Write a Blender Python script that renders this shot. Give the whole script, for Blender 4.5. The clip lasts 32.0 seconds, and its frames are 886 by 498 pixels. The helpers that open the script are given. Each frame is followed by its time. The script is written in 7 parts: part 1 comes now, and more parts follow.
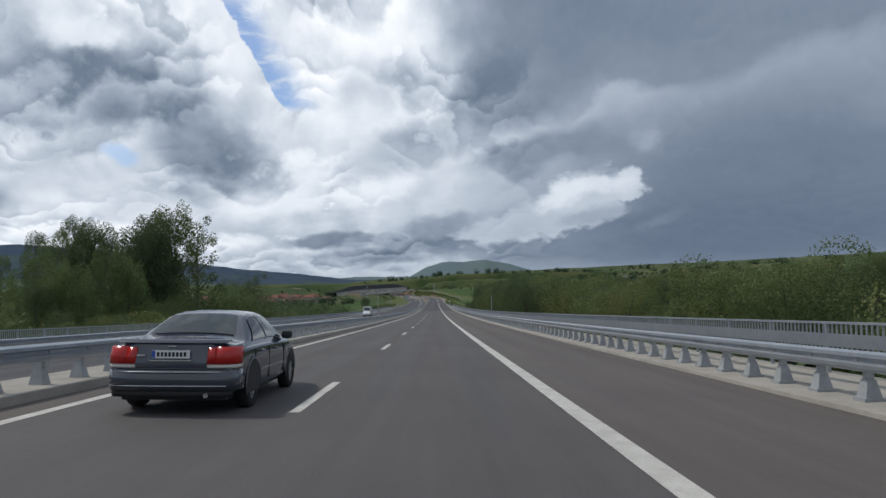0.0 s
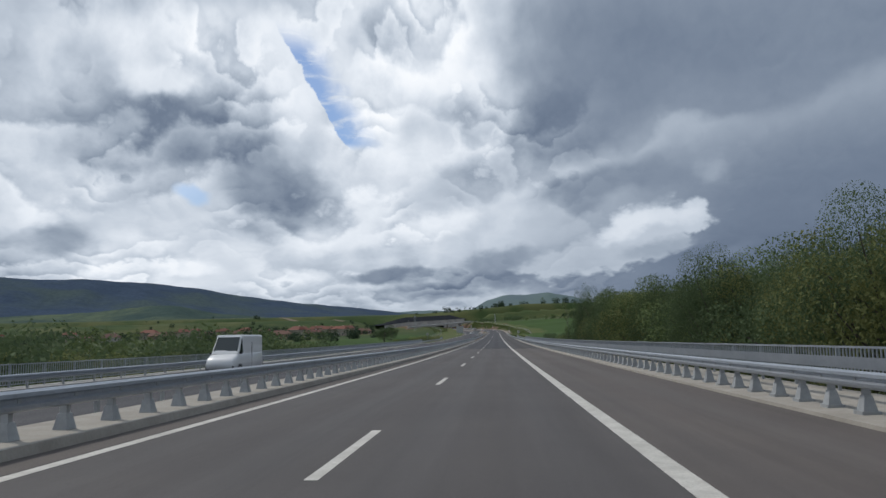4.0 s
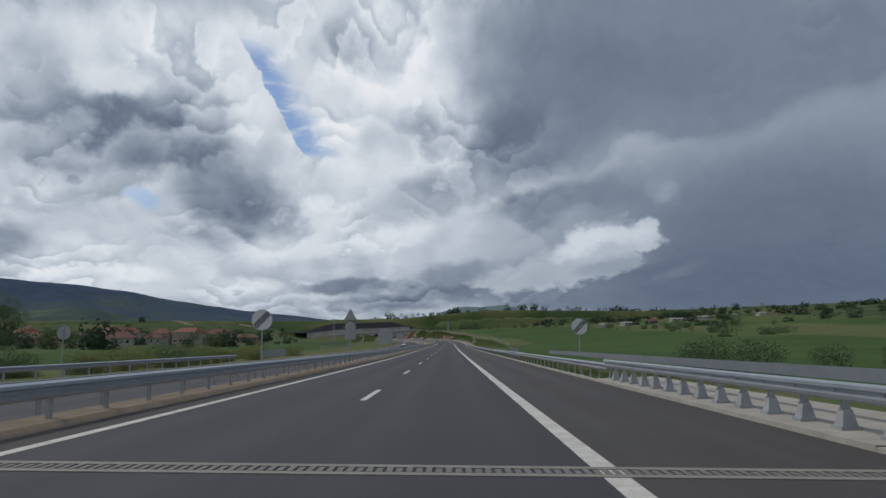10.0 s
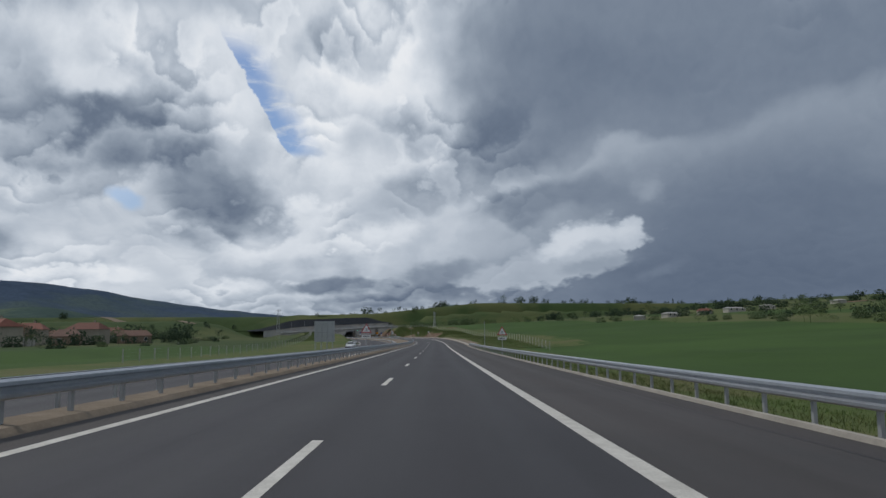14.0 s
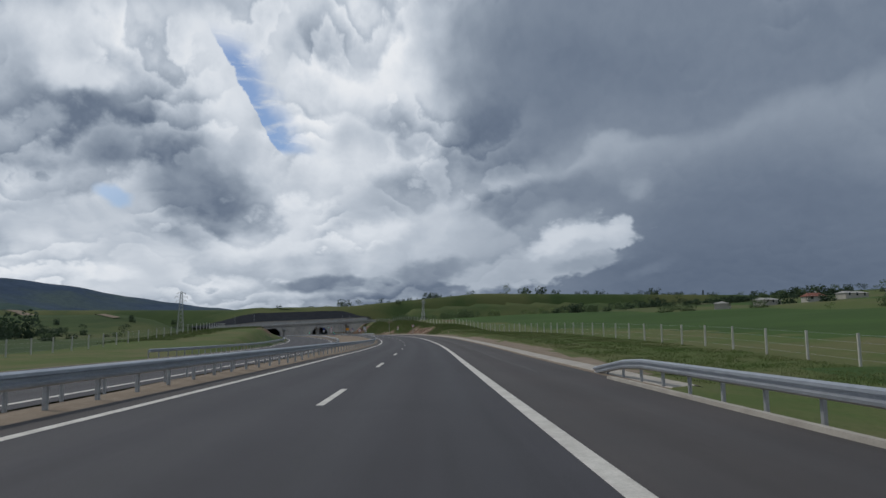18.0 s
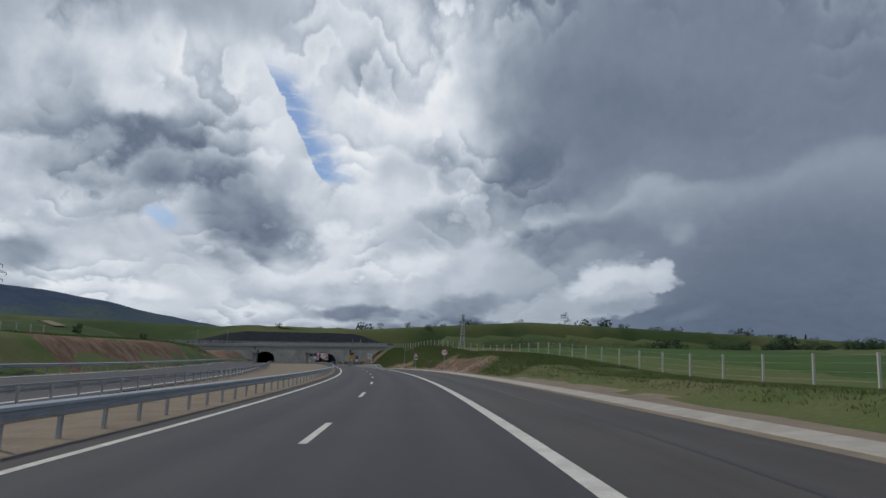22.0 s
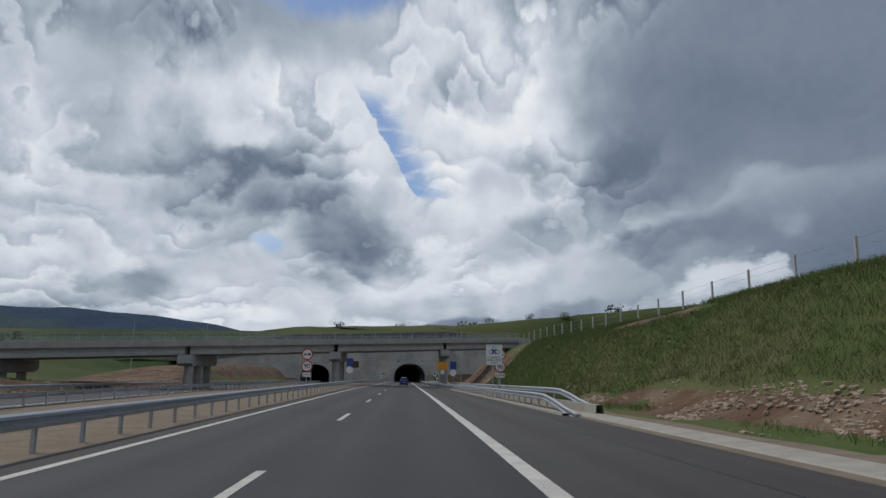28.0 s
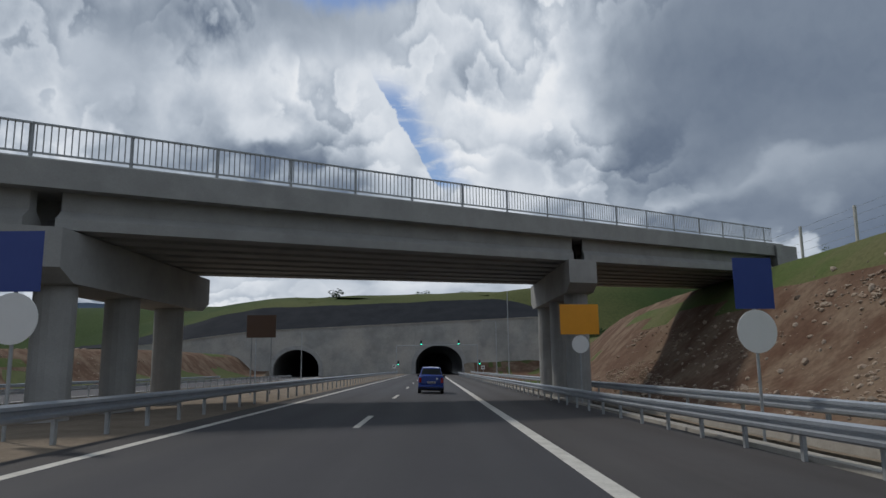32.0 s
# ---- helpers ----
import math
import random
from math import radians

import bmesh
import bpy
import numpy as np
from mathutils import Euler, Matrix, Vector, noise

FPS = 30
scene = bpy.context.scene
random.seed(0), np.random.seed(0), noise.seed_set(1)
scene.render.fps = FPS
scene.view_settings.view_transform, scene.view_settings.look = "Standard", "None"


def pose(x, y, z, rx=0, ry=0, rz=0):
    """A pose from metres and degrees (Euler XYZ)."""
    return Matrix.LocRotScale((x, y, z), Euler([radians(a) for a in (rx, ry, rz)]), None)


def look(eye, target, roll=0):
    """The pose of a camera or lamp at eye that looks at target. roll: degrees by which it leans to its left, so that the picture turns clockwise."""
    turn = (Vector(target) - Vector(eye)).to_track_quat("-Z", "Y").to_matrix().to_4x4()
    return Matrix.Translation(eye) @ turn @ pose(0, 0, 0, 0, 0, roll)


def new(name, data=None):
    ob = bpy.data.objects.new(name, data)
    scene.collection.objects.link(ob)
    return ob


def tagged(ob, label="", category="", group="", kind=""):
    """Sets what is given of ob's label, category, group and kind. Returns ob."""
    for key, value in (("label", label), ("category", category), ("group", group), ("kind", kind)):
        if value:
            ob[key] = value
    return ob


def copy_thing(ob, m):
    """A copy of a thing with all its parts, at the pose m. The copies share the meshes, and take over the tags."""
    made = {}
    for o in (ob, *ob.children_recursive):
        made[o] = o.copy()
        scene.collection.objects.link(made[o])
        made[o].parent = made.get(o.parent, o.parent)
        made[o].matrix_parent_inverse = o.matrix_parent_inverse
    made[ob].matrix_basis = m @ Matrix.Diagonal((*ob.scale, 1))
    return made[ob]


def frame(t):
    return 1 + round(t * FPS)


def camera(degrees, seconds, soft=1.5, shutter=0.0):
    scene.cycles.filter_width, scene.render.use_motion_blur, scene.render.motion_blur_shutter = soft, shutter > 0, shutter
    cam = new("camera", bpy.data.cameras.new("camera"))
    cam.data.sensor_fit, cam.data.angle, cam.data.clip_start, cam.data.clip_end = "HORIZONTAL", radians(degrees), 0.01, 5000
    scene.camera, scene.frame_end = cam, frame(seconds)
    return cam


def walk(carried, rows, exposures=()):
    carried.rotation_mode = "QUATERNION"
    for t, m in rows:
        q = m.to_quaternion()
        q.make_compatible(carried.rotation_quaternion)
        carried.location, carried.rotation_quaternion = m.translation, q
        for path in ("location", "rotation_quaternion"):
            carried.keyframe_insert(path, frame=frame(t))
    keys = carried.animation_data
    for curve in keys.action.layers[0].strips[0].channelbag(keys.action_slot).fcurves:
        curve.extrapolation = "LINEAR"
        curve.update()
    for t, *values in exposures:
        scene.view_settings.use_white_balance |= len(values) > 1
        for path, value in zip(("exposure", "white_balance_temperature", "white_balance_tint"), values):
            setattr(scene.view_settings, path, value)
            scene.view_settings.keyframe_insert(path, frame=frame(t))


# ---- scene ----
cam = camera(65.73, 32.0)
# seconds, x, y, z, pitch, roll, yaw
PATH = [
    (0.0, -2.03, -0.02, 1.509, 2.81, 1.16, -0.01),
    (0.5, -2.23, 16.32, 0.829, 1.80, 0.63, -0.90),
    (1.0, -2.43, 32.64, 0.151, 3.44, 1.03, -0.28),
    (1.5, -2.60, 49.00, -0.496, 4.90, 0.40, -0.41),
    (2.0, -2.79, 65.43, -1.126, 4.78, -0.31, -0.28),
    (2.5, -2.98, 81.95, -1.791, 3.96, 0.61, 0.81),
    (3.0, -3.18, 98.53, -2.438, 4.16, 0.64, 5.64),
    (3.5, -3.34, 115.17, -2.975, 4.89, 2.40, 7.67),
    (4.0, -3.49, 131.87, -3.492, 5.80, 1.28, 5.07),
    (4.5, -3.63, 148.66, -4.062, 7.31, 1.18, 3.83),
    (6.5, -4.28, 216.13, -6.087, 5.86, 1.05, 3.17),
    (7.0, -4.50, 232.99, -6.527, 5.52, 0.12, 2.65),
    (7.5, -4.71, 249.79, -6.946, 5.58, 0.25, 2.24),
    (8.0, -4.92, 266.47, -7.348, 5.97, 0.53, 2.32),
    (8.5, -5.09, 283.02, -7.735, 6.19, 0.55, 2.05),
    (9.0, -5.24, 299.49, -8.109, 6.16, 0.63, 1.93),
    (9.5, -5.40, 315.84, -8.468, 6.37, 0.37, 1.67),
    (10.0, -5.58, 332.07, -8.813, 6.81, 0.09, 1.24),
    (10.5, -5.79, 348.17, -9.142, 6.93, 0.32, 1.38),
    (11.0, -6.02, 364.16, -9.457, 7.69, 0.37, 4.10),
    (11.5, -6.27, 380.02, -9.757, 7.60, 0.53, 2.88),
    (12.0, -6.52, 395.77, -10.043, 7.34, 0.23, 1.93),
    (12.5, -6.78, 411.36, -10.310, 6.56, 0.03, 1.08),
    (13.0, -7.06, 426.82, -10.566, 6.35, -0.13, 0.30),
    (13.5, -7.33, 442.20, -10.815, 6.74, 0.04, 0.26),
    (14.0, -7.57, 457.55, -11.057, 6.73, 0.44, 0.07),
    (14.5, -7.79, 472.92, -11.292, 6.32, 0.05, -0.68),
    (16.5, -8.38, 533.87, -12.177, 6.07, 0.67, -0.88),
    (17.0, -8.40, 548.97, -12.376, 6.54, 0.50, -1.06),
    (17.5, -8.42, 563.97, -12.566, 6.56, 0.49, -0.90),
    (18.0, -8.47, 578.80, -12.730, 6.58, 0.44, -0.74),
    (18.5, -8.55, 593.43, -12.869, 6.46, -0.54, -1.27),
    (19.0, -8.65, 607.90, -12.984, 6.01, -1.13, -2.08),
    (19.5, -8.77, 622.26, -13.077, 5.03, -1.14, -2.21),
    (20.0, -8.98, 636.59, -13.161, 5.95, -1.06, -0.69),
    (20.5, -9.38, 650.90, -13.233, 6.05, -2.01, -0.28),
    (21.0, -9.99, 665.17, -13.293, 5.44, -2.67, 0.89),
    (21.5, -10.78, 679.34, -13.340, 8.15, -2.29, 0.84),
    (22.0, -11.72, 693.38, -13.374, 9.41, -2.72, 1.98),
    (22.5, -12.81, 707.41, -13.383, 9.93, -2.94, 2.16),
    (23.0, -14.08, 721.38, -13.388, 10.04, -2.41, 3.11),
    (23.5, -15.53, 735.08, -13.401, 10.31, -2.90, 3.66),
    (24.0, -17.11, 748.24, -13.421, 10.63, -3.06, 4.87),
    (24.5, -18.75, 760.70, -13.446, 10.51, -2.78, 5.91),
    (25.0, -20.45, 772.62, -13.474, 10.26, -2.56, 6.49),
    (25.5, -22.28, 784.28, -13.499, 9.67, -2.64, 7.20),
    (27.5, -31.67, 831.34, -13.728, 9.32, -0.85, 10.14),
    (28.0, -34.33, 842.78, -13.811, 10.07, -0.46, 10.58),
    (28.5, -37.05, 853.95, -13.902, 10.37, -0.36, 11.67),
    (29.0, -39.82, 864.92, -13.997, 9.31, -0.31, 12.24),
    (29.5, -42.56, 875.73, -14.095, 8.93, 0.53, 13.60),
    (30.0, -45.21, 886.38, -14.196, 8.77, 0.36, 14.24),
    (30.5, -47.77, 896.83, -14.301, 8.58, 1.28, 14.44),
    (31.0, -50.24, 907.09, -14.408, 8.89, 0.86, 13.27),
    (31.5, -52.68, 917.27, -14.520, 9.18, 1.36, 13.27),
    (32.0, -55.14, 927.48, -14.644, 9.18, 0.67, 12.73),
]
walk(cam, [(t, pose(x, y, z, 90 + pitch, roll, yaw)) for t, x, y, z, pitch, roll, yaw in PATH],
     exposures=((0.0, 0.28), (4.0, 0.24), (6.5, 0.0), (32.0, 0.0)))

# ---- the line of the road: right edge line of the near carriageway ----
KNOT = np.arange(-50, 1400, 75.0)
SLOPE = np.array([-0.0415, -0.0413, -0.0358, -0.0297, -0.0245, -0.0212, -0.0177, -0.0157, -0.0127, -0.0051, 0.0005, -0.0032, -0.0088, -0.0121, -0.0122, -0.0109, -0.0097, -0.0087, -0.0076, -0.0066])
CROSS = np.array([-0.0334, -0.027, -0.0162, -0.0086, -0.0105, -0.0098, -0.0098, -0.0258, -0.0272, -0.0082, 0.0517, 0.0545, 0.0091, -0.0289, -0.0329, -0.0304, -0.0275, -0.0257, -0.0248, -0.0244])
GRID = np.arange(-400, 1500, 2.0)
_u = np.clip((GRID - 624.7) / (863.7 - 624.7), 0, 1)
_u = _u * _u * (3 - 2 * _u) * 0.5 + _u * 0.5
HEAD = np.radians(0.648 + (13.587 - 0.648) * _u)
LINE_X = np.cumsum(-np.sin(HEAD)) * 2
LINE_Y = np.cumsum(np.cos(HEAD)) * 2
LINE_Z = np.cumsum(np.interp(GRID, KNOT, SLOPE)) * 2
LINE_X, LINE_Y, LINE_Z = (a - a[200] for a in (LINE_X, LINE_Y, LINE_Z))
TILT = np.interp(GRID, KNOT, CROSS)

# ---- sky and sun ----
world = bpy.data.worlds.new("sky")
scene.world = world
world.use_nodes = True
wt = world.node_tree
for n in list(wt.nodes):
    wt.nodes.remove(n)


def wn(kind, **props):
    n = wt.nodes.new(kind)
    for k, v in props.items():
        if k == "op":
            n.operation = v
        elif k == "blend":
            n.blend_type = v
        elif k == "vtype":
            n.vector_type = v
        elif k == "interp":
            n.interpolation_type = v
    return n


def wmath(op, a, b=None):
    n = wn("ShaderNodeMath", op=op)
    for i, v in enumerate((a, b)):
        if v is None:
            continue
        if isinstance(v, (int, float)):
            n.inputs[i].default_value = v
        else:
            wt.links.new(v, n.inputs[i])
    return n.outputs[0]


def wvec(op, a, b):
    n = wn("ShaderNodeVectorMath", op=op)
    for i, v in enumerate((a, b)):
        if isinstance(v, tuple):
            n.inputs[i].default_value = v
        else:
            wt.links.new(v, n.inputs[i])
    return n.outputs["Value"] if op == "LENGTH" else n.outputs[0]


def wnoise(vec, scale, detail, rough, distortion=0.0, out="Fac"):
    n = wn("ShaderNodeTexNoise")
    wt.links.new(vec, n.inputs["Vector"])
    n.inputs["Scale"].default_value, n.inputs["Detail"].default_value = scale, detail
    n.inputs["Roughness"].default_value, n.inputs["Distortion"].default_value = rough, distortion
    return n.outputs[out]


coord = wn("ShaderNodeTexCoord").outputs["Generated"]
sep = wn("ShaderNodeSeparateXYZ")
wt.links.new(coord, sep.inputs[0])
azimuth = wmath("MULTIPLY", wmath("ARCTAN2", sep.outputs[0], sep.outputs[1]), 57.2958)
elevation = wmath("MULTIPLY", wmath("ARCSINE", sep.outputs[2]), 57.2958)
comb = wn("ShaderNodeCombineXYZ")
wt.links.new(azimuth, comb.inputs[0])
wt.links.new(elevation, comb.inputs[1])
plain = comb.outputs[0]
# clouds flatten towards the horizon
flat = wn("ShaderNodeCombineXYZ")
wt.links.new(azimuth, flat.inputs[0])
wt.links.new(wmath("MULTIPLY", wmath("LOGARITHM", wmath("ADD", wmath("MAXIMUM", elevation, -5.0), 10.0), math.e), 26.0), flat.inputs[1])
flat = flat.outputs[0]
warp_a = wvec("MULTIPLY", wvec("SUBTRACT", wnoise(flat, 0.17, 2, 0.45, 0, "Color"), (0.5, 0.5, 0.5)), (6.5, 4.0, 0))
warp_b = wvec("MULTIPLY", wvec("SUBTRACT", wnoise(flat, 0.55, 3, 0.5, 0, "Color"), (0.5, 0.5, 0.5)), (1.8, 1.4, 0))
bent = wvec("ADD", plain, wvec("ADD", warp_a, warp_b))
crisp = wvec("ADD", plain, wvec("MULTIPLY", warp_b, (0.8, 0.8, 0)))
cut = wvec("ADD", plain, wvec("MULTIPLY", warp_b, (0.9, 0.9, 0)))
billow = wnoise(wvec("ADD", flat, warp_b), 0.24, 4, 0.5, 0.6)


warp_c = wvec("MULTIPLY", wvec("SUBTRACT", wnoise(flat, 0.9, 2, 0.5, 0, "Color"), (0.5, 0.5, 0.5)), (0.8, 0.8, 0))
level = wn("ShaderNodeSeparateXYZ")
wt.links.new(flat, level.inputs[0])


def span(v, a, c):
    r = wn("ShaderNodeMapRange", interp="SMOOTHSTEP")
    wt.links.new(v, r.inputs["Value"])
    r.inputs["From Min"].default_value, r.inputs["From Max"].default_value = a, c
    return r.outputs["Result"]


def lobes_of(scale, detail):
    """Rounded lobes, 0 in their middles."""
    v = wn("ShaderNodeTexVoronoi")
    v.feature, v.voronoi_dimensions, v.normalize = "SMOOTH_F1", "2D", True
    wt.links.new(wvec("ADD", flat, warp_c), v.inputs["Vector"])
    v.inputs["Scale"].default_value, v.inputs["Smoothness"].default_value = scale, 0.25
    v.inputs["Detail"].default_value, v.inputs["Roughness"].default_value, v.inputs["Lacunarity"].default_value = detail, 0.5, 2.3
    return v.outputs["Distance"]


def banks(step, spread, scale, lobes, scallop):
    """Rows of heaped cloud: dark bases, brightening to crisp scalloped tops."""
    n = wnoise(wvec("ADD", flat, wvec("MULTIPLY", warp_b, (0.7, 0.7, 0))), scale, 2, 0.45)
    h = wmath("ADD", wmath("DIVIDE", level.outputs[1], step), wmath("MULTIPLY", wmath("SUBTRACT", n, 0.5), spread))
    saw = wmath("FRACT", wmath("ADD", h, wmath("MULTIPLY", lobes, scallop)))
    return wmath("SUBTRACT", wmath("MULTIPLY", saw, span(saw, 1.0, 0.74)), 0.40)


knobs = lobes_of(0.50, 2.0)
bank_big = banks(9.0, 4.2, 0.075, lobes_of(0.30, 3.0), 0.8)
bank_small = banks(3.4, 4.5, 0.20, lobes_of(0.75, 2.0), 0.8)
gate_big = span(wnoise(flat, 0.075, 1, 0.4, 0.3), 0.40, 0.60)
gate_small = span(wnoise(wvec("ADD", flat, (31.0, 17.0, 0)), 0.11, 1, 0.4, 0.3), 0.42, 0.62)
fine = wnoise(wvec("ADD", flat, warp_b), 1.0, 3, 0.5)


def patch(az, el, wide, high, tilt, edge, where, knobby=0.0):
    """A soft mask, 1 inside an ellipse of the sky, in degrees."""
    m = wn("ShaderNodeMapping", vtype="TEXTURE")
    m.inputs["Location"].default_value = (az, el, 0)
    m.inputs["Rotation"].default_value = (0, 0, radians(tilt))
    m.inputs["Scale"].default_value = (wide, high, 1)
    wt.links.new(where, m.inputs["Vector"])
    r = wn("ShaderNodeMapRange", interp="SMOOTHSTEP")
    far = wvec("LENGTH", m.outputs[0], (0, 0, 0))
    if knobby:
        far = wmath("ADD", far, wmath("MULTIPLY", wmath("SUBTRACT", knobs, 0.35), knobby))
    wt.links.new(far, r.inputs["Value"])
    r.inputs["From Min"].default_value, r.inputs["From Max"].default_value = 1 + edge, max(0.0, 1 - edge)
    return r.outputs["Result"]


def mix_value(a, b, mask):
    n = wn("ShaderNodeMix")
    n.data_type = "FLOAT"
    wt.links.new(mask, n.inputs[0])
    wt.links.new(a, n.inputs[2])
    if isinstance(b, (int, float)):
        n.inputs[3].default_value = b
    else:
        wt.links.new(b, n.inputs[3])
    return n.outputs[0]


# tone of the cloud cover, 0 dark to 1 white
start = wn("ShaderNodeValue")
start.outputs[0].default_value = 0.66
tone = start.outputs[0]


def cloud(value, az, el, wide, high, tilt=0, edge=0.5, where=bent, strength=1.0, knobby=0.0):
    global tone
    mask = patch(az, el, wide, high, tilt, edge, where, knobby)
    if strength < 1:
        mask = wmath("MULTIPLY", mask, strength)
    tone = mix_value(tone, value, mask)


cloud(0.78, -22.2, 6.3, 26.4, 5.2, 0, 0.6, bent)
cloud(0.74, -32.2, 20.4, 9.4, 5.7, 0, 0.6, bent)
cloud(0.84, -22.4, 20.9, 9.0, 4.7, -20, 0.45, bent)
cloud(0.66, -21.3, 14.9, 8.0, 4.2, -10, 0.6, bent)
cloud(0.55, -27.0, 14.7, 8.3, 2.9, -8, 0.5, bent)
cloud(0.54, -29.0, 13.4, 4.7, 2.0, 0, 0.5, bent)
cloud(0.55, -17.7, 10.3, 4.0, 2.0, -15, 0.45, bent)
cloud(0.76, -31.6, 10.3, 6.1, 1.7, 0, 0.5, bent)
cloud(0.66, -37.2, 4.6, 4.7, 1.6, 0, 0.5, bent)
cloud(0.92, -16.7, 19.5, 1.9, 4.7, -12, 0.5, crisp)
cloud(0.9, -7.3, 20.1, 8.7, 11.8, 8, 0.45, bent)
cloud(0.74, -4.4, 15.9, 4.2, 2.1, 20, 0.6, bent)
cloud(0.78, -9.8, 23.0, 2.8, 1.4, 10, 0.6, bent)
cloud(0.88, -9.1, 11.4, 5.7, 2.8, 10, 0.6, bent)
cloud(0.68, -1.5, 10.9, 5.7, 1.9, 15, 0.6, bent)
cloud(0.50, 21.8, 22.5, 19.2, 9.0, 8, 0.3, bent)
cloud(0.49, 6.7, 16.1, 5.7, 2.6, 12, 0.5, bent)
cloud(0.50, 15.6, 18.7, 9.4, 2.8, -4, 0.7, bent)
cloud(0.47, 10.5, 17.8, 4.2, 2.1, -10, 0.6, bent)
cloud(0.48, 31.3, 21.0, 12.3, 6.6, 0, 0.6, bent)
cloud(0.64, 19.1, 12.6, 15.6, 1.9, 13, 0.6, bent)
cloud(0.66, 14.1, 13.3, 4.2, 0.8, 18, 0.6, bent)
cloud(0.54, 29.0, 13.3, 12.3, 2.8, 8, 0.7, bent)
cloud(0.78, -0.0, 8.5, 7.1, 1.6, 20, 0.5, bent)
cloud(0.52, 9.2, 10.7, 6.1, 1.4, 12, 0.5, bent)
cloud(0.43, 26.8, 7.4, 15.6, 5.2, 0, 0.7, plain)
cloud(0.39, 22.7, 3.3, 19.8, 2.8, 0, 0.7, plain)
cloud(0.51, -4.7, 3.0, 7.1, 0.9, 3, 0.5, bent)
cloud(0.47, 5.2, 2.9, 9.4, 1.0, 0, 0.6, bent)
cloud(0.84, -26.1, 4.2, 9.9, 1.9, 0, 0.6, bent)
cloud(0.49, 24.0, 29.0, 20.0, 6.0, 0, 0.6, bent)
cloud(0.46, 14.0, 21.0, 7.0, 2.4, -12, 0.8, bent)
cloud(0.80, -44.0, 14.0, 9.0, 9.0, 0, 0.6, bent)
cloud(0.84, -38.0, 9.0, 7.0, 1.8, 0, 0.6, bent)
cloud(0.58, -34.5, 6.2, 2.6, 1.0, 0, 0.6, bent)
cloud(0.60, -19.0, 7.6, 1.8, 0.9, 0, 0.6, bent)
cloud(0.56, -33.0, 27.5, 9.0, 3.5, 0, 0.6, bent)

calm = wmath("MAXIMUM", patch(27, 9, 24, 16, 0, 0.4, plain), patch(17, 22, 14, 9, 0, 0.4, plain))
amount = wmath("ADD", wmath("MULTIPLY", wmath("SUBTRACT", billow, 0.5), 0.22), wmath("MULTIPLY", wmath("MULTIPLY", bank_big, gate_big), 0.24))
amount = wmath("ADD", amount, wmath("MULTIPLY", wmath("MULTIPLY", bank_small, gate_small), 0.20))
amount = wmath("MULTIPLY", amount, wmath("SUBTRACT", 1.0, wmath("MULTIPLY", calm, 0.93)))
tone = wmath("ADD", tone, wmath("MULTIPLY", amount, 0.5))
cloud(0.93, -18.8, 22.2, 2.1, 2.4, -20, 0.4, crisp, 1.0, 0.7)
cloud(0.9, -27.6, 18.7, 2.6, 1.2, 0, 0.5, crisp, 1.0, 0.7)
cloud(0.95, -25.5, 4.5, 2.1, 0.6, 0, 0.5, crisp, 1.0, 0.7)
cloud(0.94, -4.9, 19.8, 2.8, 1.2, 0, 0.5, crisp, 1.0, 0.7)
cloud(0.88, -17.9, 20.2, 1.6, 4.4, 17, 0.7, cut, 0.6, 0.9)
cloud(0.92, -6.0, 7.6, 3.4, 0.9, 12, 0.5, crisp, 0.8, 0.8)
cloud(0.88, -14.5, 6.6, 4.4, 0.9, 5, 0.5, crisp, 0.7, 0.9)
cloud(0.68, 9.4, 5.3, 6.3, 1.5, 13, 0.22, cut, 1.0, 1.2)
cloud(0.72, 12.3, 6.9, 3.6, 1.7, 6, 0.2, cut, 1.0, 1.2)
cloud(0.74, 15.3, 7.6, 0.9, 1.3, -20, 0.25, cut, 1.0, 0.9)
cloud(0.68, 3.9, 4.2, 3.0, 0.75, 5, 0.2, cut, 1.0, 0.8)
cloud(0.86, 10.6, 7.4, 2.4, 0.8, 30, 0.6, cut, 0.9, 0.8)
cloud(0.84, 14.0, 7.9, 1.8, 0.7, 0, 0.6, cut, 0.8, 0.8)
cloud(0.58, 12.9, 5.3, 2.8, 0.6, 10, 0.7, cut, 0.9, 0.8)
cloud(0.48, 17.6, 4.6, 1.6, 0.4, 20, 0.7, cut, 0.7, 0.8)
cloud(0.62, 16.9, 11.0, 1.1, 0.9, 0, 0.7, cut, 0.7, 0.8)
cloud(0.50, -0.5, 4.6, 3.0, 0.9, 10, 0.5, cut, 0.8, 0.6)
cloud(0.48, -9.0, 3.6, 4.5, 0.55, 3, 0.5, cut, 0.8, 0.6)

tone = wmath("ADD", tone, wmath("MULTIPLY", amount, 0.55))
tone = wmath("ADD", tone, wmath("MULTIPLY", wmath("SUBTRACT", fine, 0.5), 0.03))
ramp = wn("ShaderNodeValToRGB")
wt.links.new(tone, ramp.inputs[0])
els = ramp.color_ramp.elements
els[0].position, els[0].color = 0.30, (0.064, 0.092, 0.148, 1)
els[1].position, els[1].color = 1.0, (0.80, 0.825, 0.86, 1)
for pos, c in ((0.45, (0.143, 0.182, 0.249, 1)), (0.6, (0.280, 0.330, 0.402, 1)), (0.75, (0.455, 0.51, 0.585, 1)), (0.9, (0.665, 0.71, 0.77, 1))):
    e = els.new(pos)
    e.color = c
air = wn("ShaderNodeTexSky")
air.sky_type, air.sun_disc = "NISHITA", False
air.sun_elevation, air.sun_rotation = radians(52), radians(-65)
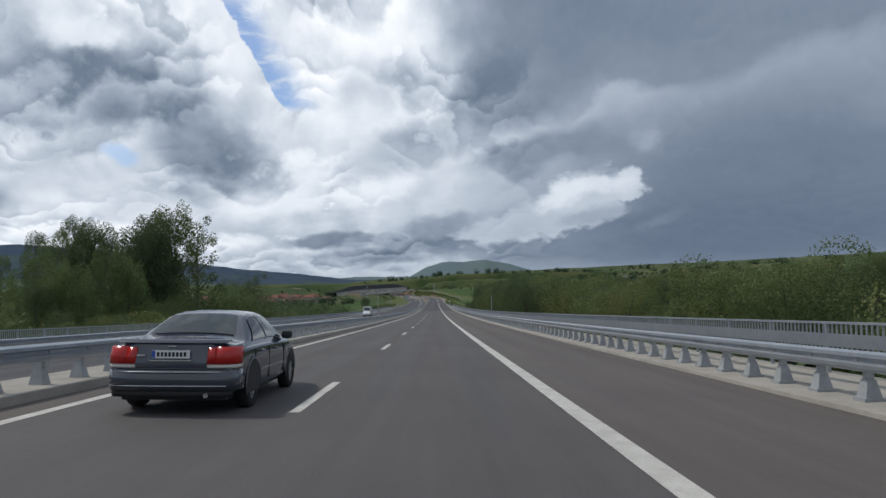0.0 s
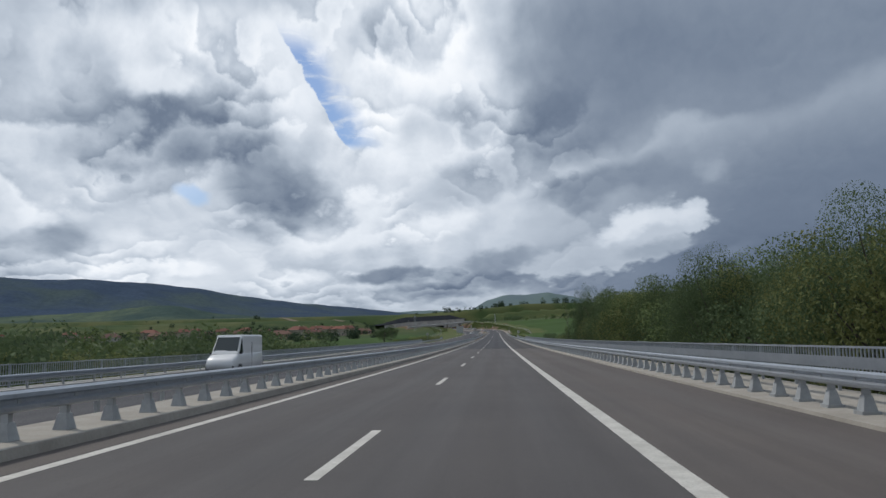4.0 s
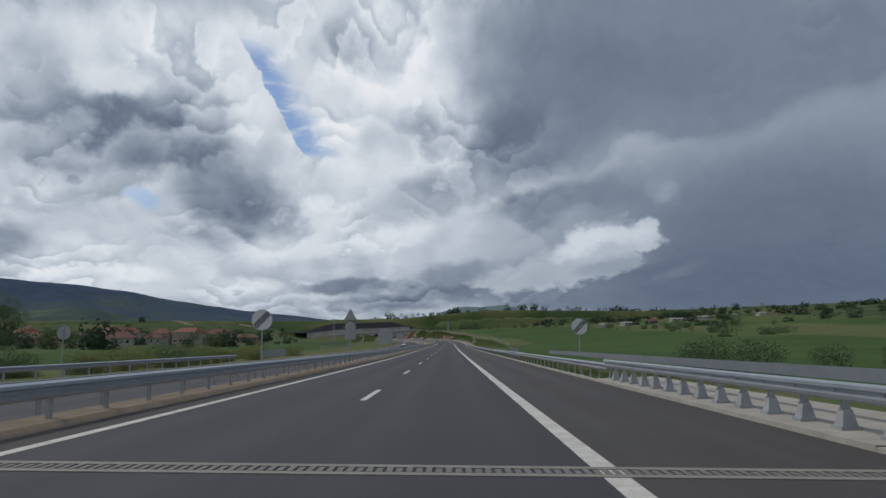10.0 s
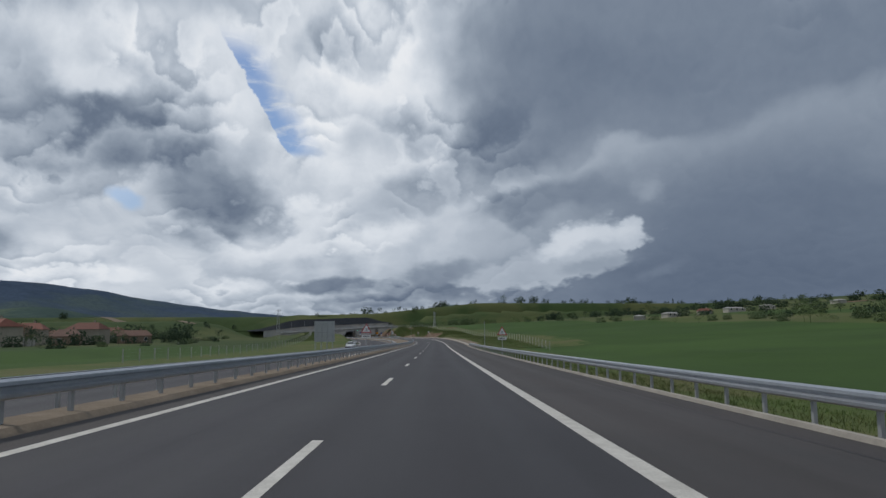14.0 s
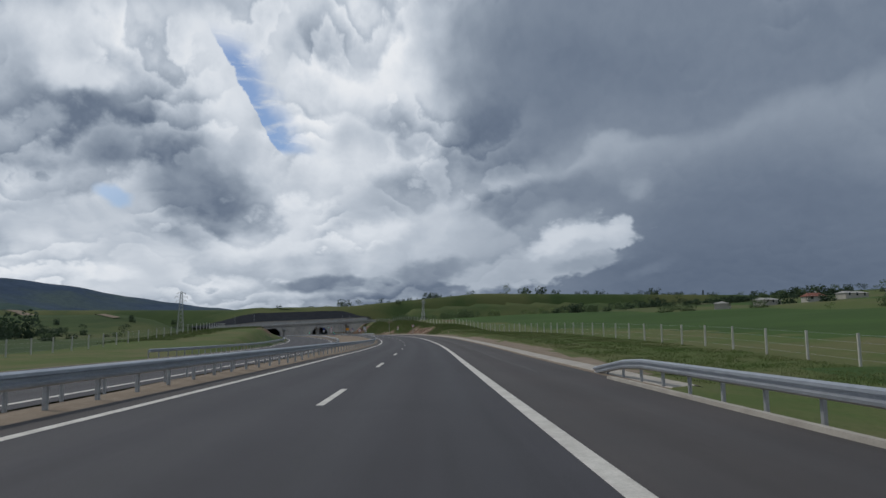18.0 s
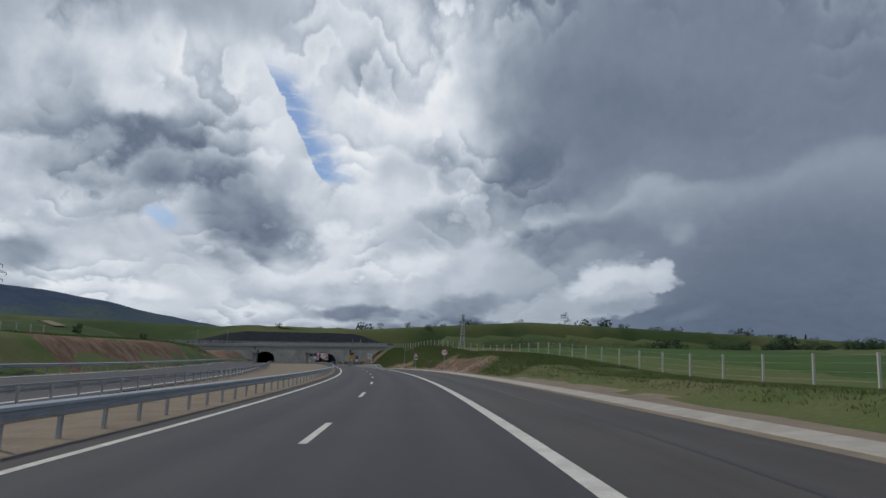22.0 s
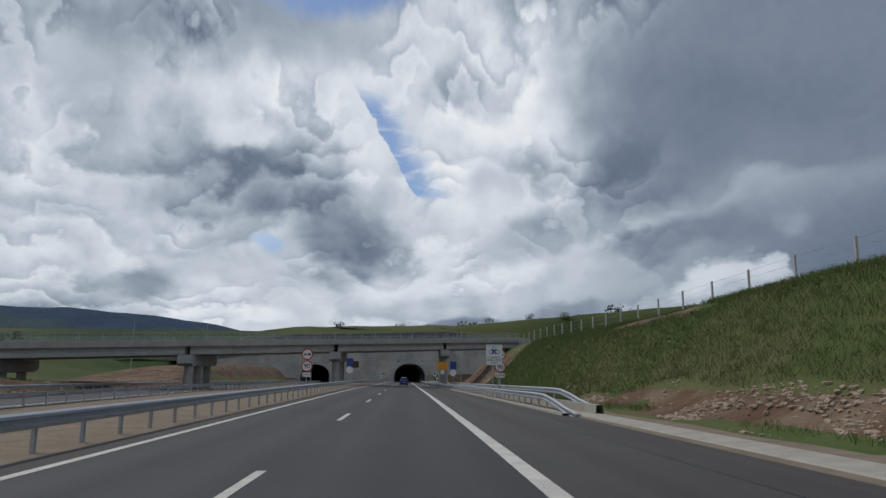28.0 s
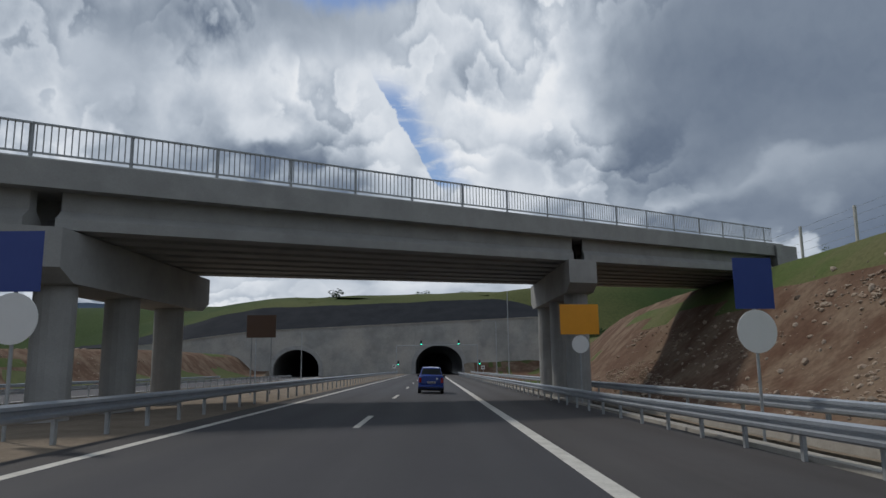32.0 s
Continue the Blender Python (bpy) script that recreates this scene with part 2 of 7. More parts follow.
blue = wn("ShaderNodeMix", blend="MULTIPLY")
blue.data_type = "RGBA"
blue.inputs[0].default_value = 1
wt.links.new(air.outputs[0], blue.inputs[6])
blue.inputs[7].default_value = (0.075, 0.085, 0.10, 1)
def clear(az, el, wide, high, tilt=0, edge=0.5, amount=1.0):
    global gap
    m = patch(az, el, wide, high, tilt, edge, cut, 0.5)
    if amount < 1:
        m = wmath("MULTIPLY", m, amount)
    gap = wmath("MAXIMUM", gap, m)


# the long gap: a heaped cloud edge on one side, thin veil on the other
edge = wn("ShaderNodeValToRGB")
wt.links.new(wmath("DIVIDE", wmath("SUBTRACT", elevation, 13.0), 13.0), edge.inputs[0])
EDGE = [(13.6, -12.6), (14.5, -13.9), (15.3, -15.2), (17.0, -15.75), (19.2, -15.9), (20.1, -17.0), (20.9, -16.7), (22.5, -18.1), (25.0, -19.6)]
ev = edge.color_ramp.elements
for k, (el, az) in enumerate(EDGE):
    p_ = (el - 13.0) / 13.0
    g_ = (az + 20.0) / 10.0
    e = ev[0] if k == 0 else (ev[1] if k == len(EDGE) - 1 else ev.new(p_))
    e.position, e.color = p_, (g_, g_, g_, 1)
past = wmath("SUBTRACT", wmath("ADD", azimuth, 20.0), wmath("MULTIPLY", edge.outputs[0], 10.0))
past = wmath("ADD", past, wmath("MULTIPLY", wmath("SUBTRACT", knobs, 0.33), 1.3))
past = wmath("ADD", past, wmath("MULTIPLY", wmath("SUBTRACT", fine, 0.5), 0.7))


veil = wnoise(wvec("MULTIPLY", plain, (0.45, 1.3, 0)), 0.75, 4, 0.55, 0.5)
gap = wmath("MULTIPLY", wmath("MULTIPLY", span(past, 0.0, 0.22), span(past, 3.6, 0.6)), wmath("MULTIPLY", span(elevation, 13.9, 14.7), span(elevation, 24.0, 21.2)))
gap = wmath("MULTIPLY", gap, span(veil, 0.78, 0.46))
clear(-25.2, 10.2, 1.2, 0.6, -15, 0.5, 0.7)
clear(-20.4, 31.4, 7.0, 2.9, 4, 0.3)

cover = wn("ShaderNodeMix")
cover.data_type = "RGBA"
wt.links.new(wmath("MULTIPLY", gap, 0.92), cover.inputs[0])
wt.links.new(ramp.outputs[0], cover.inputs[6])
wt.links.new(blue.outputs[2], cover.inputs[7])
bg = wn("ShaderNodeBackground")
wt.links.new(cover.outputs[2], bg.inputs[0])
bg.inputs[1].default_value = 1.0
wt.links.new(bg.outputs[0], wn("ShaderNodeOutputWorld").inputs[0])

sun = new("sun", bpy.data.lights.new("sun", "SUN"))
sun.data.energy, sun.data.angle, sun.data.color = 1.6, radians(4), (1.0, 0.95, 0.88)
sun.matrix_world = look((-900, 420, 1250), (0, 0, 0))

# ---- materials ----


def material(name, base, rough=0.8, metal=0.0, second=None, scale=8.0, amount=0.5, grain=60.0, grain_amount=0.25, bump=0.2, bump_scale=None, third=None, third_scale=0.3, vary=0.0, detail=6.0, spec=0.5):
    """A node material: a base colour broken up at two scales, with fine relief."""
    m = bpy.data.materials.new(name)
    m.use_nodes = True
    t = m.node_tree
    b = t.nodes["Principled BSDF"]
    b.inputs["Roughness"].default_value, b.inputs["Metallic"].default_value = rough, metal
    b.inputs["Specular IOR Level"].default_value = spec
    geo = t.nodes.new("ShaderNodeNewGeometry")

    def noise_at(sc, det):
        n = t.nodes.new("ShaderNodeTexNoise")
        t.links.new(geo.outputs["Position"], n.inputs["Vector"])
        n.inputs["Scale"].default_value, n.inputs["Detail"].default_value = sc, det
        n.inputs["Roughness"].default_value = 0.62
        return n.outputs["Fac"]

    def spread(v, lo, hi):
        r = t.nodes.new("ShaderNodeMapRange")
        t.links.new(v, r.inputs["Value"])
        r.inputs["From Min"].default_value, r.inputs["From Max"].default_value = lo, hi
        return r.outputs["Result"]

    def mixed(a, c, f, k):
        x = t.nodes.new("ShaderNodeMix")
        x.data_type = "RGBA"
        mul = t.nodes.new("ShaderNodeMath")
        mul.operation = "MULTIPLY"
        t.links.new(f, mul.inputs[0])
        mul.inputs[1].default_value = k
        t.links.new(mul.outputs[0], x.inputs[0])
        if isinstance(a, tuple):
            x.inputs[6].default_value = (*a, 1)
        else:
            t.links.new(a, x.inputs[6])
        x.inputs[7].default_value = (*c, 1)
        return x.outputs[2]

    second = second or tuple(v * 0.7 for v in base)
    col = mixed(base, second, spread(noise_at(scale, detail), 0.35, 0.65), amount)
    if third:
        col = mixed(col, third, spread(noise_at(third_scale, 4), 0.45, 0.62), 0.8)
    g = noise_at(grain, 3)
    col = mixed(col, tuple(v * 0.45 for v in base), spread(g, 0.4, 0.75), grain_amount)
    if vary:
        info = t.nodes.new("ShaderNodeObjectInfo")
        hsv = t.nodes.new("ShaderNodeHueSaturation")
        r = t.nodes.new("ShaderNodeMapRange")
        t.links.new(info.outputs["Random"], r.inputs["Value"])
        r.inputs["To Min"].default_value, r.inputs["To Max"].default_value = 1 - vary, 1 + vary
        t.links.new(r.outputs["Result"], hsv.inputs["Value"])
        t.links.new(col, hsv.inputs["Color"])
        col = hsv.outputs[0]
    t.links.new(col, b.inputs["Base Color"])
    if bump:
        bm_ = t.nodes.new("ShaderNodeBump")
        bm_.inputs["Strength"].default_value = bump
        bm_.inputs["Distance"].default_value = 0.02
        t.links.new(noise_at(bump_scale or grain, 5), bm_.inputs["Height"])
        t.links.new(bm_.outputs[0], b.inputs["Normal"])
    return m


def asphalt(name, base, second, tracks):
    """Rolled asphalt: stone grain, patches, streaks along the road and worn wheel tracks."""
    m = material(name, base, 0.82, second=second, scale=0.22, amount=0.8, grain=38, grain_amount=0.5, bump=0.35)
    t = m.node_tree
    b = t.nodes["Principled BSDF"]

    def read(a):
        n = t.nodes.new("ShaderNodeAttribute")
        n.attribute_name = a
        return n.outputs["Fac"]

    def calc(op, x, y):
        n = t.nodes.new("ShaderNodeMath")
        n.operation = op
        for i_, v in enumerate((x, y)):
            if isinstance(v, (int, float)):
                n.inputs[i_].default_value = v
            else:
                t.links.new(v, n.inputs[i_])
        return n.outputs[0]
    across, along = read("across"), read("along")
    cb = t.nodes.new("ShaderNodeCombineXYZ")
    t.links.new(calc("MULTIPLY", across, 2.2), cb.inputs[0])
    t.links.new(calc("MULTIPLY", along, 0.05), cb.inputs[1])
    ns = t.nodes.new("ShaderNodeTexNoise")
    t.links.new(cb.outputs[0], ns.inputs["Vector"])
    ns.inputs["Scale"].default_value, ns.inputs["Detail"].default_value, ns.inputs["Roughness"].default_value = 1.0, 5, 0.65
    streak = calc("MULTIPLY", calc("SUBTRACT", ns.outputs["Fac"], 0.5), 0.75)
    wave = calc("COSINE", calc("MULTIPLY", calc("ADD", across, 0.25), 2 * math.pi / 1.9), 0)
    tone_ = calc("ADD", calc("ADD", streak, calc("MULTIPLY", wave, tracks)), 1.0)
    mul = t.nodes.new("ShaderNodeMix")
    mul.data_type, mul.blend_type = "RGBA", "MULTIPLY"
    mul.inputs[0].default_value = 1
    t.links.new(b.inputs["Base Color"].links[0].from_socket, mul.inputs[6])
    cc = t.nodes.new("ShaderNodeCombineColor")
    for i_ in range(3):
        t.links.new(tone_, cc.inputs[i_])
    t.links.new(cc.outputs[0], mul.inputs[7])
    t.links.new(mul.outputs[2], b.inputs["Base Color"])
    t.links.new(calc("ADD", calc("MULTIPLY", wave, 0.05), 0.80), b.inputs["Roughness"])
    return m


ASPHALT = asphalt("asphalt", (0.038, 0.037, 0.044), (0.028, 0.0275, 0.033), 0.07)
# browner paving of the viaduct, its colour also raised for sunlight on it
DECK_ASPHALT = asphalt("worn brownish viaduct asphalt", (0.084, 0.076, 0.074), (0.064, 0.058, 0.058), 0.06)
SHOULDER = asphalt("shoulder asphalt", (0.054, 0.047, 0.046), (0.038, 0.034, 0.034), 0.0)
# shoulder colour raised in the same way to look sunlit
DECK_SHOULDER = asphalt("worn viaduct shoulder asphalt", (0.108, 0.092, 0.083), (0.082, 0.070, 0.065), 0.0)
TAR = material("black sealing tar", (0.016, 0.016, 0.018), 0.55, second=(0.024, 0.023, 0.024), scale=3, grain=20, bump=0.2)
PAINT = material("road paint", (0.62, 0.60, 0.55), 0.6, second=(0.42, 0.40, 0.36), scale=2.2, amount=0.85, grain=26, grain_amount=0.5, bump=0.3)
CONCRETE = material("concrete", (0.36, 0.355, 0.34), 0.85, second=(0.25, 0.245, 0.235), scale=0.8, amount=0.7, grain=25, grain_amount=0.2, bump=0.2)
KERB = material("pale concrete", (0.37, 0.345, 0.305), 0.88, second=(0.25, 0.228, 0.195), scale=1.2, amount=0.7, grain=20, grain_amount=0.3, bump=0.3)
SPRAYED = material("sprayed concrete", (0.36, 0.355, 0.335), 0.9, second=(0.24, 0.235, 0.22), scale=0.22, amount=0.9, grain=4, grain_amount=0.3, bump=0.6, bump_scale=3, third=(0.44, 0.41, 0.37), third_scale=0.12)
STEEL = material("galvanised steel", (0.42, 0.45, 0.49), 0.46, 0.7, second=(0.33, 0.36, 0.40), scale=1.5, amount=0.7, grain=12, grain_amount=0.15, bump=0.05)
STEEL_DULL = material("weathered galvanised steel", (0.42, 0.44, 0.45), 0.6, 0.45, second=(0.30, 0.31, 0.32), scale=2.0, amount=0.7, grain=12, grain_amount=0.2, bump=0.05)
GRASS = material("grass", (0.052, 0.080, 0.028), 0.95, second=(0.034, 0.058, 0.021), scale=0.035, amount=0.9, grain=1.6, grain_amount=0.45, bump=1.0, bump_scale=2.0, third=(0.105, 0.112, 0.046), third_scale=0.012, spec=0.1)
VERGE = material("verge grass", (0.070, 0.108, 0.030), 0.95, second=(0.105, 0.118, 0.046), scale=0.35, amount=0.8, grain=5, grain_amount=0.5, bump=1.0, bump_scale=6, third=(0.135, 0.125, 0.062), third_scale=0.10, spec=0.1)
FIELD = material("young crop", (0.055, 0.100, 0.026), 0.95, second=(0.036, 0.066, 0.020), scale=0.03, amount=0.8, grain=2.5, grain_amount=0.3, bump=0.7, bump_scale=4, spec=0.1)
MEADOW = material("yellow-green meadow", (0.088, 0.112, 0.036), 0.95, second=(0.060, 0.088, 0.030), scale=0.04, amount=0.8, grain=1.5, grain_amount=0.35, bump=0.8, bump_scale=3, third=(0.120, 0.118, 0.058), third_scale=0.02, spec=0.1)
SOIL = material("bare soil", (0.108, 0.062, 0.042), 0.95, second=(0.165, 0.108, 0.075), scale=0.6, amount=0.8, grain=4, grain_amount=0.45, bump=0.9, bump_scale=3, third=(0.21, 0.155, 0.11), third_scale=0.30, spec=0.1)
GRAVEL = material("gravel and sand", (0.25, 0.205, 0.158), 0.95, second=(0.165, 0.132, 0.10), scale=0.9, amount=0.8, grain=14, grain_amount=0.45, bump=0.9, bump_scale=12, spec=0.1)
MEMBRANE = material("dark slope mesh", (0.013, 0.016, 0.022), 0.9, second=(0.024, 0.028, 0.035), scale=0.25, amount=0.8, grain=3, grain_amount=0.3, bump=0.5, bump_scale=2, spec=0.1)
# the blue of distance haze is mixed into the mountain's own colours
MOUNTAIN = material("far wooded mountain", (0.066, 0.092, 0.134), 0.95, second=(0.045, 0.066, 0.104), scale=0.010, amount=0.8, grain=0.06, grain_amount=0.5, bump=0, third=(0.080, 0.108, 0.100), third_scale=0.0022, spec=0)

# ---- helpers of the plan: s along the road, lat to its right, up above it ----


def smooth(a, b, x):
    u = min(1.0, max(0.0, (x - a) / (b - a)))
    return u * u * (3 - 2 * u)


def RP(s, lat, up=0.0):
    th = float(np.interp(s, GRID, HEAD))
    return Vector((float(np.interp(s, GRID, LINE_X)) + lat * math.cos(th), float(np.interp(s, GRID, LINE_Y)) + lat * math.sin(th),
                   float(np.interp(s, GRID, LINE_Z)) + max(-9.0, min(6.0, lat)) * float(np.interp(s, GRID, TILT)) + up))


def RM(s, lat, up=0.0, turn=0.0):
    """A pose on the road: x to the right, y along it."""
    return Matrix.Translation(RP(s, lat, up)) @ Matrix.Rotation(float(np.interp(s, GRID, HEAD)) + radians(turn), 4, "Z")


def RMT(s, lat, up=0.0, turn=0.0):
    """As RM, but leaning with the road's cross fall and slope."""
    tilt, slope = float(np.interp(s, GRID, TILT)), float(np.interp(s, KNOT, SLOPE))
    lean = Matrix.Rotation(-math.atan(tilt if -9.5 < lat < 6 else 0.0), 4, "Y") @ Matrix.Rotation(math.atan(slope), 4, "X")
    return Matrix.Translation(RP(s, lat, up)) @ Matrix.Rotation(float(np.interp(s, GRID, HEAD)), 4, "Z") @ lean @ Matrix.Rotation(radians(turn), 4, "Z")


def opp(s):
    """Middle of the other carriageway."""
    return -17.6 - 17.0 * smooth(520, 1090, s)


def mesh_of(name, verts, faces, mats, index=None, shade=False):
    me = bpy.data.meshes.new(name)
    me.from_pydata([tuple(v) for v in verts], [], faces)
    for m in mats if isinstance(mats, (list, tuple)) else [mats]:
        me.materials.append(m)
    if index is not None:
        me.polygons.foreach_set("material_index", index)
    if shade:
        me.polygons.foreach_set("use_smooth", [True] * len(me.polygons))
    me.update()
    return me


def part(name, bm, mat, parent=None, label="", smooth_shade=False):
    """Links a bmesh or a mesh as one object under a thing or a part."""
    if isinstance(bm, bmesh.types.BMesh):
        me = bpy.data.meshes.new(name)
        bm.to_mesh(me)
        bm.free()
        for m in mat if isinstance(mat, (list, tuple)) else [mat]:
            me.materials.append(m)
        if smooth_shade:
            me.polygons.foreach_set("use_smooth", [True] * len(me.polygons))
    else:
        me = bm
    ob = new(name, me)
    if parent is not None:
        ob.parent = parent
    if label:
        ob["label"] = label
    return ob


def thing(name, m, label, category, group="", kind=""):
    ob = new(name)
    ob.matrix_world = m
    ob.empty_display_size = 0.2
    return tagged(ob, label, category, group, kind)


def box(bm, x0, x1, y0, y1, z0, z1, bevel=0.0):
    r = bmesh.ops.create_cube(bm, size=1)
    vs = r["verts"]
    for v in vs:
        v.co = Vector(((x0 + x1) / 2 + v.co.x * (x1 - x0), (y0 + y1) / 2 + v.co.y * (y1 - y0), (z0 + z1) / 2 + v.co.z * (z1 - z0)))
    if bevel:
        es = list({e for v in vs for e in v.link_edges})
        bmesh.ops.bevel(bm, geom=es, offset=bevel, segments=2, affect="EDGES", profile=0.6)
    return vs


def tube(bm, a, b, r0, r1=None, n=10, caps=True):
    a, b = Vector(a), Vector(b)
    r1 = r0 if r1 is None else r1
    q = (b - a).to_track_quat("Z", "Y")
    rings = []
    for p, r in ((a, r0), (b, r1)):
        rings.append([bm.verts.new(p + q @ Vector((math.cos(k * 2 * math.pi / n) * r, math.sin(k * 2 * math.pi / n) * r, 0))) for k in range(n)])
    for k in range(n):
        bm.faces.new((rings[0][k], rings[0][(k + 1) % n], rings[1][(k + 1) % n], rings[1][k]))
    if caps:
        bm.faces.new(rings[0][::-1])
        bm.faces.new(rings[1])


def sweep(name, profile, s_values, mats, closed=False, index=None, shade=False, shift=None, lift=None):
    """A strip along the road through the profile's (lat, up) points."""
    verts, faces, idx = [], [], []
    n = len(profile)
    for s in s_values:
        d = shift(s) if shift else 0.0
        for k, (lat, up) in enumerate(profile):
            u = up(s) if callable(up) else up
            verts.append(RP(s, lat + d, u + (lift(s, lat + d) if lift else 0.0)))
    m = n if closed else n - 1
    for i in range(len(s_values) - 1):
        for k in range(m):
            a, b = i * n + k, i * n + (k + 1) % n
            faces.append((a, b, b + n, a + n))
            idx.append(index[k] if index else 0)
    if closed:
        faces.append(tuple(range(n))[::-1])
        faces.append(tuple(range((len(s_values) - 1) * n, len(s_values) * n)))
        idx += [0, 0]
    me = mesh_of(name, verts, faces, mats, idx, shade)
    if name == "road":
        me.attributes.new("across", "FLOAT", "POINT").data.foreach_set("value", [p[0] for s in s_values for p in profile])
        me.attributes.new("along", "FLOAT", "POINT").data.foreach_set("value", [s for s in s_values for p in profile])
    return me


def steps(a, b, d):
    k = max(1, int(round((b - a) / d)))
    return [a + (b - a) * i / k for i in range(k + 1)]


# ---- the lie of the land ----
VIADUCT_END = 342.0
PORTAL = 1098.0


def bank_right(s):
    """Height of the cut slope on the near side."""
    return 0.7 * smooth(610, 690, s) + 2.4 * smooth(735, 800, s) + 3.1 * smooth(805, 880, s) + 1.4 * smooth(900, 960, s)


def bank_left(s):
    return 2.9 * smooth(650, 760, s) + 0.6 * smooth(760, 850, s) - 3.0 * smooth(880, 925, s) * (1 - smooth(960, 1000, s)) + 1.5 * smooth(980, 1060, s)


def rise(s, lat):
    """Ground above the road, by the plan."""
    wob = noise.noise(Vector((s * 0.013, lat * 0.013, 3.1))) * 1.0
    if lat > 0:
        edge = 6.5 - 1.5 * smooth(600, 616, s)
        foot = edge + 2.6 + 14.0 * smooth(985, 1085, s)
        h = -0.35 - 0.5 * smooth(5.5, 12, lat) * (1 - smooth(590, 650, s))
        b = bank_right(s)
        h = h * (1 - smooth(596, 640, s)) + b * smooth(foot, foot + 2.0 + 1.25 * b, lat) + (0.02 if s > 600 else 0)
        far = max(0.0, lat - 22)
        h += far * (0.046 - 0.020 * smooth(700, 900, s)) * smooth(330, 560, s) + far * 0.010 + 0.030 * max(0.0, lat - 120) + wob * smooth(25, 90, lat)
        valley = 1 - smooth(300, 352, s)
        h += valley * (-15.0 * smooth(5, 9, lat) + 0.075 * max(0.0, lat - 60))
        if s > 1090:
            h = max(h, smooth(1090, 1125, s) * (21.0 + 0.10 * min(lat, 130)))
        elif lat > 30:
            h = max(h, smooth(1020, 1125, s) * (21.0 + 0.10 * min(lat, 130)) * smooth(30, 70, lat))
        return h
    c = opp(s)
    out = c - 6.3
    if lat > out:
        if s > PORTAL:
            return smooth(1098, 1125, s) * 21.0
        return -0.55
    d = out - lat
    h = -0.7 - 0.6 * smooth(0, 14, d) * (1 - smooth(600, 660, s))
    b = bank_left(s)
    h += (b + 0.6) * smooth(0.8, 2.0 + 1.5 * b, d) * smooth(620, 690, s) * (1 - 0.8 * smooth(12, 40, d))
    h += -3.0 * smooth(25, 120, d) * (1 - smooth(620, 800, s)) + wob * smooth(25, 90, d)
    h += 0.010 * max(0.0, d - 330)
    valley = 1 - smooth(300, 352, s)
    h += valley * (-14.0 * smooth(0.5, 4, d) + 0.02 * max(0.0, d - 60))
    if s > 1090:
        h = max(h, smooth(1090, 1150, s) * 21.0 + 3.0 * smooth(1150, 1300, s))
    elif d > 36:
        h = max(h, smooth(960, 1150, s) * 21.0 * smooth(36, 90, d))
    return h


def plan_of(x, y):
    """s and lat of a place, by stepping along the line."""
    s = y
    for _ in range(4):
        th = float(np.interp(s, GRID, HEAD))
        dx, dy = x - float(np.interp(s, GRID, LINE_X)), y - float(np.interp(s, GRID, LINE_Y))
        s += max(-400, min(400, -math.sin(th) * dx + math.cos(th) * dy))
        s = max(-390.0, min(1490.0, s))
    th = float(np.interp(s, GRID, HEAD))
    return s, math.cos(th) * (x - float(np.interp(s, GRID, LINE_X))) + math.sin(th) * (y - float(np.interp(s, GRID, LINE_Y)))


def land(x, y):
    s, lat = plan_of(x, y)
    near = float(np.interp(s, GRID, LINE_Z))
    u = rise(s, lat)
    beyond = max(0.0, y - 1250)
    rel = min(max(u, -22), 48 + 0.008 * abs(lat))
    rel += 0.012 * beyond * smooth(-600, 300, x) - 0.004 * beyond * (1 - smooth(-600, 300, x))
    rel = min(rel, 62)
    return near + rel + max(-9.0, min(6.0, lat)) * float(np.interp(s, GRID, TILT))


def ground_z(s, lat):
    p = RP(s, lat)
    return land(p.x, p.y)


def on_land(s, lat, turn=0.0):
    p = RP(s, lat)
    return Matrix.Translation((p.x, p.y, land(p.x, p.y))) @ Matrix.Rotation(float(np.interp(s, GRID, HEAD)) + radians(turn), 4, "Z")


# one sheet of ground to the horizon
gx = [-4800, -3600, -2700, -2000, -1500, -1150, -900, -720, -600, -520, -450, -400] + list(range(-360, -180, 20)) + list(range(-180, 100, 6)) + list(range(100, 300, 12)) + [320, 350, 400, 460, 540, 640, 760, 900, 1100, 1400, 1800, 2400, 3200, 4800]
gy = [-1500, -900, -500, -300, -200, -130, -80] + list(range(-50, 1300, 6)) + [1310, 1330, 1360, 1400, 1450, 1520, 1620, 1760, 1950, 2200, 2600, 3200, 4000, 4900]
verts, faces, idx = [], [], []
for y in gy:
    for x in gx:
        s, lat = plan_of(x, y)
        z = land(x, y)
        if -46 - (10 if s > 700 else 0) < lat < 30 and s < PORTAL + 2:
            z -= 0.5
        if 2 < lat < 29 and 640 < s < PORTAL - 10:
            z -= 1.4
        verts.append((x, y, z))
nx = len(gx)
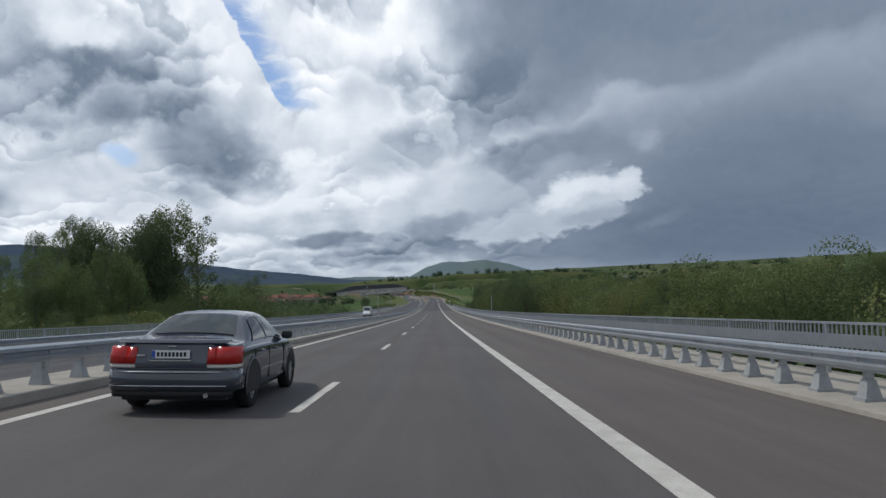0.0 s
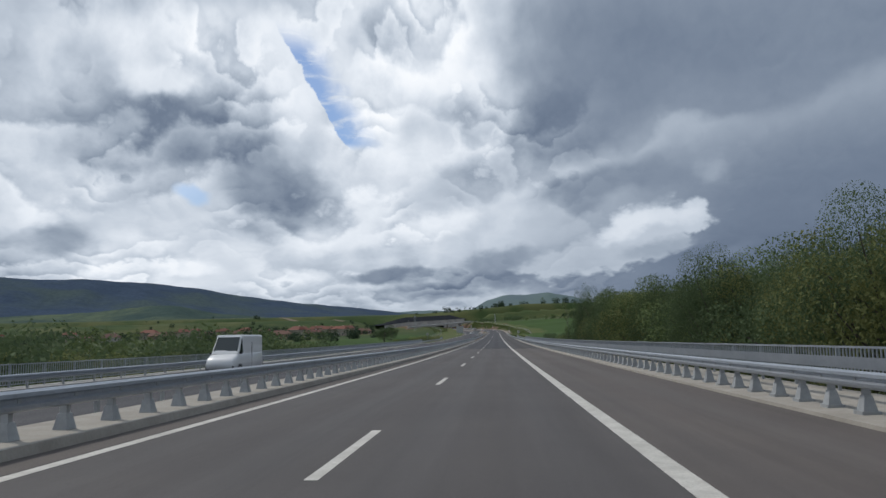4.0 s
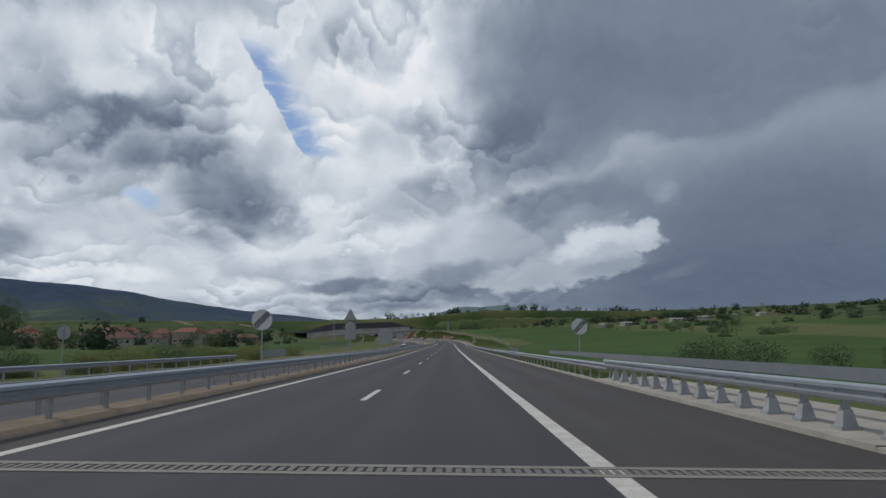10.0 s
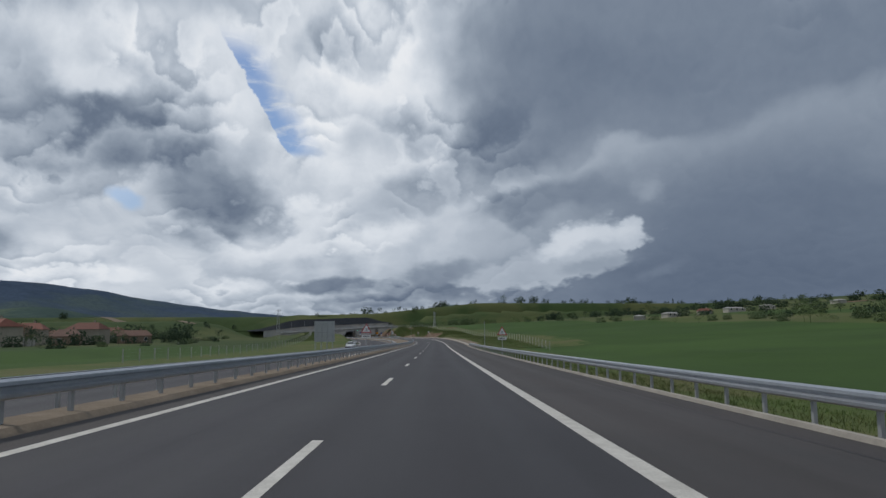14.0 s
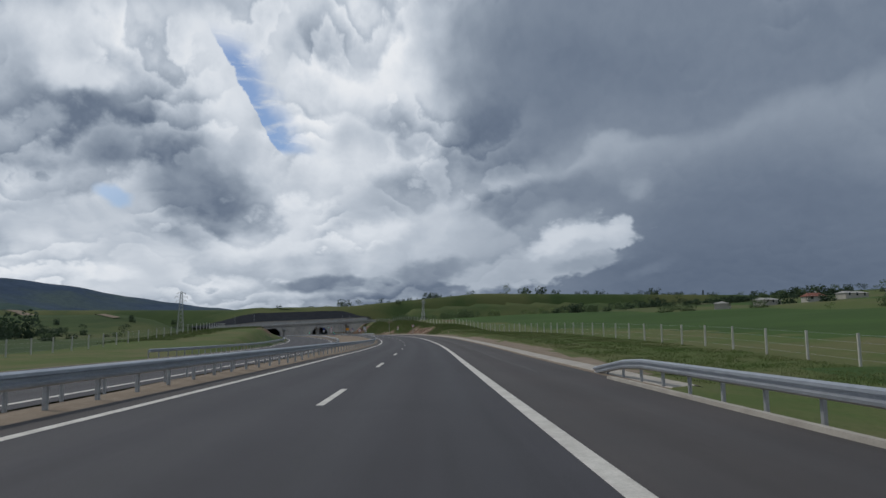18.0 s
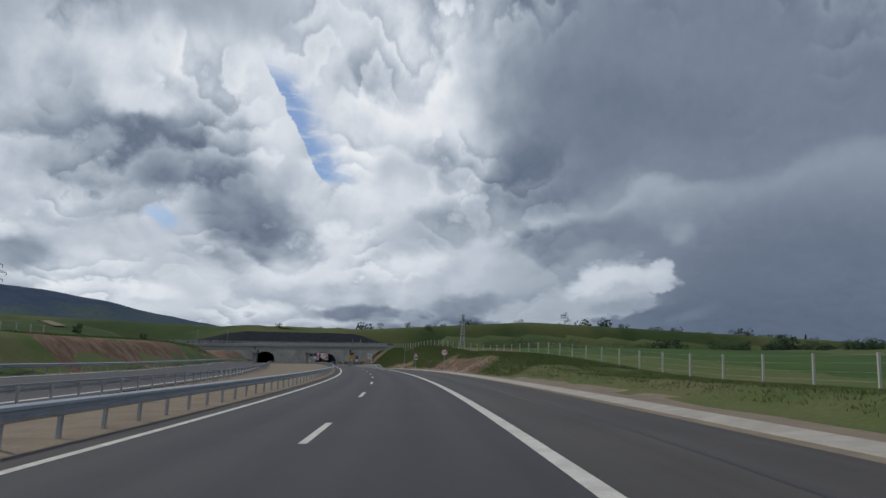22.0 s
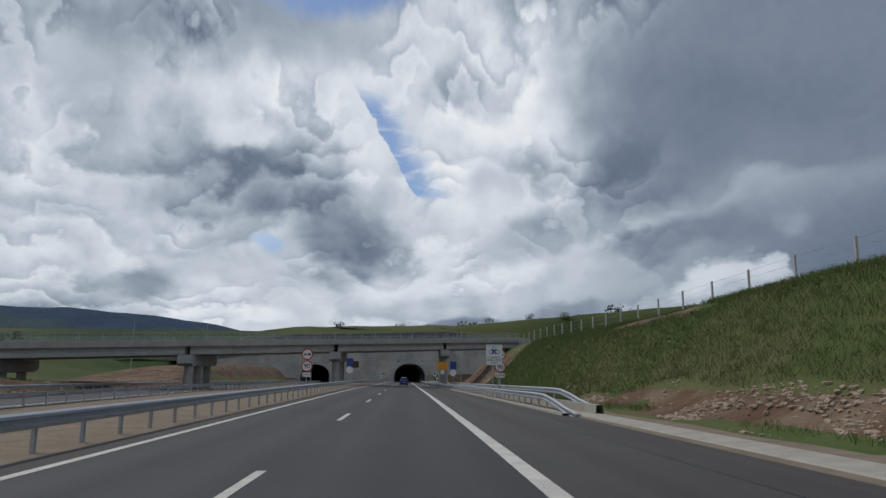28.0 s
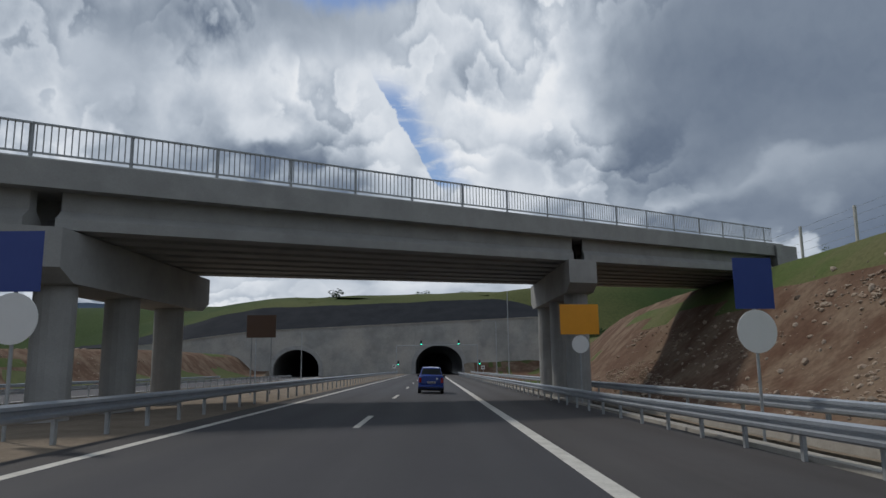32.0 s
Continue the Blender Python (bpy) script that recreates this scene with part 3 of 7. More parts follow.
for j in range(len(gy) - 1):
    for i in range(nx - 1):
        x, y = (gx[i] + gx[i + 1]) / 2, (gy[j] + gy[j + 1]) / 2
        s, lat = plan_of(x, y)
        if PORTAL - 8 < s < PORTAL + 24 and (abs(lat + 0.7) < 16 or abs(lat - opp(s)) < 16):
            continue
        faces.append((j * nx + i, j * nx + i + 1, (j + 1) * nx + i + 1, (j + 1) * nx + i))
        crop = (60 < y < 900 and 24 < lat < 175 and s > 330) or (lat < opp(s) - 16 and lat > opp(s) - 62 and 345 < s < 640)
        strip = 112 + 10 * noise.noise(Vector((s * 0.01, 1.5, 0)))
        if 245 < x < 400 and 880 < y < 900:
            idx.append(3)
        elif crop and lat > strip:
            idx.append(2 if lat < strip + 42 else 1)
        elif 175 <= lat < 420 and 520 < s < 1010:
            idx.append(2 if noise.noise(Vector((s * 0.006, lat * 0.012, 8.0))) > -0.05 else 0)
        else:
            idx.append(1 if crop else 0)
ground = new("ground", mesh_of("ground", verts, faces, [GRASS, FIELD, MEADOW, SOIL], idx, True))
tagged(ground, "green meadow and young crop land rolling to the horizon", "ground", kind="structure")

# ---- road surfaces ----
S_ALL = steps(-120, PORTAL + 90, 4.0)
road = new("road", sweep("road", [(-8.35, 0.0), (-7.72, 0.0), (-7.71, 0.0), (-0.12, 0.0), (0.12, 0.0), (4.1, 0.0)], S_ALL, [ASPHALT, SHOULDER, DECK_ASPHALT, DECK_SHOULDER], index=[1, 0, 0, 0, 1]))
for i_, s in enumerate(S_ALL[:-1]):
    # up to the joint: browner paving with sunlight put into its colour
    if s < 226:
        for k in range(5):
            road.data.polygons[i_ * 5 + k].material_index += 2
tagged(road, "dark grey two-lane motorway carriageway with brownish hard shoulder", "road", kind="structure")
far_road = new("road", sweep("road", [(-5.9, -0.5), (5.9, -0.5)], S_ALL, ASPHALT, shift=opp))
tagged(far_road, "dark grey asphalt of the opposite motorway carriageway", "road", kind="structure")
for lat, w, name in ((-7.556, 0.20, "left edge"), (0.0, 0.30, "right edge")):
    line = new("road_marking", sweep("road_marking", [(lat - w / 2, 0.004), (lat + w / 2, 0.004)], steps(-120, PORTAL + 60, 4.0), PAINT))
    tagged(line, "solid white edge line painted on asphalt", "road marking", kind="structure")
for off in (-5.0, 0.0, 5.0):
    if off:
        line = new("road_marking", sweep("road_marking", [(off - 0.12, -0.496), (off + 0.12, -0.496)], steps(-120, PORTAL + 60, 4.0), PAINT, shift=opp))
        tagged(line, "solid white edge line on the opposite carriageway", "road marking", kind="structure")
dash_lat, period, first = -4.07, 16.196, 9.878
for k in range(-5, 68):
    a = first + k * period
    line = new("lane_dash", sweep("lane_dash", [(dash_lat - 0.08, 0.004), (dash_lat + 0.08, 0.004)], steps(a, a + 4.2, 1.4), PAINT))
    tagged(line, "white lane dash painted on dark asphalt", "lane dash", "dashes of the lane line")

# sealed cracks on the hard shoulder


def tar_seam(s0, s1, lat, w, seed, wander):
    verts, faces = [], []
    for s in steps(s0, s1, 0.8):
        l = lat + wander * noise.noise(Vector((s * 0.06, seed, 0))) + 0.05 * noise.noise(Vector((s * 0.9, seed, 4)))
        h = w * (0.75 + 0.5 * noise.noise(Vector((s * 0.5, seed, 8))))
        verts += [RP(s, l - h, 0.003), RP(s, l + h, 0.003)]
    for k in range(0, len(verts) - 2, 2):
        faces.append((k, k + 1, k + 3, k + 2))
    ob = new("road_marking", mesh_of("road_marking", verts, faces, TAR))
    tagged(ob, "dark sealed seam running along the hard shoulder", "tar seam", kind="structure")


tar_seam(606, 790, 2.25, 0.05, 1.0, 0.5)
tar_seam(735, 872, 2.9, 0.035, 5.0, 0.6)
tar_seam(440, 560, 3.3, 0.025, 9.0, 0.3)

# ---- verges ----


def rise_fine(s, lat):
    return rise(s, lat) + 0.12 * noise.noise(Vector((s * 0.4, lat * 0.6, 0))) * smooth(0, 3, min(abs(lat - 4), abs(lat + 9)))


def verge(name, lats, s_values, mats, index, label):
    ob = new(name, sweep(name, [(a, 0.0) for a in lats], s_values, mats, index=index, lift=rise_fine, shade=True))
    return tagged(ob, label, "verge", kind="structure")


verge("verge", [4.1, 4.6, 5.2, 6.0, 7, 8, 10, 13, 17, 22, 28, 34], steps(VIADUCT_END, 614, 3), [GRAVEL, VERGE, FIELD], [0, 0, 0, 1, 1, 1, 1, 1, 2, 2, 2], "grassy verge with a gravel edge beside the motorway")
def bare_at(s, lat):
    """How bare the cut slope is, about 1 and more for open soil."""
    n_ = noise.noise(Vector((s * 0.035, lat * 0.22, 4.0))) + 0.5 * noise.noise(Vector((s * 0.15, lat * 0.6, 9.0)))
    a = 1.3 * smooth(768, 780, s) * (1 - smooth(812, 826, s)) * (1 - smooth(10.3, 13.2, lat))
    b = 0.80 * smooth(752, 766, s) * (1 - smooth(888, 912, s)) * (1 - smooth(8.6, 10.6, lat))
    c = 1.0 * smooth(842, 852, s) * (1 - smooth(874, 890, s)) * (1 - smooth(9.8, 12.2, lat))
    return n_ - 0.6 * (1 - smooth(742, 756, s)) + 0.8 * max(a, b, c) + 0.96 * smooth(938, 956, s) * (1 - smooth(13 + 14 * smooth(975, 1000, s), 19 + 14 * smooth(975, 1000, s), lat))


CUT = verge("cut_slope", [5.2, 6.0, 6.8, 7.6, 8.4, 9.2, 10, 11, 12, 13, 14, 15, 16, 17.5, 19, 21, 24, 28, 34], steps(610, PORTAL, 2), [GRAVEL, SOIL, VERGE], [0, 0, 0, 1, 1, 1, 1, 1, 2, 2, 2, 2, 2, 2, 2, 2, 2, 2], "cut slope of reddish soil and stones under grass")
k = 0
for i, s in enumerate(steps(610, PORTAL, 2)[:-1]):
    for q, lat in enumerate((5.6, 6.4, 7.2, 8.0, 8.8, 9.6, 10.5, 11.5, 12.5, 13.5, 14.5, 15.5, 16.8, 18.2, 20, 22.5, 26, 31)):
        n_ = noise.noise(Vector((s * 0.035, lat * 0.22, 4.0))) + 0.5 * noise.noise(Vector((s * 0.15, lat * 0.6, 9.0)))
        CUT.data.polygons[k].material_index = 0 if q < 2 + (s < 745) + (n_ > -0.15) + (n_ > 0.25) else (1 if bare_at(s, lat) > 0.62 else 2)
        k += 1
median = new("median", sweep("median", [(-8.35, 0.0), (-8.5, 0.10), (-9.3, 0.10), (-10.4, -0.2), (-11.0, -0.45)], steps(VIADUCT_END - 20, 560, 4), [GRAVEL]))
tagged(median, "gravel median strip between the carriageways", "median", kind="structure")
lats = [i / 8 for i in range(9)]
verts, faces = [], []
s_values = steps(556, PORTAL, 4)
for s in s_values:
    for f in lats:
        lat = -8.35 + (opp(s) + 5.9 + 8.35) * f
        bump = 0.1 if f > 0 else 0.0
        verts.append(RP(s, lat, bump * (1 - f) - 0.55 * f + 0.12 * noise.noise(Vector((s * 0.2, lat * 0.5, 7)))* (1 if 0 < f < 1 else 0)))
for i in range(len(s_values) - 1):
    for k in range(8):
        a = i * 9 + k
        faces.append((a + 1, a, a + 9, a + 10))
median2 = new("median", mesh_of("median", verts, faces, [GRAVEL], shade=True))
tagged(median2, "widening median of gravel and stones", "median", kind="structure")
verts, faces, idx = [], [], []
s_values = steps(VIADUCT_END, PORTAL, 4)
ds = [0, 0.4, 0.8, 1.4, 2, 3, 4, 5, 6, 8, 10, 13, 17, 22]
for s in s_values:
    for d in ds:
        lat = opp(s) - 5.9 - d
        verts.append(RP(s, lat, max(rise_fine(s, lat), -0.5 if d < 0.5 else -99)))
for i in range(len(s_values) - 1):
    for k in range(len(ds) - 1):
        a = i * len(ds) + k
        faces.append((a + 1, a, a + len(ds), a + len(ds) + 1))
        s = s_values[i]
        bare = 758 < s < 842 and k < 10 and noise.noise(Vector((s * 0.06, k * 0.4, 3))) < 0.35 or s > 885 and noise.noise(Vector((s * 0.05, k * 0.5, 6))) < 0.5 and k < (9 if s < 930 else 13)
        idx.append(1 if k < 2 else (2 if bare else 0))
far_verge = new("verge", mesh_of("verge", verts, faces, [VERGE, GRAVEL, SOIL], idx, True))
tagged(far_verge, "grass and bare soil bank beside the opposite carriageway", "verge", kind="structure")
gutter = new("gutter", sweep("gutter", [(4.1, 0.0), (4.45, 0.0), (4.85, 0.0), (4.9, 0.03), (5.6, 0.09), (5.75, 0.02)], steps(598, 876, 4), [GRAVEL, KERB, SHOULDER], index=[2, 0, 1, 1, 1]))
tagged(gutter, "pale concrete gutter edge with sand beside the shoulder", "gutter", kind="structure")
kerb = new("kerb", sweep("kerb", [(4.1, -0.02), (4.12, 0.09), (4.28, 0.09), (4.3, -0.05)], steps(VIADUCT_END, 602, 4), [KERB]))
tagged(kerb, "low concrete kerb strewn with sand", "kerb", kind="structure")
kerb = new("kerb", sweep("kerb", [(4.1, -0.02), (4.12, 0.09), (4.5, 0.09), (4.6, -0.3)], steps(872, PORTAL, 4), [KERB]))
tagged(kerb, "low concrete kerb beside the hard shoulder", "kerb", kind="structure")
shelf = new("gutter", sweep("gutter", [(4.6, -0.05), (5.4, -0.1), (5.45, 0.42), (5.7, 0.42), (5.75, 0.0)], steps(872, PORTAL, 4), [KERB]))
tagged(shelf, "pale concrete drain wall behind the guardrail", "gutter", kind="structure")

# ---- viaduct deck ----
S_V = steps(-120, VIADUCT_END, 4)
deck = thing("viaduct", Matrix(), "long concrete motorway viaduct with twin decks", "viaduct", kind="structure")
part("deck", sweep("deck", [(4.1, -0.05), (4.12, 0.07), (6.75, 0.18), (6.8, -0.35), (5.2, -0.6), (4.4, -2.6), (-7.0, -2.6), (-7.6, -0.6), (-9.95, -0.35), (-9.93, 0.16), (-8.4, 0.14), (-8.36, -0.05), (-8.3, -0.2), (4.0, -0.2)], S_V, [KERB, CONCRETE], True, index=[0, 0, 1, 1, 1, 1, 1, 1, 1, 0, 0, 1, 1, 1]), None, deck)
part("deck", sweep("deck", [(-10.3, -0.35), (-10.3, -0.32), (-11.7, -0.34), (-11.72, -0.6), (-23.4, -0.6), (-23.4, -0.34), (-24.9, -0.32), (-24.9, -0.85), (-22.5, -1.1), (-21.8, -3.0), (-13.0, -3.0), (-12.5, -1.1)], S_V, [CONCRETE], True), None, deck)
for s in steps(-80, 330, 41):
    for lat, up in ((-1.8, -2.6), (-17.6, -3.0)):
        bm = bmesh.new()
        box(bm, -3.2, 3.2, -0.9, 0.9, -22, 0.05, 0.15)
        p = part("pier", bm, CONCRETE, deck)
        p.matrix_world = RM(s, lat, up)
JOINT = material("steel joint", (0.17, 0.165, 0.155), 0.7, 0.2, second=(0.12, 0.115, 0.11), scale=5, grain=10)
JOINT_EDGE = material("pale joint mortar", (0.24, 0.225, 0.20), 0.85, second=(0.16, 0.15, 0.135), scale=2, grain=30, bump=0.2)
for s, w in ((111.4, 0.64), (228.0, 0.6), (340.2, 0.64)):
    j = thing("expansion_joint", RMT(s, -2.1, 0.0), "steel finger expansion joint across the bridge deck", "expansion joint", "joints of the viaduct", "structure")
    for dy in (-w / 2, w / 2 - 0.16):
        bm = bmesh.new()
        box(bm, -6.2, 6.2, dy, dy + 0.16, -0.05, 0.012)
        part("concrete_edge", bm, JOINT_EDGE, j)
    bm = bmesh.new()
    for k in range(110):
        x = -6.2 + k * 0.1127
        box(bm, x, x + 0.07, -w / 2 + 0.17, w / 2 - 0.17 if k % 2 else 0.1, -0.05, 0.013)
    part("steel_fingers", bm, JOINT, j)

ledge = new("kerb", sweep("kerb", [(4.1, -0.05), (4.12, 0.07), (6.75, 0.18), (6.8, -0.8)], steps(VIADUCT_END, 361.5, 3.9), [KERB]))
tagged(ledge, "pale concrete ledge at the end of the viaduct", "kerb", kind="structure")

# ---- guardrails ----
BEAM = [(0.0, 0.44), (0.075, 0.48), (0.08, 0.535), (0.015, 0.57), (0.015, 0.62), (0.08, 0.655), (0.075, 0.71), (0.0, 0.75), (-0.012, 0.74), (0.055, 0.70), (0.055, 0.665), (-0.01, 0.63), (-0.01, 0.56), (0.055, 0.525), (0.055, 0.49), (-0.012, 0.45)]


def post_mesh(kind):
    bm = bmesh.new()
    if kind == "plated":
        # flared foot on a base plate, C-shaped shaft, spacer
        box(bm, -0.17, 0.17, -0.16, 0.16, -0.06, 0.02)
        vs = box(bm, -0.13, 0.13, -0.13, 0.13, 0.02, 0.30)
        for v in vs:
            if v.co.z > 0.2:
                v.co.x *= 0.55
                v.co.y *= 0.6
        box(bm, -0.06, 0.06, -0.05, 0.05, 0.30, 0.70)
        box(bm, -0.05, 0.19, -0.04, 0.04, 0.50, 0.70)
    else:
        box(bm, -0.035, 0.035, -0.05, 0.05, -0.9, 0.68)
        box(bm, -0.05, 0.10, -0.03, 0.03, 0.52, 0.68)
    me = bpy.data.meshes.new("post")
    bm.to_mesh(me)
    bm.free()
    me.materials.append(STEEL_DULL)
    return me


POST_PLATED, POST_DRIVEN = post_mesh("plated"), post_mesh("driven")


def guardrail(s0, s1, lat, side, up, post, gap, label, dip=(), top_rail=False, shift=None, posts_step=1):
    """A steel W-beam on posts; side 1 faces left traffic (beam towards smaller lat), -1 the other way."""
    at = (lambda s: (shift(s) if shift else 0.0) + lat)

    def lift(s, l):
        d = 0.0
        for a, b in dip:
            d = max(d, 1 - smooth(0, 1, abs(s - a) / b)) if b else d
        return up - 0.62 * d
    g = thing("guardrail", Matrix.Translation(RP((s0 + s1) / 2, at((s0 + s1) / 2), up)), label, "guardrail", "motorway guardrails")
    inv = g.matrix_world.inverted()
    prof = [(-side * (x + 0.16), z) for x, z in BEAM]
    if side > 0:
        prof = prof[::-1]
    b = part("beam", sweep("beam", prof, steps(s0, s1, 2.0), STEEL, True, shift=lambda s: at(s), lift=lift), None, g)
    b.matrix_parent_inverse = inv
    if top_rail:
        t_ = part("top_rail", sweep("top_rail", [(side * 0.52 + dx, z) for dx, z in ((-0.03, 0.72), (0.03, 0.72), (0.05, 0.80), (0.05, 1.06), (0.03, 1.08), (-0.05, 1.08), (-0.06, 1.0), (-0.06, 0.80))][::-1], steps(s0, s1, 4.0), STEEL, True, shift=lambda s: at(s), lift=lift), None, g)
        t_.matrix_parent_inverse = inv
    s = s0 + 0.3
    while s < s1 - 0.2:
        p = new("post", post)
        p.parent = g
        p.matrix_world = RM(s, at(s), lift(s, 0), 180 if side > 0 else 0)
        s += gap
    return g


def guard_run(s0, s1, chunk, *a, **k):
    n = max(1, int(round((s1 - s0) / chunk)))
    for i in range(n):
        guardrail(s0 + (s1 - s0) * i / n, s0 + (s1 - s0) * (i + 1) / n, *a, **k)


guard_run(-60, 361, 100, 4.75, 1, 0.14, POST_PLATED, 1.33, "galvanised steel guardrail with flared posts on the viaduct kerb")
guard_run(361, 606, 80, 4.85, 1, -0.02, POST_DRIVEN, 2.0, "galvanised steel guardrail on driven posts beside the grass verge", dip=((608, 8),))
guard_run(871, 1084, 76, 4.6, 1, 0.0, POST_DRIVEN, 2.0, "galvanised steel guardrail on driven posts below the cut slope", dip=((870, 8),), shift=lambda s: -1.1 * smooth(925, 962, s))
guard_run(874, 1080, 76, 6.0, 1, 0.22, POST_DRIVEN, 4.0, "second galvanised guardrail behind the low concrete edge", dip=((873, 8),))
guard_run(-60, VIADUCT_END - 8, 100, -8.95, -1, 0.10, POST_PLATED, 1.33, "galvanised steel guardrail with flared posts on the viaduct median")
guard_run(VIADUCT_END - 8, 1060, 100, -8.85, -1, 0.02, POST_DRIVEN, 2.0, "galvanised steel median guardrail on driven posts")
guard_run(-60, 566, 104, -10.5, 1, -0.12, POST_DRIVEN, 2.67, "galvanised steel guardrail along the far side of the median")
guard_run(566, 1060, 125, 6.5, 1, -0.42, POST_DRIVEN, 2.67, "galvanised steel guardrail of the opposite carriageway", shift=opp)
guard_run(640, 1060, 105, -6.6, -1, -0.45, POST_DRIVEN, 2.67, "galvanised steel guardrail on the far side of the opposite carriageway", shift=opp)
guard_run(-60, VIADUCT_END + 60, 100, -6.1, -1, -0.42, POST_DRIVEN, 2.67, "galvanised steel guardrail along the far edge of the viaduct", shift=opp)


def bars_along(pts, up, height, gap, parent, mat, rail_mat, post_gap=2.0, bar=0.012):
    """Rails, posts and upright bars along a line of points."""
    inv = parent.matrix_world.inverted()
    for z0, z1, w in ((height - 0.05, height, 0.04), (0.12, 0.17, 0.025)):
        verts, faces = [], []
        for i, p in enumerate(pts):
            d = (pts[min(i + 1, len(pts) - 1)] - pts[max(i - 1, 0)])
            n = Vector((d.y, -d.x, 0)).normalized() * w
            verts += [p - n + Vector((0, 0, z0)), p + n + Vector((0, 0, z0)), p + n + Vector((0, 0, z1)), p - n + Vector((0, 0, z1))]
        for i in range(len(pts) - 1):
            for k in range(4):
                a, c = i * 4 + k, i * 4 + (k + 1) % 4
                faces.append((a, c, c + 4, a + 4))
        r = part("rail", mesh_of("rail", verts, faces, rail_mat), None, parent)
        r.matrix_parent_inverse = inv
    length = [0.0]
    for a, c in zip(pts[:-1], pts[1:]):
        length.append(length[-1] + (c - a).length)

    def at(l):
        return Vector([float(np.interp(l, length, [p[i] for p in pts])) for i in range(3)])
    bm = bmesh.new()
    box(bm, -0.035, 0.035, -0.035, 0.035, -0.05, height - 0.03)
    post = bpy.data.meshes.new("post")
    bm.to_mesh(post)
    bm.free()
    post.materials.append(rail_mat)
    l = 0.0
    while l <= length[-1]:
        o = new("post", post)
        o.parent = parent
        o.matrix_world = Matrix.Translation(at(l))
        l += post_gap
    verts, faces = [], []
    l = gap
    while l < length[-1]:
        p = at(l)
        k = len(verts)
        for z in (0.16, height - 0.05):
            verts += [p + Vector((x, y, z)) for x, y in ((-bar, -bar), (bar, -bar), (bar, bar), (-bar, bar))]
        faces += [(k, k + 1, k + 5, k + 4), (k + 1, k + 2, k + 6, k + 5), (k + 2, k + 3, k + 7, k + 6), (k + 3, k, k + 4, k + 7)]
        l += gap
    q = part("baluster_infill", mesh_of("baluster_infill", verts, faces, mat), None, parent)
    q.matrix_parent_inverse = inv
    tagged(q, kind="stuff")


def railing(s0, s1, lat, up, label):
    r = thing("parapet_railing", Matrix.Translation(RP((s0 + s1) / 2, lat, up)), label, "railing", "viaduct railings")
    bars_along([RP(s, lat, up) for s in steps(s0, s1, 4.0)], up, 1.10, 0.17, r, STEEL, STEEL, 2.5, 0.016)
    return r


for a in range(-60, 340, 100):
    railing(a, min(a + 100, 367), 6.5, 0.18, "light grey steel parapet railing with upright bars on the viaduct edge")
    railing(a, min(a + 100, 345), -24.6, -0.34, "light grey steel parapet railing on the far viaduct edge")
railing(418, 430, 6.6, -0.1, "light grey steel railing over a culvert")
railing(420, 432, -25.6, -0.45, "light grey steel railing over a culvert beside the far carriageway")
# upper tube rail behind the near guardrail on the viaduct
rail = thing("upper_rail", Matrix(), "flat steel upper rail behind the guardrail", "rail", kind="structure")
part("rail", sweep("rail", [(5.28, 0.86), (5.34, 0.86), (5.36, 1.08), (5.26, 1.10)], steps(-60, 382, 4), STEEL, True), None, rail)

# ---- tunnel front ----
W_LEFT, W_RIGHT = -78.0, 34.0


def wall_top(lat):
    return 12.4 + 0.040 * lat - 2.2 * smooth(-40, -78, lat)


def arch(c, half, spring, height, n=22, base=-1.2):
    """The outline of an arched opening, from foot to foot."""
    pts = [(c - half, base)]
    for k in range(n + 1):
        a = math.pi - math.pi * k / n
        pts.append((c + half * math.cos(a), spring + (height - spring) * math.sin(a)))
    pts.append((c + half, base))
    return pts


HOLES = [(-0.7, 5.6, 2.2, 6.9), (-34.6, 5.4, 1.6, 6.2)]
front = thing("tunnel_front", Matrix.Translation(RP(PORTAL, -20)), "grey sprayed-concrete tunnel front with two arched portals", "tunnel portal", kind="structure")
finv = front.matrix_world.inverted()
bm = bmesh.new()
# wall face cut in columns with the arches left open
def front_pt(lat, up, back=0.0):
    lean = 0.10 * up
    return RP(PORTAL + lean + back, lat) + Vector((0, 0, up - max(-9, min(6, lat)) * float(np.interp(PORTAL, GRID, TILT))))


def arch_up(lat):
    for c, half, spring, height in HOLES:
        if abs(lat - c) < half:
            return spring + (height - spring) * math.sqrt(max(0.0, 1 - ((lat - c) / half) ** 2))
    return None


lat_list = set()
for k in range(113):
    lat_list.add(round(W_LEFT + k, 3))
for c, half, spring, height in HOLES:
    for k in range(33):
        lat_list.add(round(c - half * math.cos(math.pi * k / 32), 3))
lat_list = sorted(lat_list)
for back in (0.0, 0.8):
    prev = None
    for lat in lat_list:
        lo = arch_up(lat)
        n = 6
        top = wall_top(lat)
        inside = lo is not None
        base = lo if inside else -2.0
        col = [bm.verts.new(front_pt(lat, base + (top - base) * i / n, back + 0.10 * noise.noise(Vector((lat * 0.3, i, back))))) for i in range(n + 1)]
        if prev is not None:
            for i in range(n):
                f = (prev[i], col[i], col[i + 1], prev[i + 1])
                bm.faces.new(f if back == 0 else f[::-1])
        prev = col
bmesh.ops.recalc_face_normals(bm, faces=bm.faces)
part("wall", bm, SPRAYED, front)
bpy.context.view_layer.update()
front.children[-1].matrix_parent_inverse = finv
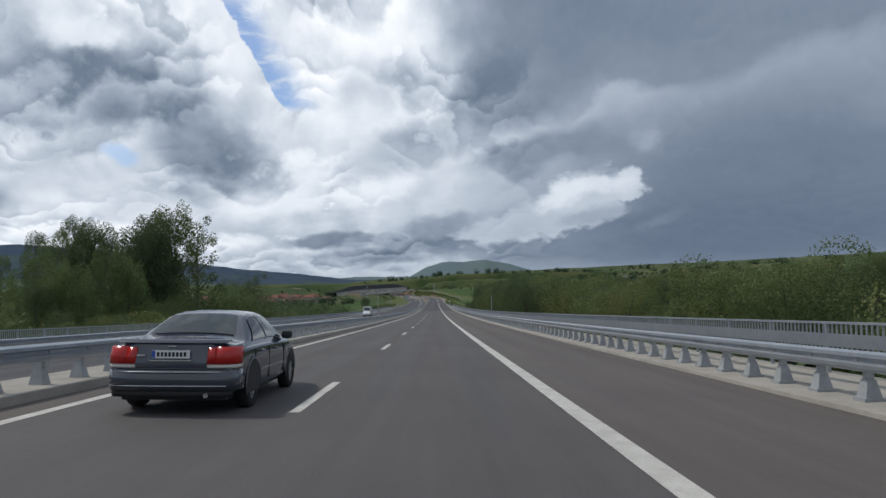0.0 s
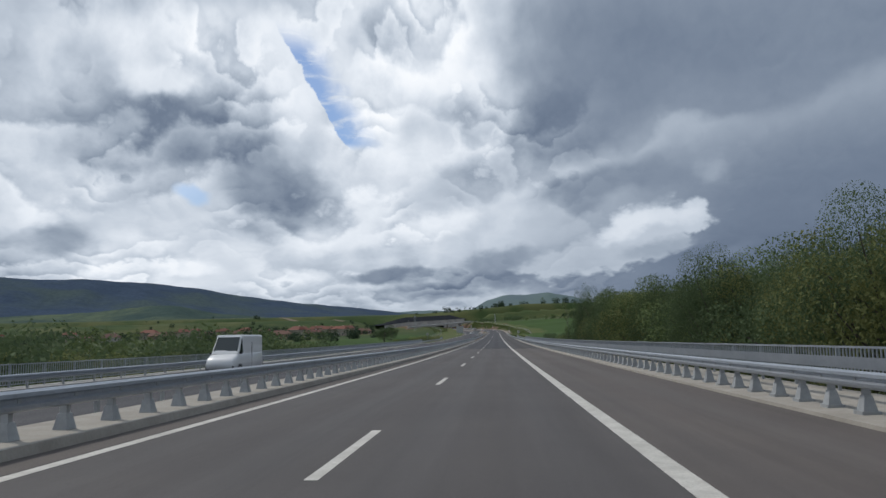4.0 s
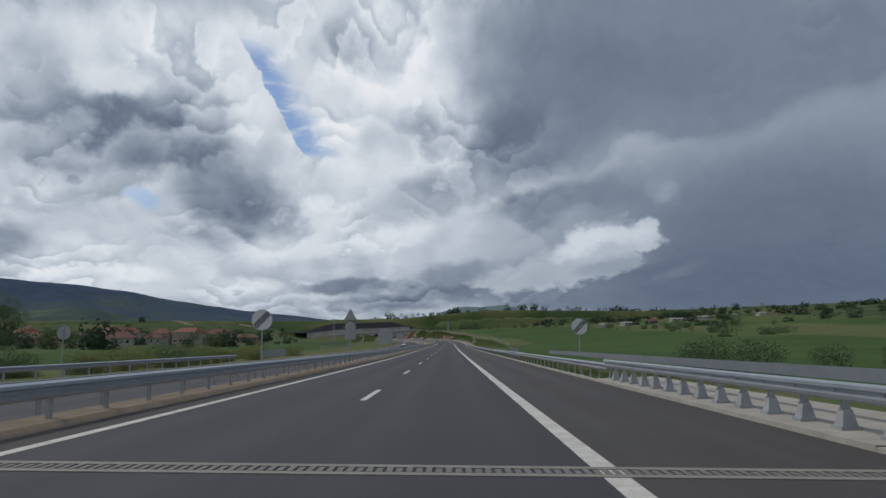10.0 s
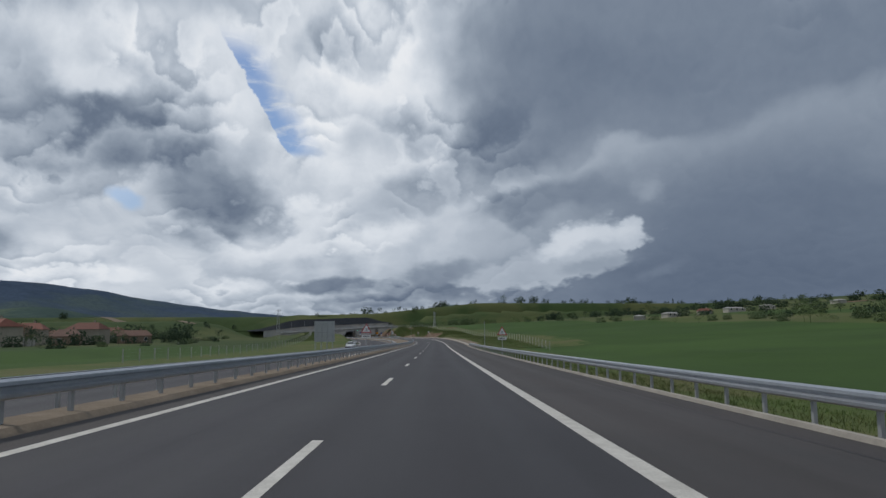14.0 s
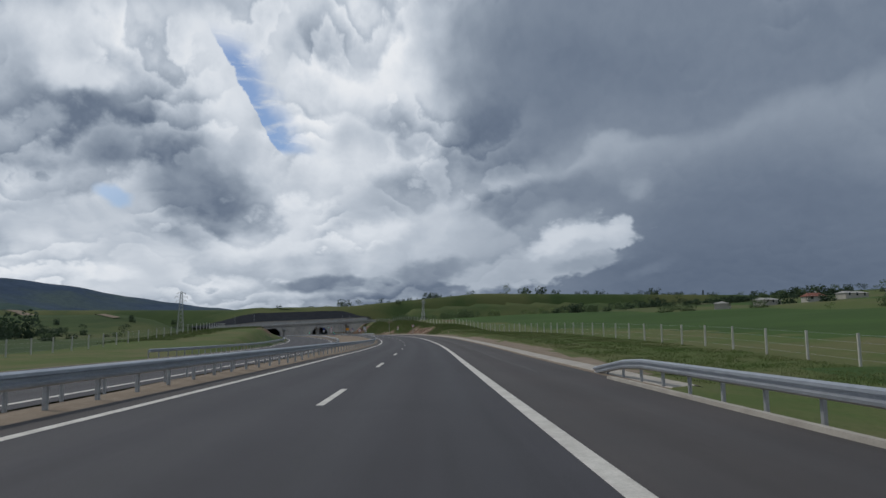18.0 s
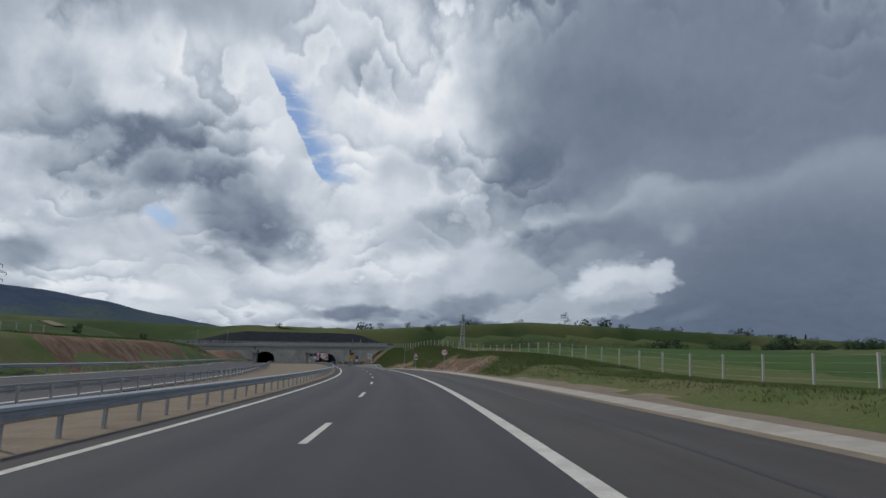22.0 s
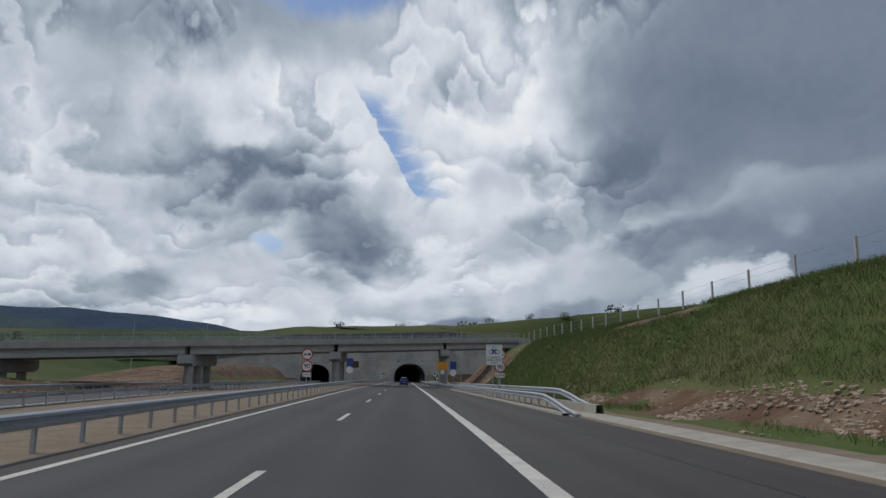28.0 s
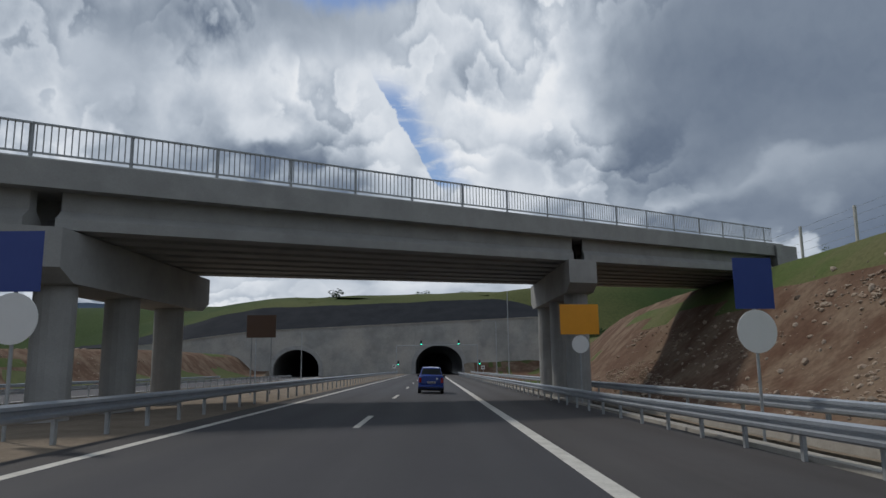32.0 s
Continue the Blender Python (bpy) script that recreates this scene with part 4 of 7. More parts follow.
cap = part("coping", mesh_of("coping", [p for lat in lat_list for p in (front_pt(lat, wall_top(lat) - 0.05, -0.15), front_pt(lat, wall_top(lat) + 0.22, -0.15), front_pt(lat, wall_top(lat) + 0.22, 0.6))], [f for i in range(len(lat_list) - 1) for f in ((3 * i, 3 * i + 3, 3 * i + 4, 3 * i + 1), (3 * i + 1, 3 * i + 4, 3 * i + 5, 3 * i + 2))], KERB), None, front)
cap.matrix_parent_inverse = finv
DARK = material("tunnel lining", (0.16, 0.16, 0.155), 0.9, second=(0.10, 0.10, 0.10), scale=0.4, grain=3)
for c, half, spring, height in HOLES:
    out = arch(c, half + 1.0, spring, height + 0.9, base=-1.0)
    inn = arch(c, half, spring, height, base=-1.0)
    v, f = [], []
    for ring, back in ((inn, -0.6), (out, -0.6), (out, 0.9), (inn, 0.9)):
        v += [front_pt(a, b, back) for a, b in ring]
    n = len(inn)
    for r in range(4):
        for k in range(n - 1):
            a, b = r * n + k, ((r + 1) % 4) * n + k
            f.append((a, a + 1, b + 1, b))
    p = part("portal_arch", mesh_of("portal_arch", v, f, CONCRETE, shade=False), None, front, "smooth concrete portal ring")
    p.matrix_parent_inverse = finv
    v, f = [], []
    for back in (0.9, 30, 90):
        v += [front_pt(a, b, back - 0.1 * b * (back > 1)) for a, b in inn]
    for r in range(2):
        for k in range(n - 1):
            a = r * n + k
            f.append((a, a + n, a + n + 1, a + 1))
    f.append(tuple(range(2 * n, 3 * n)))
    p = part("tunnel_lining", mesh_of("tunnel_lining", v, f, DARK, shade=True), None, front, "dark concrete tunnel lining")
    p.matrix_parent_inverse = finv

# dark netted slope over the portals
verts, faces = [], []
lats = [W_LEFT - 14 + 2.0 * k for k in range(66)]
for lat in lats:
    for k in range(9):
        f = k / 8
        top = (19.0 + 0.03 * lat) - 8.0 * smooth(-44, -92, lat) - 5.5 * smooth(12, 40, lat)
        low = wall_top(max(W_LEFT, min(W_RIGHT, lat)))
        up = low + (top - low) * f
        verts.append(front_pt(lat, up + 0.25 * noise.noise(Vector((lat * 0.2, k * 0.8, 1))), 0.4 + 14 * f))
for i in range(len(lats) - 1):
    for k in range(8):
        a = i * 9 + k
        faces.append((a, a + 9, a + 10, a + 1))
net = new("netted_slope", mesh_of("netted_slope", verts, faces, MEMBRANE, shade=True))
tagged(net, "dark netted earth slope above the tunnel portals", "slope", kind="structure")
# grassy crown joining the slope to the hill behind
verts, faces = [], []
lats = [-120 + 6.0 * k for k in range(36)]
for lat in lats:
    for k in range(7):
        f = k / 6
        t0 = (19.0 + 0.03 * lat) - 8.0 * smooth(-44, -92, lat) - 5.5 * smooth(12, 40, lat)
        p0 = front_pt(lat, t0 - 0.3, 14.2)
        p1 = RP(PORTAL + 75, lat)
        p1.z = land(p1.x, p1.y) + 0.1
        p = p0.lerp(p1, f)
        p.z += 3.6 * math.sin(min(1.0, f * 1.25) * math.pi) + 0.6 * noise.noise(Vector((lat * 0.1, k, 5)))
        verts.append(p)
for i in range(len(lats) - 1):
    for k in range(6):
        a = i * 7 + k
        faces.append((a, a + 7, a + 8, a + 1))
crown = new("hilltop_grass", mesh_of("hilltop_grass", verts, faces, GRASS, shade=True))
tagged(crown, "grassy hilltop above the tunnel", "hill", kind="structure")

# ---- overpass ----
SKEW = 0.78
BR_S = 959.8


def BP(a, across, up):
    """On the bridge: a is the lateral place under it, across its width along the road, up above the road."""
    th = float(np.interp(BR_S, GRID, HEAD))
    right, ahead = Vector((math.cos(th), math.sin(th), 0)), Vector((-math.sin(th), math.cos(th), 0))
    q = RP(BR_S, 0) + right * a + ahead * (SKEW * a + across * 1.25)
    q.z = RP(BR_S, -2).z + up + 0.052 * (a - 4.4)
    return q


def bridge_sweep(name, prof, a0, a1, mat, n=40):
    vs, fs = [], []
    m = len(prof)
    for i in range(n + 1):
        a = a0 + (a1 - a0) * i / n
        vs += [BP(a, x, z) for x, z in prof]
    for i in range(n):
        for k in range(m):
            p, q = i * m + k, i * m + (k + 1) % m
            fs.append((q, p, p + m, q + m))
    fs.append(tuple(range(m)))
    fs.append(tuple(range(n * m, (n + 1) * m))[::-1])
    return mesh_of(name, vs, fs, mat)


A0, A1 = -64.0, 20.5
bridge = thing("overpass", Matrix.Translation(BP(0, 0, 0)), "grey concrete overpass on round-columned piers across the motorway", "overpass bridge")
binv = bridge.matrix_world.inverted()
parts = []
parts.append(part("deck_slab", bridge_sweep("deck_slab", [(0, 7.25), (0, 8.0), (0.05, 8.05), (9.0, 8.15), (9.0, 7.25), (8.2, 7.3), (0.8, 7.3)], A0, A1, CONCRETE), None, bridge))
for k in range(7):
    x = 0.6 + k * 1.25
    for a0, a1 in ((A0, -48.6), (-48.0, -30.6), (-30.0, -12.9), (-12.3, 4.3), (4.9, A1)):
        parts.append(part("girder", bridge_sweep("girder", [(x - 0.06, 7.3), (x - 0.06, 6.75), (x - 0.28, 6.5), (x - 0.28, 6.2), (x + 0.42, 6.2), (x + 0.42, 6.5), (x + 0.2, 6.75), (x + 0.2, 7.3)], a0, a1, CONCRETE, 6), None, bridge))
for a in (-48.3, -30.3, -12.6, 4.6):
    parts.append(part("pier_cap", bridge_sweep("pier_cap", [(-0.3, 6.15), (-0.3, 5.1), (0.3, 4.75), (8.7, 4.75), (9.3, 5.1), (9.3, 6.15)], a - 0.75, a + 0.75, CONCRETE, 2), None, bridge))
    for x in (1.2, 4.5, 7.8):
        bm = bmesh.new()
        foot, head = BP(a, x, -1.5), BP(a, x, 4.8)
        tube(bm, foot, head, 0.55, n=18)
        parts.append(part("column", bm, CONCRETE, bridge, smooth_shade=False))
parts.append(part("abutment", bridge_sweep("abutment", [(-0.2, 7.9), (-0.2, 3.0), (9.2, 3.0), (9.2, 7.9)], A1 - 1.0, A1 + 1.2, CONCRETE, 2), None, bridge))
for x in (0.2, 8.8):
    bars_along([BP(A0 + (A1 - 1.0 - A0) * k / 20, x, 8.06) for k in range(21)], 0, 0.98, 0.17, bridge, STEEL_DULL, STEEL_DULL, 2.5, 0.012)
for p in parts:
    p.matrix_parent_inverse = binv

# ---- far hills ----


def ridge(name, pts, depth, label, mat, base):
    """A range of hills through (azimuth, elevation, distance) crests seen from the middle of the road."""
    cx, cy, cz = -6.0, 430.0, -11.0
    az = [p[0] for p in pts]
    verts, faces = [], []
    n = 120
    for i in range(n + 1):
        a = az[0] + (az[-1] - az[0]) * i / n
        e = float(np.interp(a, az, [p[1] for p in pts]))
        r = float(np.interp(a, az, [p[2] for p in pts]))
        e += 0.10 * noise.fractal(Vector((a * 0.35, depth * 0.01, 0)), 0.8, 2.0, 5) * (1 if 0 < i < n else 0)
        top = cz + r * math.tan(radians(e))
        for k in range(9):
            f = k / 8
            rr = r - depth * (1 - f) if k < 8 else r + depth * 0.5
            z = base + (top - base) * (f ** 1.25 if k < 8 else 0.5)
            rr += depth * 0.08 * noise.noise(Vector((a * 0.3, k * 0.7, depth)))
            z += (top - base) * 0.05 * noise.noise(Vector((a * 0.6, k * 1.1, 2))) * (1 if 0 < k < 7 else 0)
            verts.append((cx + rr * math.sin(radians(a)), cy + rr * math.cos(radians(a)), z))
    for i in range(n):
        for k in range(8):
            p = i * 9 + k
            faces.append((p, p + 9, p + 10, p + 1))
    ob = new(name, mesh_of(name, verts, faces, mat, shade=True))
    return tagged(ob, label, "hills", kind="structure")


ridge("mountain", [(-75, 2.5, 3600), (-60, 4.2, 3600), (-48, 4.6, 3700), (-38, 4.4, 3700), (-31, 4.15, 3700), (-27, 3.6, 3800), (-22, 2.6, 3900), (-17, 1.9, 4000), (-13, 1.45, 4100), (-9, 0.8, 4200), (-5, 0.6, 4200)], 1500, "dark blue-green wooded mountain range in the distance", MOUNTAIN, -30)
# pasture and clearings, with a bluish haze put into the greens
FOOTHILL = material("hazy foothill pasture", (0.070, 0.100, 0.088), 0.95, second=(0.048, 0.074, 0.074), scale=0.012, amount=0.8, grain=0.05, grain_amount=0.4, bump=0, third=(0.125, 0.155, 0.100), third_scale=0.004, spec=0)
ridge("foothills", [(-70, 1.0, 2600), (-44, 1.2, 2600), (-36, 1.5, 2600), (-31.5, 2.1, 2500), (-29.5, 2.15, 2500), (-26, 1.3, 2600), (-21, 0.7, 2600), (-15, 0.4, 2600)], 700, "green foothills with clearings below the mountain", FOOTHILL, -25)
# no haze in the air: the hill's base colour is paled and blued instead
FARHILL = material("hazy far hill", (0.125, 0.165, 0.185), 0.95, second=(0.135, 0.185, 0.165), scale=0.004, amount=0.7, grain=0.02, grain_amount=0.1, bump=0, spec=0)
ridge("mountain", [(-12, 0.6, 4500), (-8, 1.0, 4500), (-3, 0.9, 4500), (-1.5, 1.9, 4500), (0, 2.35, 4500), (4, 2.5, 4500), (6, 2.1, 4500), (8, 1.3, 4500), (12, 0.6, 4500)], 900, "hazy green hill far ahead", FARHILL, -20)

# ---- trees ----


def leaf_material(c):
    m = material("foliage", c, 0.8, second=tuple(v * 0.62 for v in c), scale=0.8, amount=0.7, grain=6, grain_amount=0.25, bump=0, vary=0.15, spec=0.2)
    t = m.node_tree
    b, out = t.nodes["Principled BSDF"], t.nodes["Material Output"]
    tl = t.nodes.new("ShaderNodeBsdfTranslucent")
    mx = t.nodes.new("ShaderNodeMixShader")
    mx.inputs[0].default_value = 0.35
    t.links.new(b.inputs["Base Color"].links[0].from_socket, tl.inputs[0])
    t.links.new(b.outputs[0], mx.inputs[1])
    t.links.new(tl.outputs[0], mx.inputs[2])
    t.links.new(mx.outputs[0], out.inputs[0])
    return m


LEAF = [leaf_material(c) for c in ((0.160, 0.215, 0.088), (0.220, 0.245, 0.095), (0.112, 0.158, 0.076), (0.046, 0.074, 0.044))]
BARK = material("bark", (0.11, 0.095, 0.08), 0.95, second=(0.06, 0.05, 0.042), scale=4, grain=20, bump=0.5)


def tree_meshes(kind, seed, height=1.0):
    """Trunk with limbs, and a crown of many small leaves, for a tree of the kind."""
    r = np.random.RandomState(seed)
    bm = bmesh.new()
    lobes = []
    if kind == "poplar":
        tube(bm, (0, 0, -0.5), (0.1, 0, 9.5), 0.28, 0.16, 8)
        tube(bm, (0.1, 0, 9.5), (0.0, 0.2, 19), 0.16, 0.03, 7)
        for k in range(22):
            z = 3.0 + k * 0.74
            a = k * 2.4
            L = 1.0 + 1.9 * math.sin(min(1, (z - 1.0) / 17) * math.pi) ** 0.7
            e = Vector((math.cos(a) * L, math.sin(a) * L, z + 1.6 * L * 0.8))
            tube(bm, (0.05, 0, z), e, 0.06, 0.015, 5, False)
            lobes.append((e, 0.8 + 0.45 * r.rand(), 1.5 + 0.5 * r.rand()))
        count, size = 14000, 0.17
    elif kind == "sparse":
        tube(bm, (0, 0, -0.5), (0.3, 0.1, 8), 0.2, 0.12, 8)
        tube(bm, (0.3, 0.1, 8), (0.2, -0.1, 18.5), 0.12, 0.02, 6)
        for k in range(20):
            z = 5 + k * 0.7
            a = k * 2.1 + r.rand()
            L = 1.0 + 1.6 * r.rand()
            e = Vector((0.25 + math.cos(a) * L, math.sin(a) * L, z + L * 0.9))
            tube(bm, (0.25, 0, z), e, 0.045, 0.01, 5, False)
            lobes.append((e, 0.42 + 0.3 * r.rand(), 0.55 + 0.3 * r.rand()))
        count, size = 1700, 0.22
    elif kind == "broad":
        tube(bm, (0, 0, -0.5), (0.2, 0.1, 4), 0.35, 0.26, 9)
        tube(bm, (0.2, 0.1, 4), (0.0, 0.2, 9.5), 0.24, 0.05, 7)
        for k in range(24):
            z = 2.6 + 7.0 * r.rand()
            a = k * 2.4
            L = 2.0 + 2.2 * r.rand() * math.sin(min(1, (11.5 - z) / 9) * math.pi * 0.9)
            e = Vector((math.cos(a) * L, math.sin(a) * L, z + 1.0 + 1.2 * r.rand()))
            tube(bm, (0.1, 0.1, z * 0.85), e, 0.09, 0.02, 5, False)
            lobes.append((e, 1.05 + 0.75 * r.rand(), 0.95 + 0.6 * r.rand()))
        for k in range(5):
            lobes.append((Vector((r.randn() * 1.0, r.randn() * 1.0, 9.6 + r.rand() * 1.6)), 0.9 + 0.4 * r.rand(), 0.9))
        count, size = (60000, 0.066) if seed == 14 else (24000, 0.12)
    elif kind == "conifer":
        tube(bm, (0, 0, -0.5), (0, 0, 13), 0.22, 0.02, 8)
        for k in range(60):
            z = 1.8 + 11.0 * k / 60
            a = k * 2.4
            L = 0.25 + 2.9 * (1 - k / 60) * (0.8 + 0.35 * r.rand())
            e = Vector((math.cos(a) * L, math.sin(a) * L, z - 0.12 * L))
            tube(bm, (0, 0, z), e, 0.03, 0.008, 4, False)
            for f in (0.45, 0.75, 1.0):
                lobes.append((Vector((0, 0, z)).lerp(e, f), 0.42, 0.22))
        count, size = 6000, 0.18
    else:
        for k in range(7):
            a = k * 0.9
            e = Vector((math.cos(a) * (0.5 + r.rand()), math.sin(a) * (0.5 + r.rand()), 1.0 + 1.5 * r.rand()))
            tube(bm, (0, 0, -0.3), e, 0.05, 0.015, 5, False)
            lobes.append((e, 0.75 + 0.5 * r.rand(), 0.6 + 0.45 * r.rand()))
            lobes.append((Vector((e.x * 1.1, e.y * 1.1, 0.6)), 0.8, 0.55))
        count, size = 3600, 0.12
    trunk = bpy.data.meshes.new("trunk")
    bm.to_mesh(trunk)
    bm.free()
    trunk.materials.append(BARK)
    wts = np.array([l[1] ** 2 for l in lobes])
    pick = r.choice(len(lobes), count, p=wts / wts.sum())
    verts, faces = [], []
    for i in pick:
        c, rh, rv = lobes[i]
        d = Vector(r.randn(3)).normalized()
        rad = 0.55 + 0.5 * r.rand() ** 0.5
        p = Vector((c.x + d.x * rh * rad, c.y + d.y * rh * rad, c.z + d.z * rv * rad))
        n = (d + Vector(r.randn(3)) * 0.6).normalized()
        u = n.orthogonal().normalized()
        u = (Matrix.Rotation(r.rand() * 6.28, 3, n) @ u)
        v = n.cross(u)
        sz = size * (0.55 + 0.8 * r.rand())
        k = len(verts)
        verts += [p - u * sz * 0.5, p + v * sz * 0.33 + n * sz * 0.12, p + u * sz * 0.6, p - v * sz * 0.33 + n * sz * 0.1]
        faces.append((k, k + 1, k + 2, k + 3))
    return trunk, verts, faces


TREES = {}


def tree_proto(key, kind, seed, leaf, label, category="tree", name="tree"):
    trunk, verts, faces = tree_meshes(kind, seed)
    m = on_land(700 + 9 * len(TREES), -170 - 9 * len(TREES))
    m.translation.z -= 0.25
    ob = thing(name, m @ Matrix.Scale(0.3 if name == "tree" else 1.0, 4), label, category, "trees and bushes")
    part("trunk", trunk, None, ob)
    part("crown", mesh_of("crown", verts, faces, LEAF[leaf]), None, ob)
    TREES[key] = ob


tree_proto("poplar", "poplar", 1, 0, "tall narrow poplar in spring leaf")
tree_proto("poplar2", "poplar", 2, 2, "tall narrow poplar in dense dark leaf")
tree_proto("sparse", "sparse", 3, 0, "slim sparse-leaved tree with visible branches")
tree_proto("broad", "broad", 4, 0, "broad leafy tree with a lobed green crown")
tree_proto("broad2", "broad", 5, 1, "broad tree with yellow-green spring leaves")
tree_proto("broad3", "broad", 6, 2, "broad dark green tree with a ragged crown")
tree_proto("leafy", "broad", 14, 2, "tall broad tree with dense fine dark leaves")
tree_proto("conifer", "conifer", 7, 3, "dark green conifer with drooping branches")
tree_proto("bush", "bush", 8, 1, "rounded yellow-green bush in open grass", "bush", "bush")
tree_proto("bush2", "bush", 9, 2, "rounded dark green bush in open grass", "bush", "bush")
tr = np.random.RandomState(11)
HEIGHT = {"poplar": 20.0, "poplar2": 20.0, "sparse": 19.3, "broad": 11.6, "broad2": 11.6, "broad3": 11.6, "leafy": 11.6, "conifer": 13.2, "bush": 2.6, "bush2": 2.6}


def plant(key, s, lat, top=None, height=None, wide=1.0):
    """A tree at a place of the plan, with its top so far above the road, or so high."""
    m = on_land(s, lat)
    p = m.translation.copy()
    p.z -= 0.2
    if top is not None:
        height = max(1.5, RP(s, lat, top).z - p.z)
    if HEIGHT[key] < 3 and height > 3.4:
        key = "broad2" if key == "bush" else "broad3"
    k = height / HEIGHT[key]
    if 0 < lat < 40 and HEIGHT[key] > 3:
        wide = min(wide, max(0.2, (lat - 11.5) / ((2.9 if key in ("sparse", "conifer") else 5.4) * k)))
    ob = copy_thing(TREES[key], Matrix.Translation(p) @ Matrix.Rotation(tr.rand() * 6.28, 4, "Z"))
    ob.scale = (k * wide, k * wide, k)
    return ob


FAR, NEAR_HILL = [], []


def far_plant(key, s, lat, height, wide=1.0):
    """One of the distant trees, kept for the joined woods."""
    (NEAR_HILL if 0 < lat < 130 and s < 1150 else FAR).append((key, s, lat, height, wide))


THICK = []


def wood_plant(key, s, lat, top, wide=1.0):
    """One tree of the thick wood below the viaduct, with its top so far above the road."""
    THICK.append((key, s, lat, max(1.5, RP(s, lat, top).z - on_land(s, lat).translation.z + 0.2), wide))


def joined_woods(trees, quads, grow, labels):
    """Trees too many to count as one mass of trunks and leaves."""
    r = np.random.RandomState(77)
    blocks = {}
    for key in HEIGHT:
        me = [c for c in TREES[key].children if c.name.startswith("crown")][0].data
        co = np.empty(len(me.vertices) * 3)
        me.vertices.foreach_get("co", co)
        q = co.reshape(-1, 4, 3)
        q = q[:: max(1, len(q) // quads)][:quads]
        mid = q.mean(1, keepdims=True)
        blocks[key] = mid + (q - mid) * (grow if HEIGHT[key] > 3 else grow * 0.68)
    groups = {0: [], 1: []}
    for key, s, lat, height, wide in trees:
        m = on_land(s, lat)
        k = height / HEIGHT[key]
        a = r.rand() * 6.28
        q = blocks[key].copy()
        x, y = q[..., 0].copy(), q[..., 1].copy()
        q[..., 0] = (x * math.cos(a) - y * math.sin(a)) * k * wide + m.translation.x
        q[..., 1] = (x * math.sin(a) + y * math.cos(a)) * k * wide + m.translation.y
        q[..., 2] = q[..., 2] * k + m.translation.z - 0.2
        groups[1 if key in ("bush", "broad", "broad2") else 0].append(q)
        if HEIGHT[key] > 3:
            t, w = m.translation, 0.02 * height
            for dx, dy in ((1, 0), (0, 1)):
                groups[0].append(np.array([[(t.x - w * dx, t.y - w * dy, t.z - 0.4), (t.x + w * dx, t.y + w * dy, t.z - 0.4), (t.x + 0.4 * w * dx, t.y + 0.4 * w * dy, t.z + 0.6 * height), (t.x - 0.4 * w * dx, t.y - 0.4 * w * dy, t.z + 0.6 * height)]]))
    for g, mat, label in ((0, LEAF[3] if grow > 5 else LEAF[2], labels[0]), (1, LEAF[2] if grow > 5 else LEAF[0], labels[1])):
        q = np.concatenate(groups[g])
        n = len(q)
        me = bpy.data.meshes.new("woods")
        me.vertices.add(n * 4)
        me.vertices.foreach_set("co", q.reshape(-1))
        me.loops.add(n * 4)
        me.loops.foreach_set("vertex_index", np.arange(n * 4))
        me.polygons.add(n)
        me.polygons.foreach_set("loop_start", np.arange(n) * 4)
        me.update(calc_edges=True)
        me.materials.append(mat)
        tagged(new("woods", me), label, "trees", kind="stuff")


# wood on the near side of the viaduct
for k in range(125):
    s = 15 + 255 * tr.rand()
    lat = (26 if s < 140 else 20) + (46 if s < 215 else 12) * tr.rand() ** 1.3
    low, high = 1.2 + 0.11 * lat, 6.2 + 0.05 * lat
    top = low + (high - low) * smooth(115, 165, s) + 1.3 * (tr.rand() - 0.5)
    plant(("broad", "broad2", "broad", "broad3", "broad2")[k % 5], s, lat, top=top, wide=0.8 + 0.25 * tr.rand())
for k in range(60):
    s = 20 + 125 * tr.rand()
    lat = 34 + 45 * tr.rand()
    wood_plant(("broad", "broad2", "broad3", "broad2")[k % 4], s, lat, top=0.4 + 0.10 * lat + 1.6 * tr.rand() - 1.2, wide=1.15)
for k in range(230):
    s = 10 + 265 * tr.rand()
    lat = 22 + 52 * tr.rand()
    wood_plant(("bush", "bush2", "bush")[k % 3], s, lat, top=-2.2 + 0.085 * lat + 1.6 * tr.rand() - 6.5 * smooth(44, 24, lat), wide=1.1)
for k in range(32):
    s = 150 + 128 * tr.rand()
    lat = 17.5 + 9 * tr.rand()
    plant(("leafy", "broad2", "leafy", "broad3")[k % 4], s, lat, top=5.6 + 2.4 * tr.rand(), wide=0.78)
for key, s, lat, top in (("leafy", 142, 17, 7.0), ("leafy", 190, 44, 10.4), ("sparse", 284, 13.5, 8.0), ("conifer", 272, 15.5, 8.6), ("leafy", 278, 18, 6.0), ("leafy", 263, 14.5, 9.3), ("leafy", 258, 18, 8.4), ("leafy", 252, 16, 8.0), ("conifer", 264, 19, 9.0), ("leafy", 246, 19, 6.2), ("leafy", 240, 21, 6.5), ("bush2", 292, 14, 2.0), ("bush", 298, 12, 0.8)):
    plant(key, s, lat, top=top)
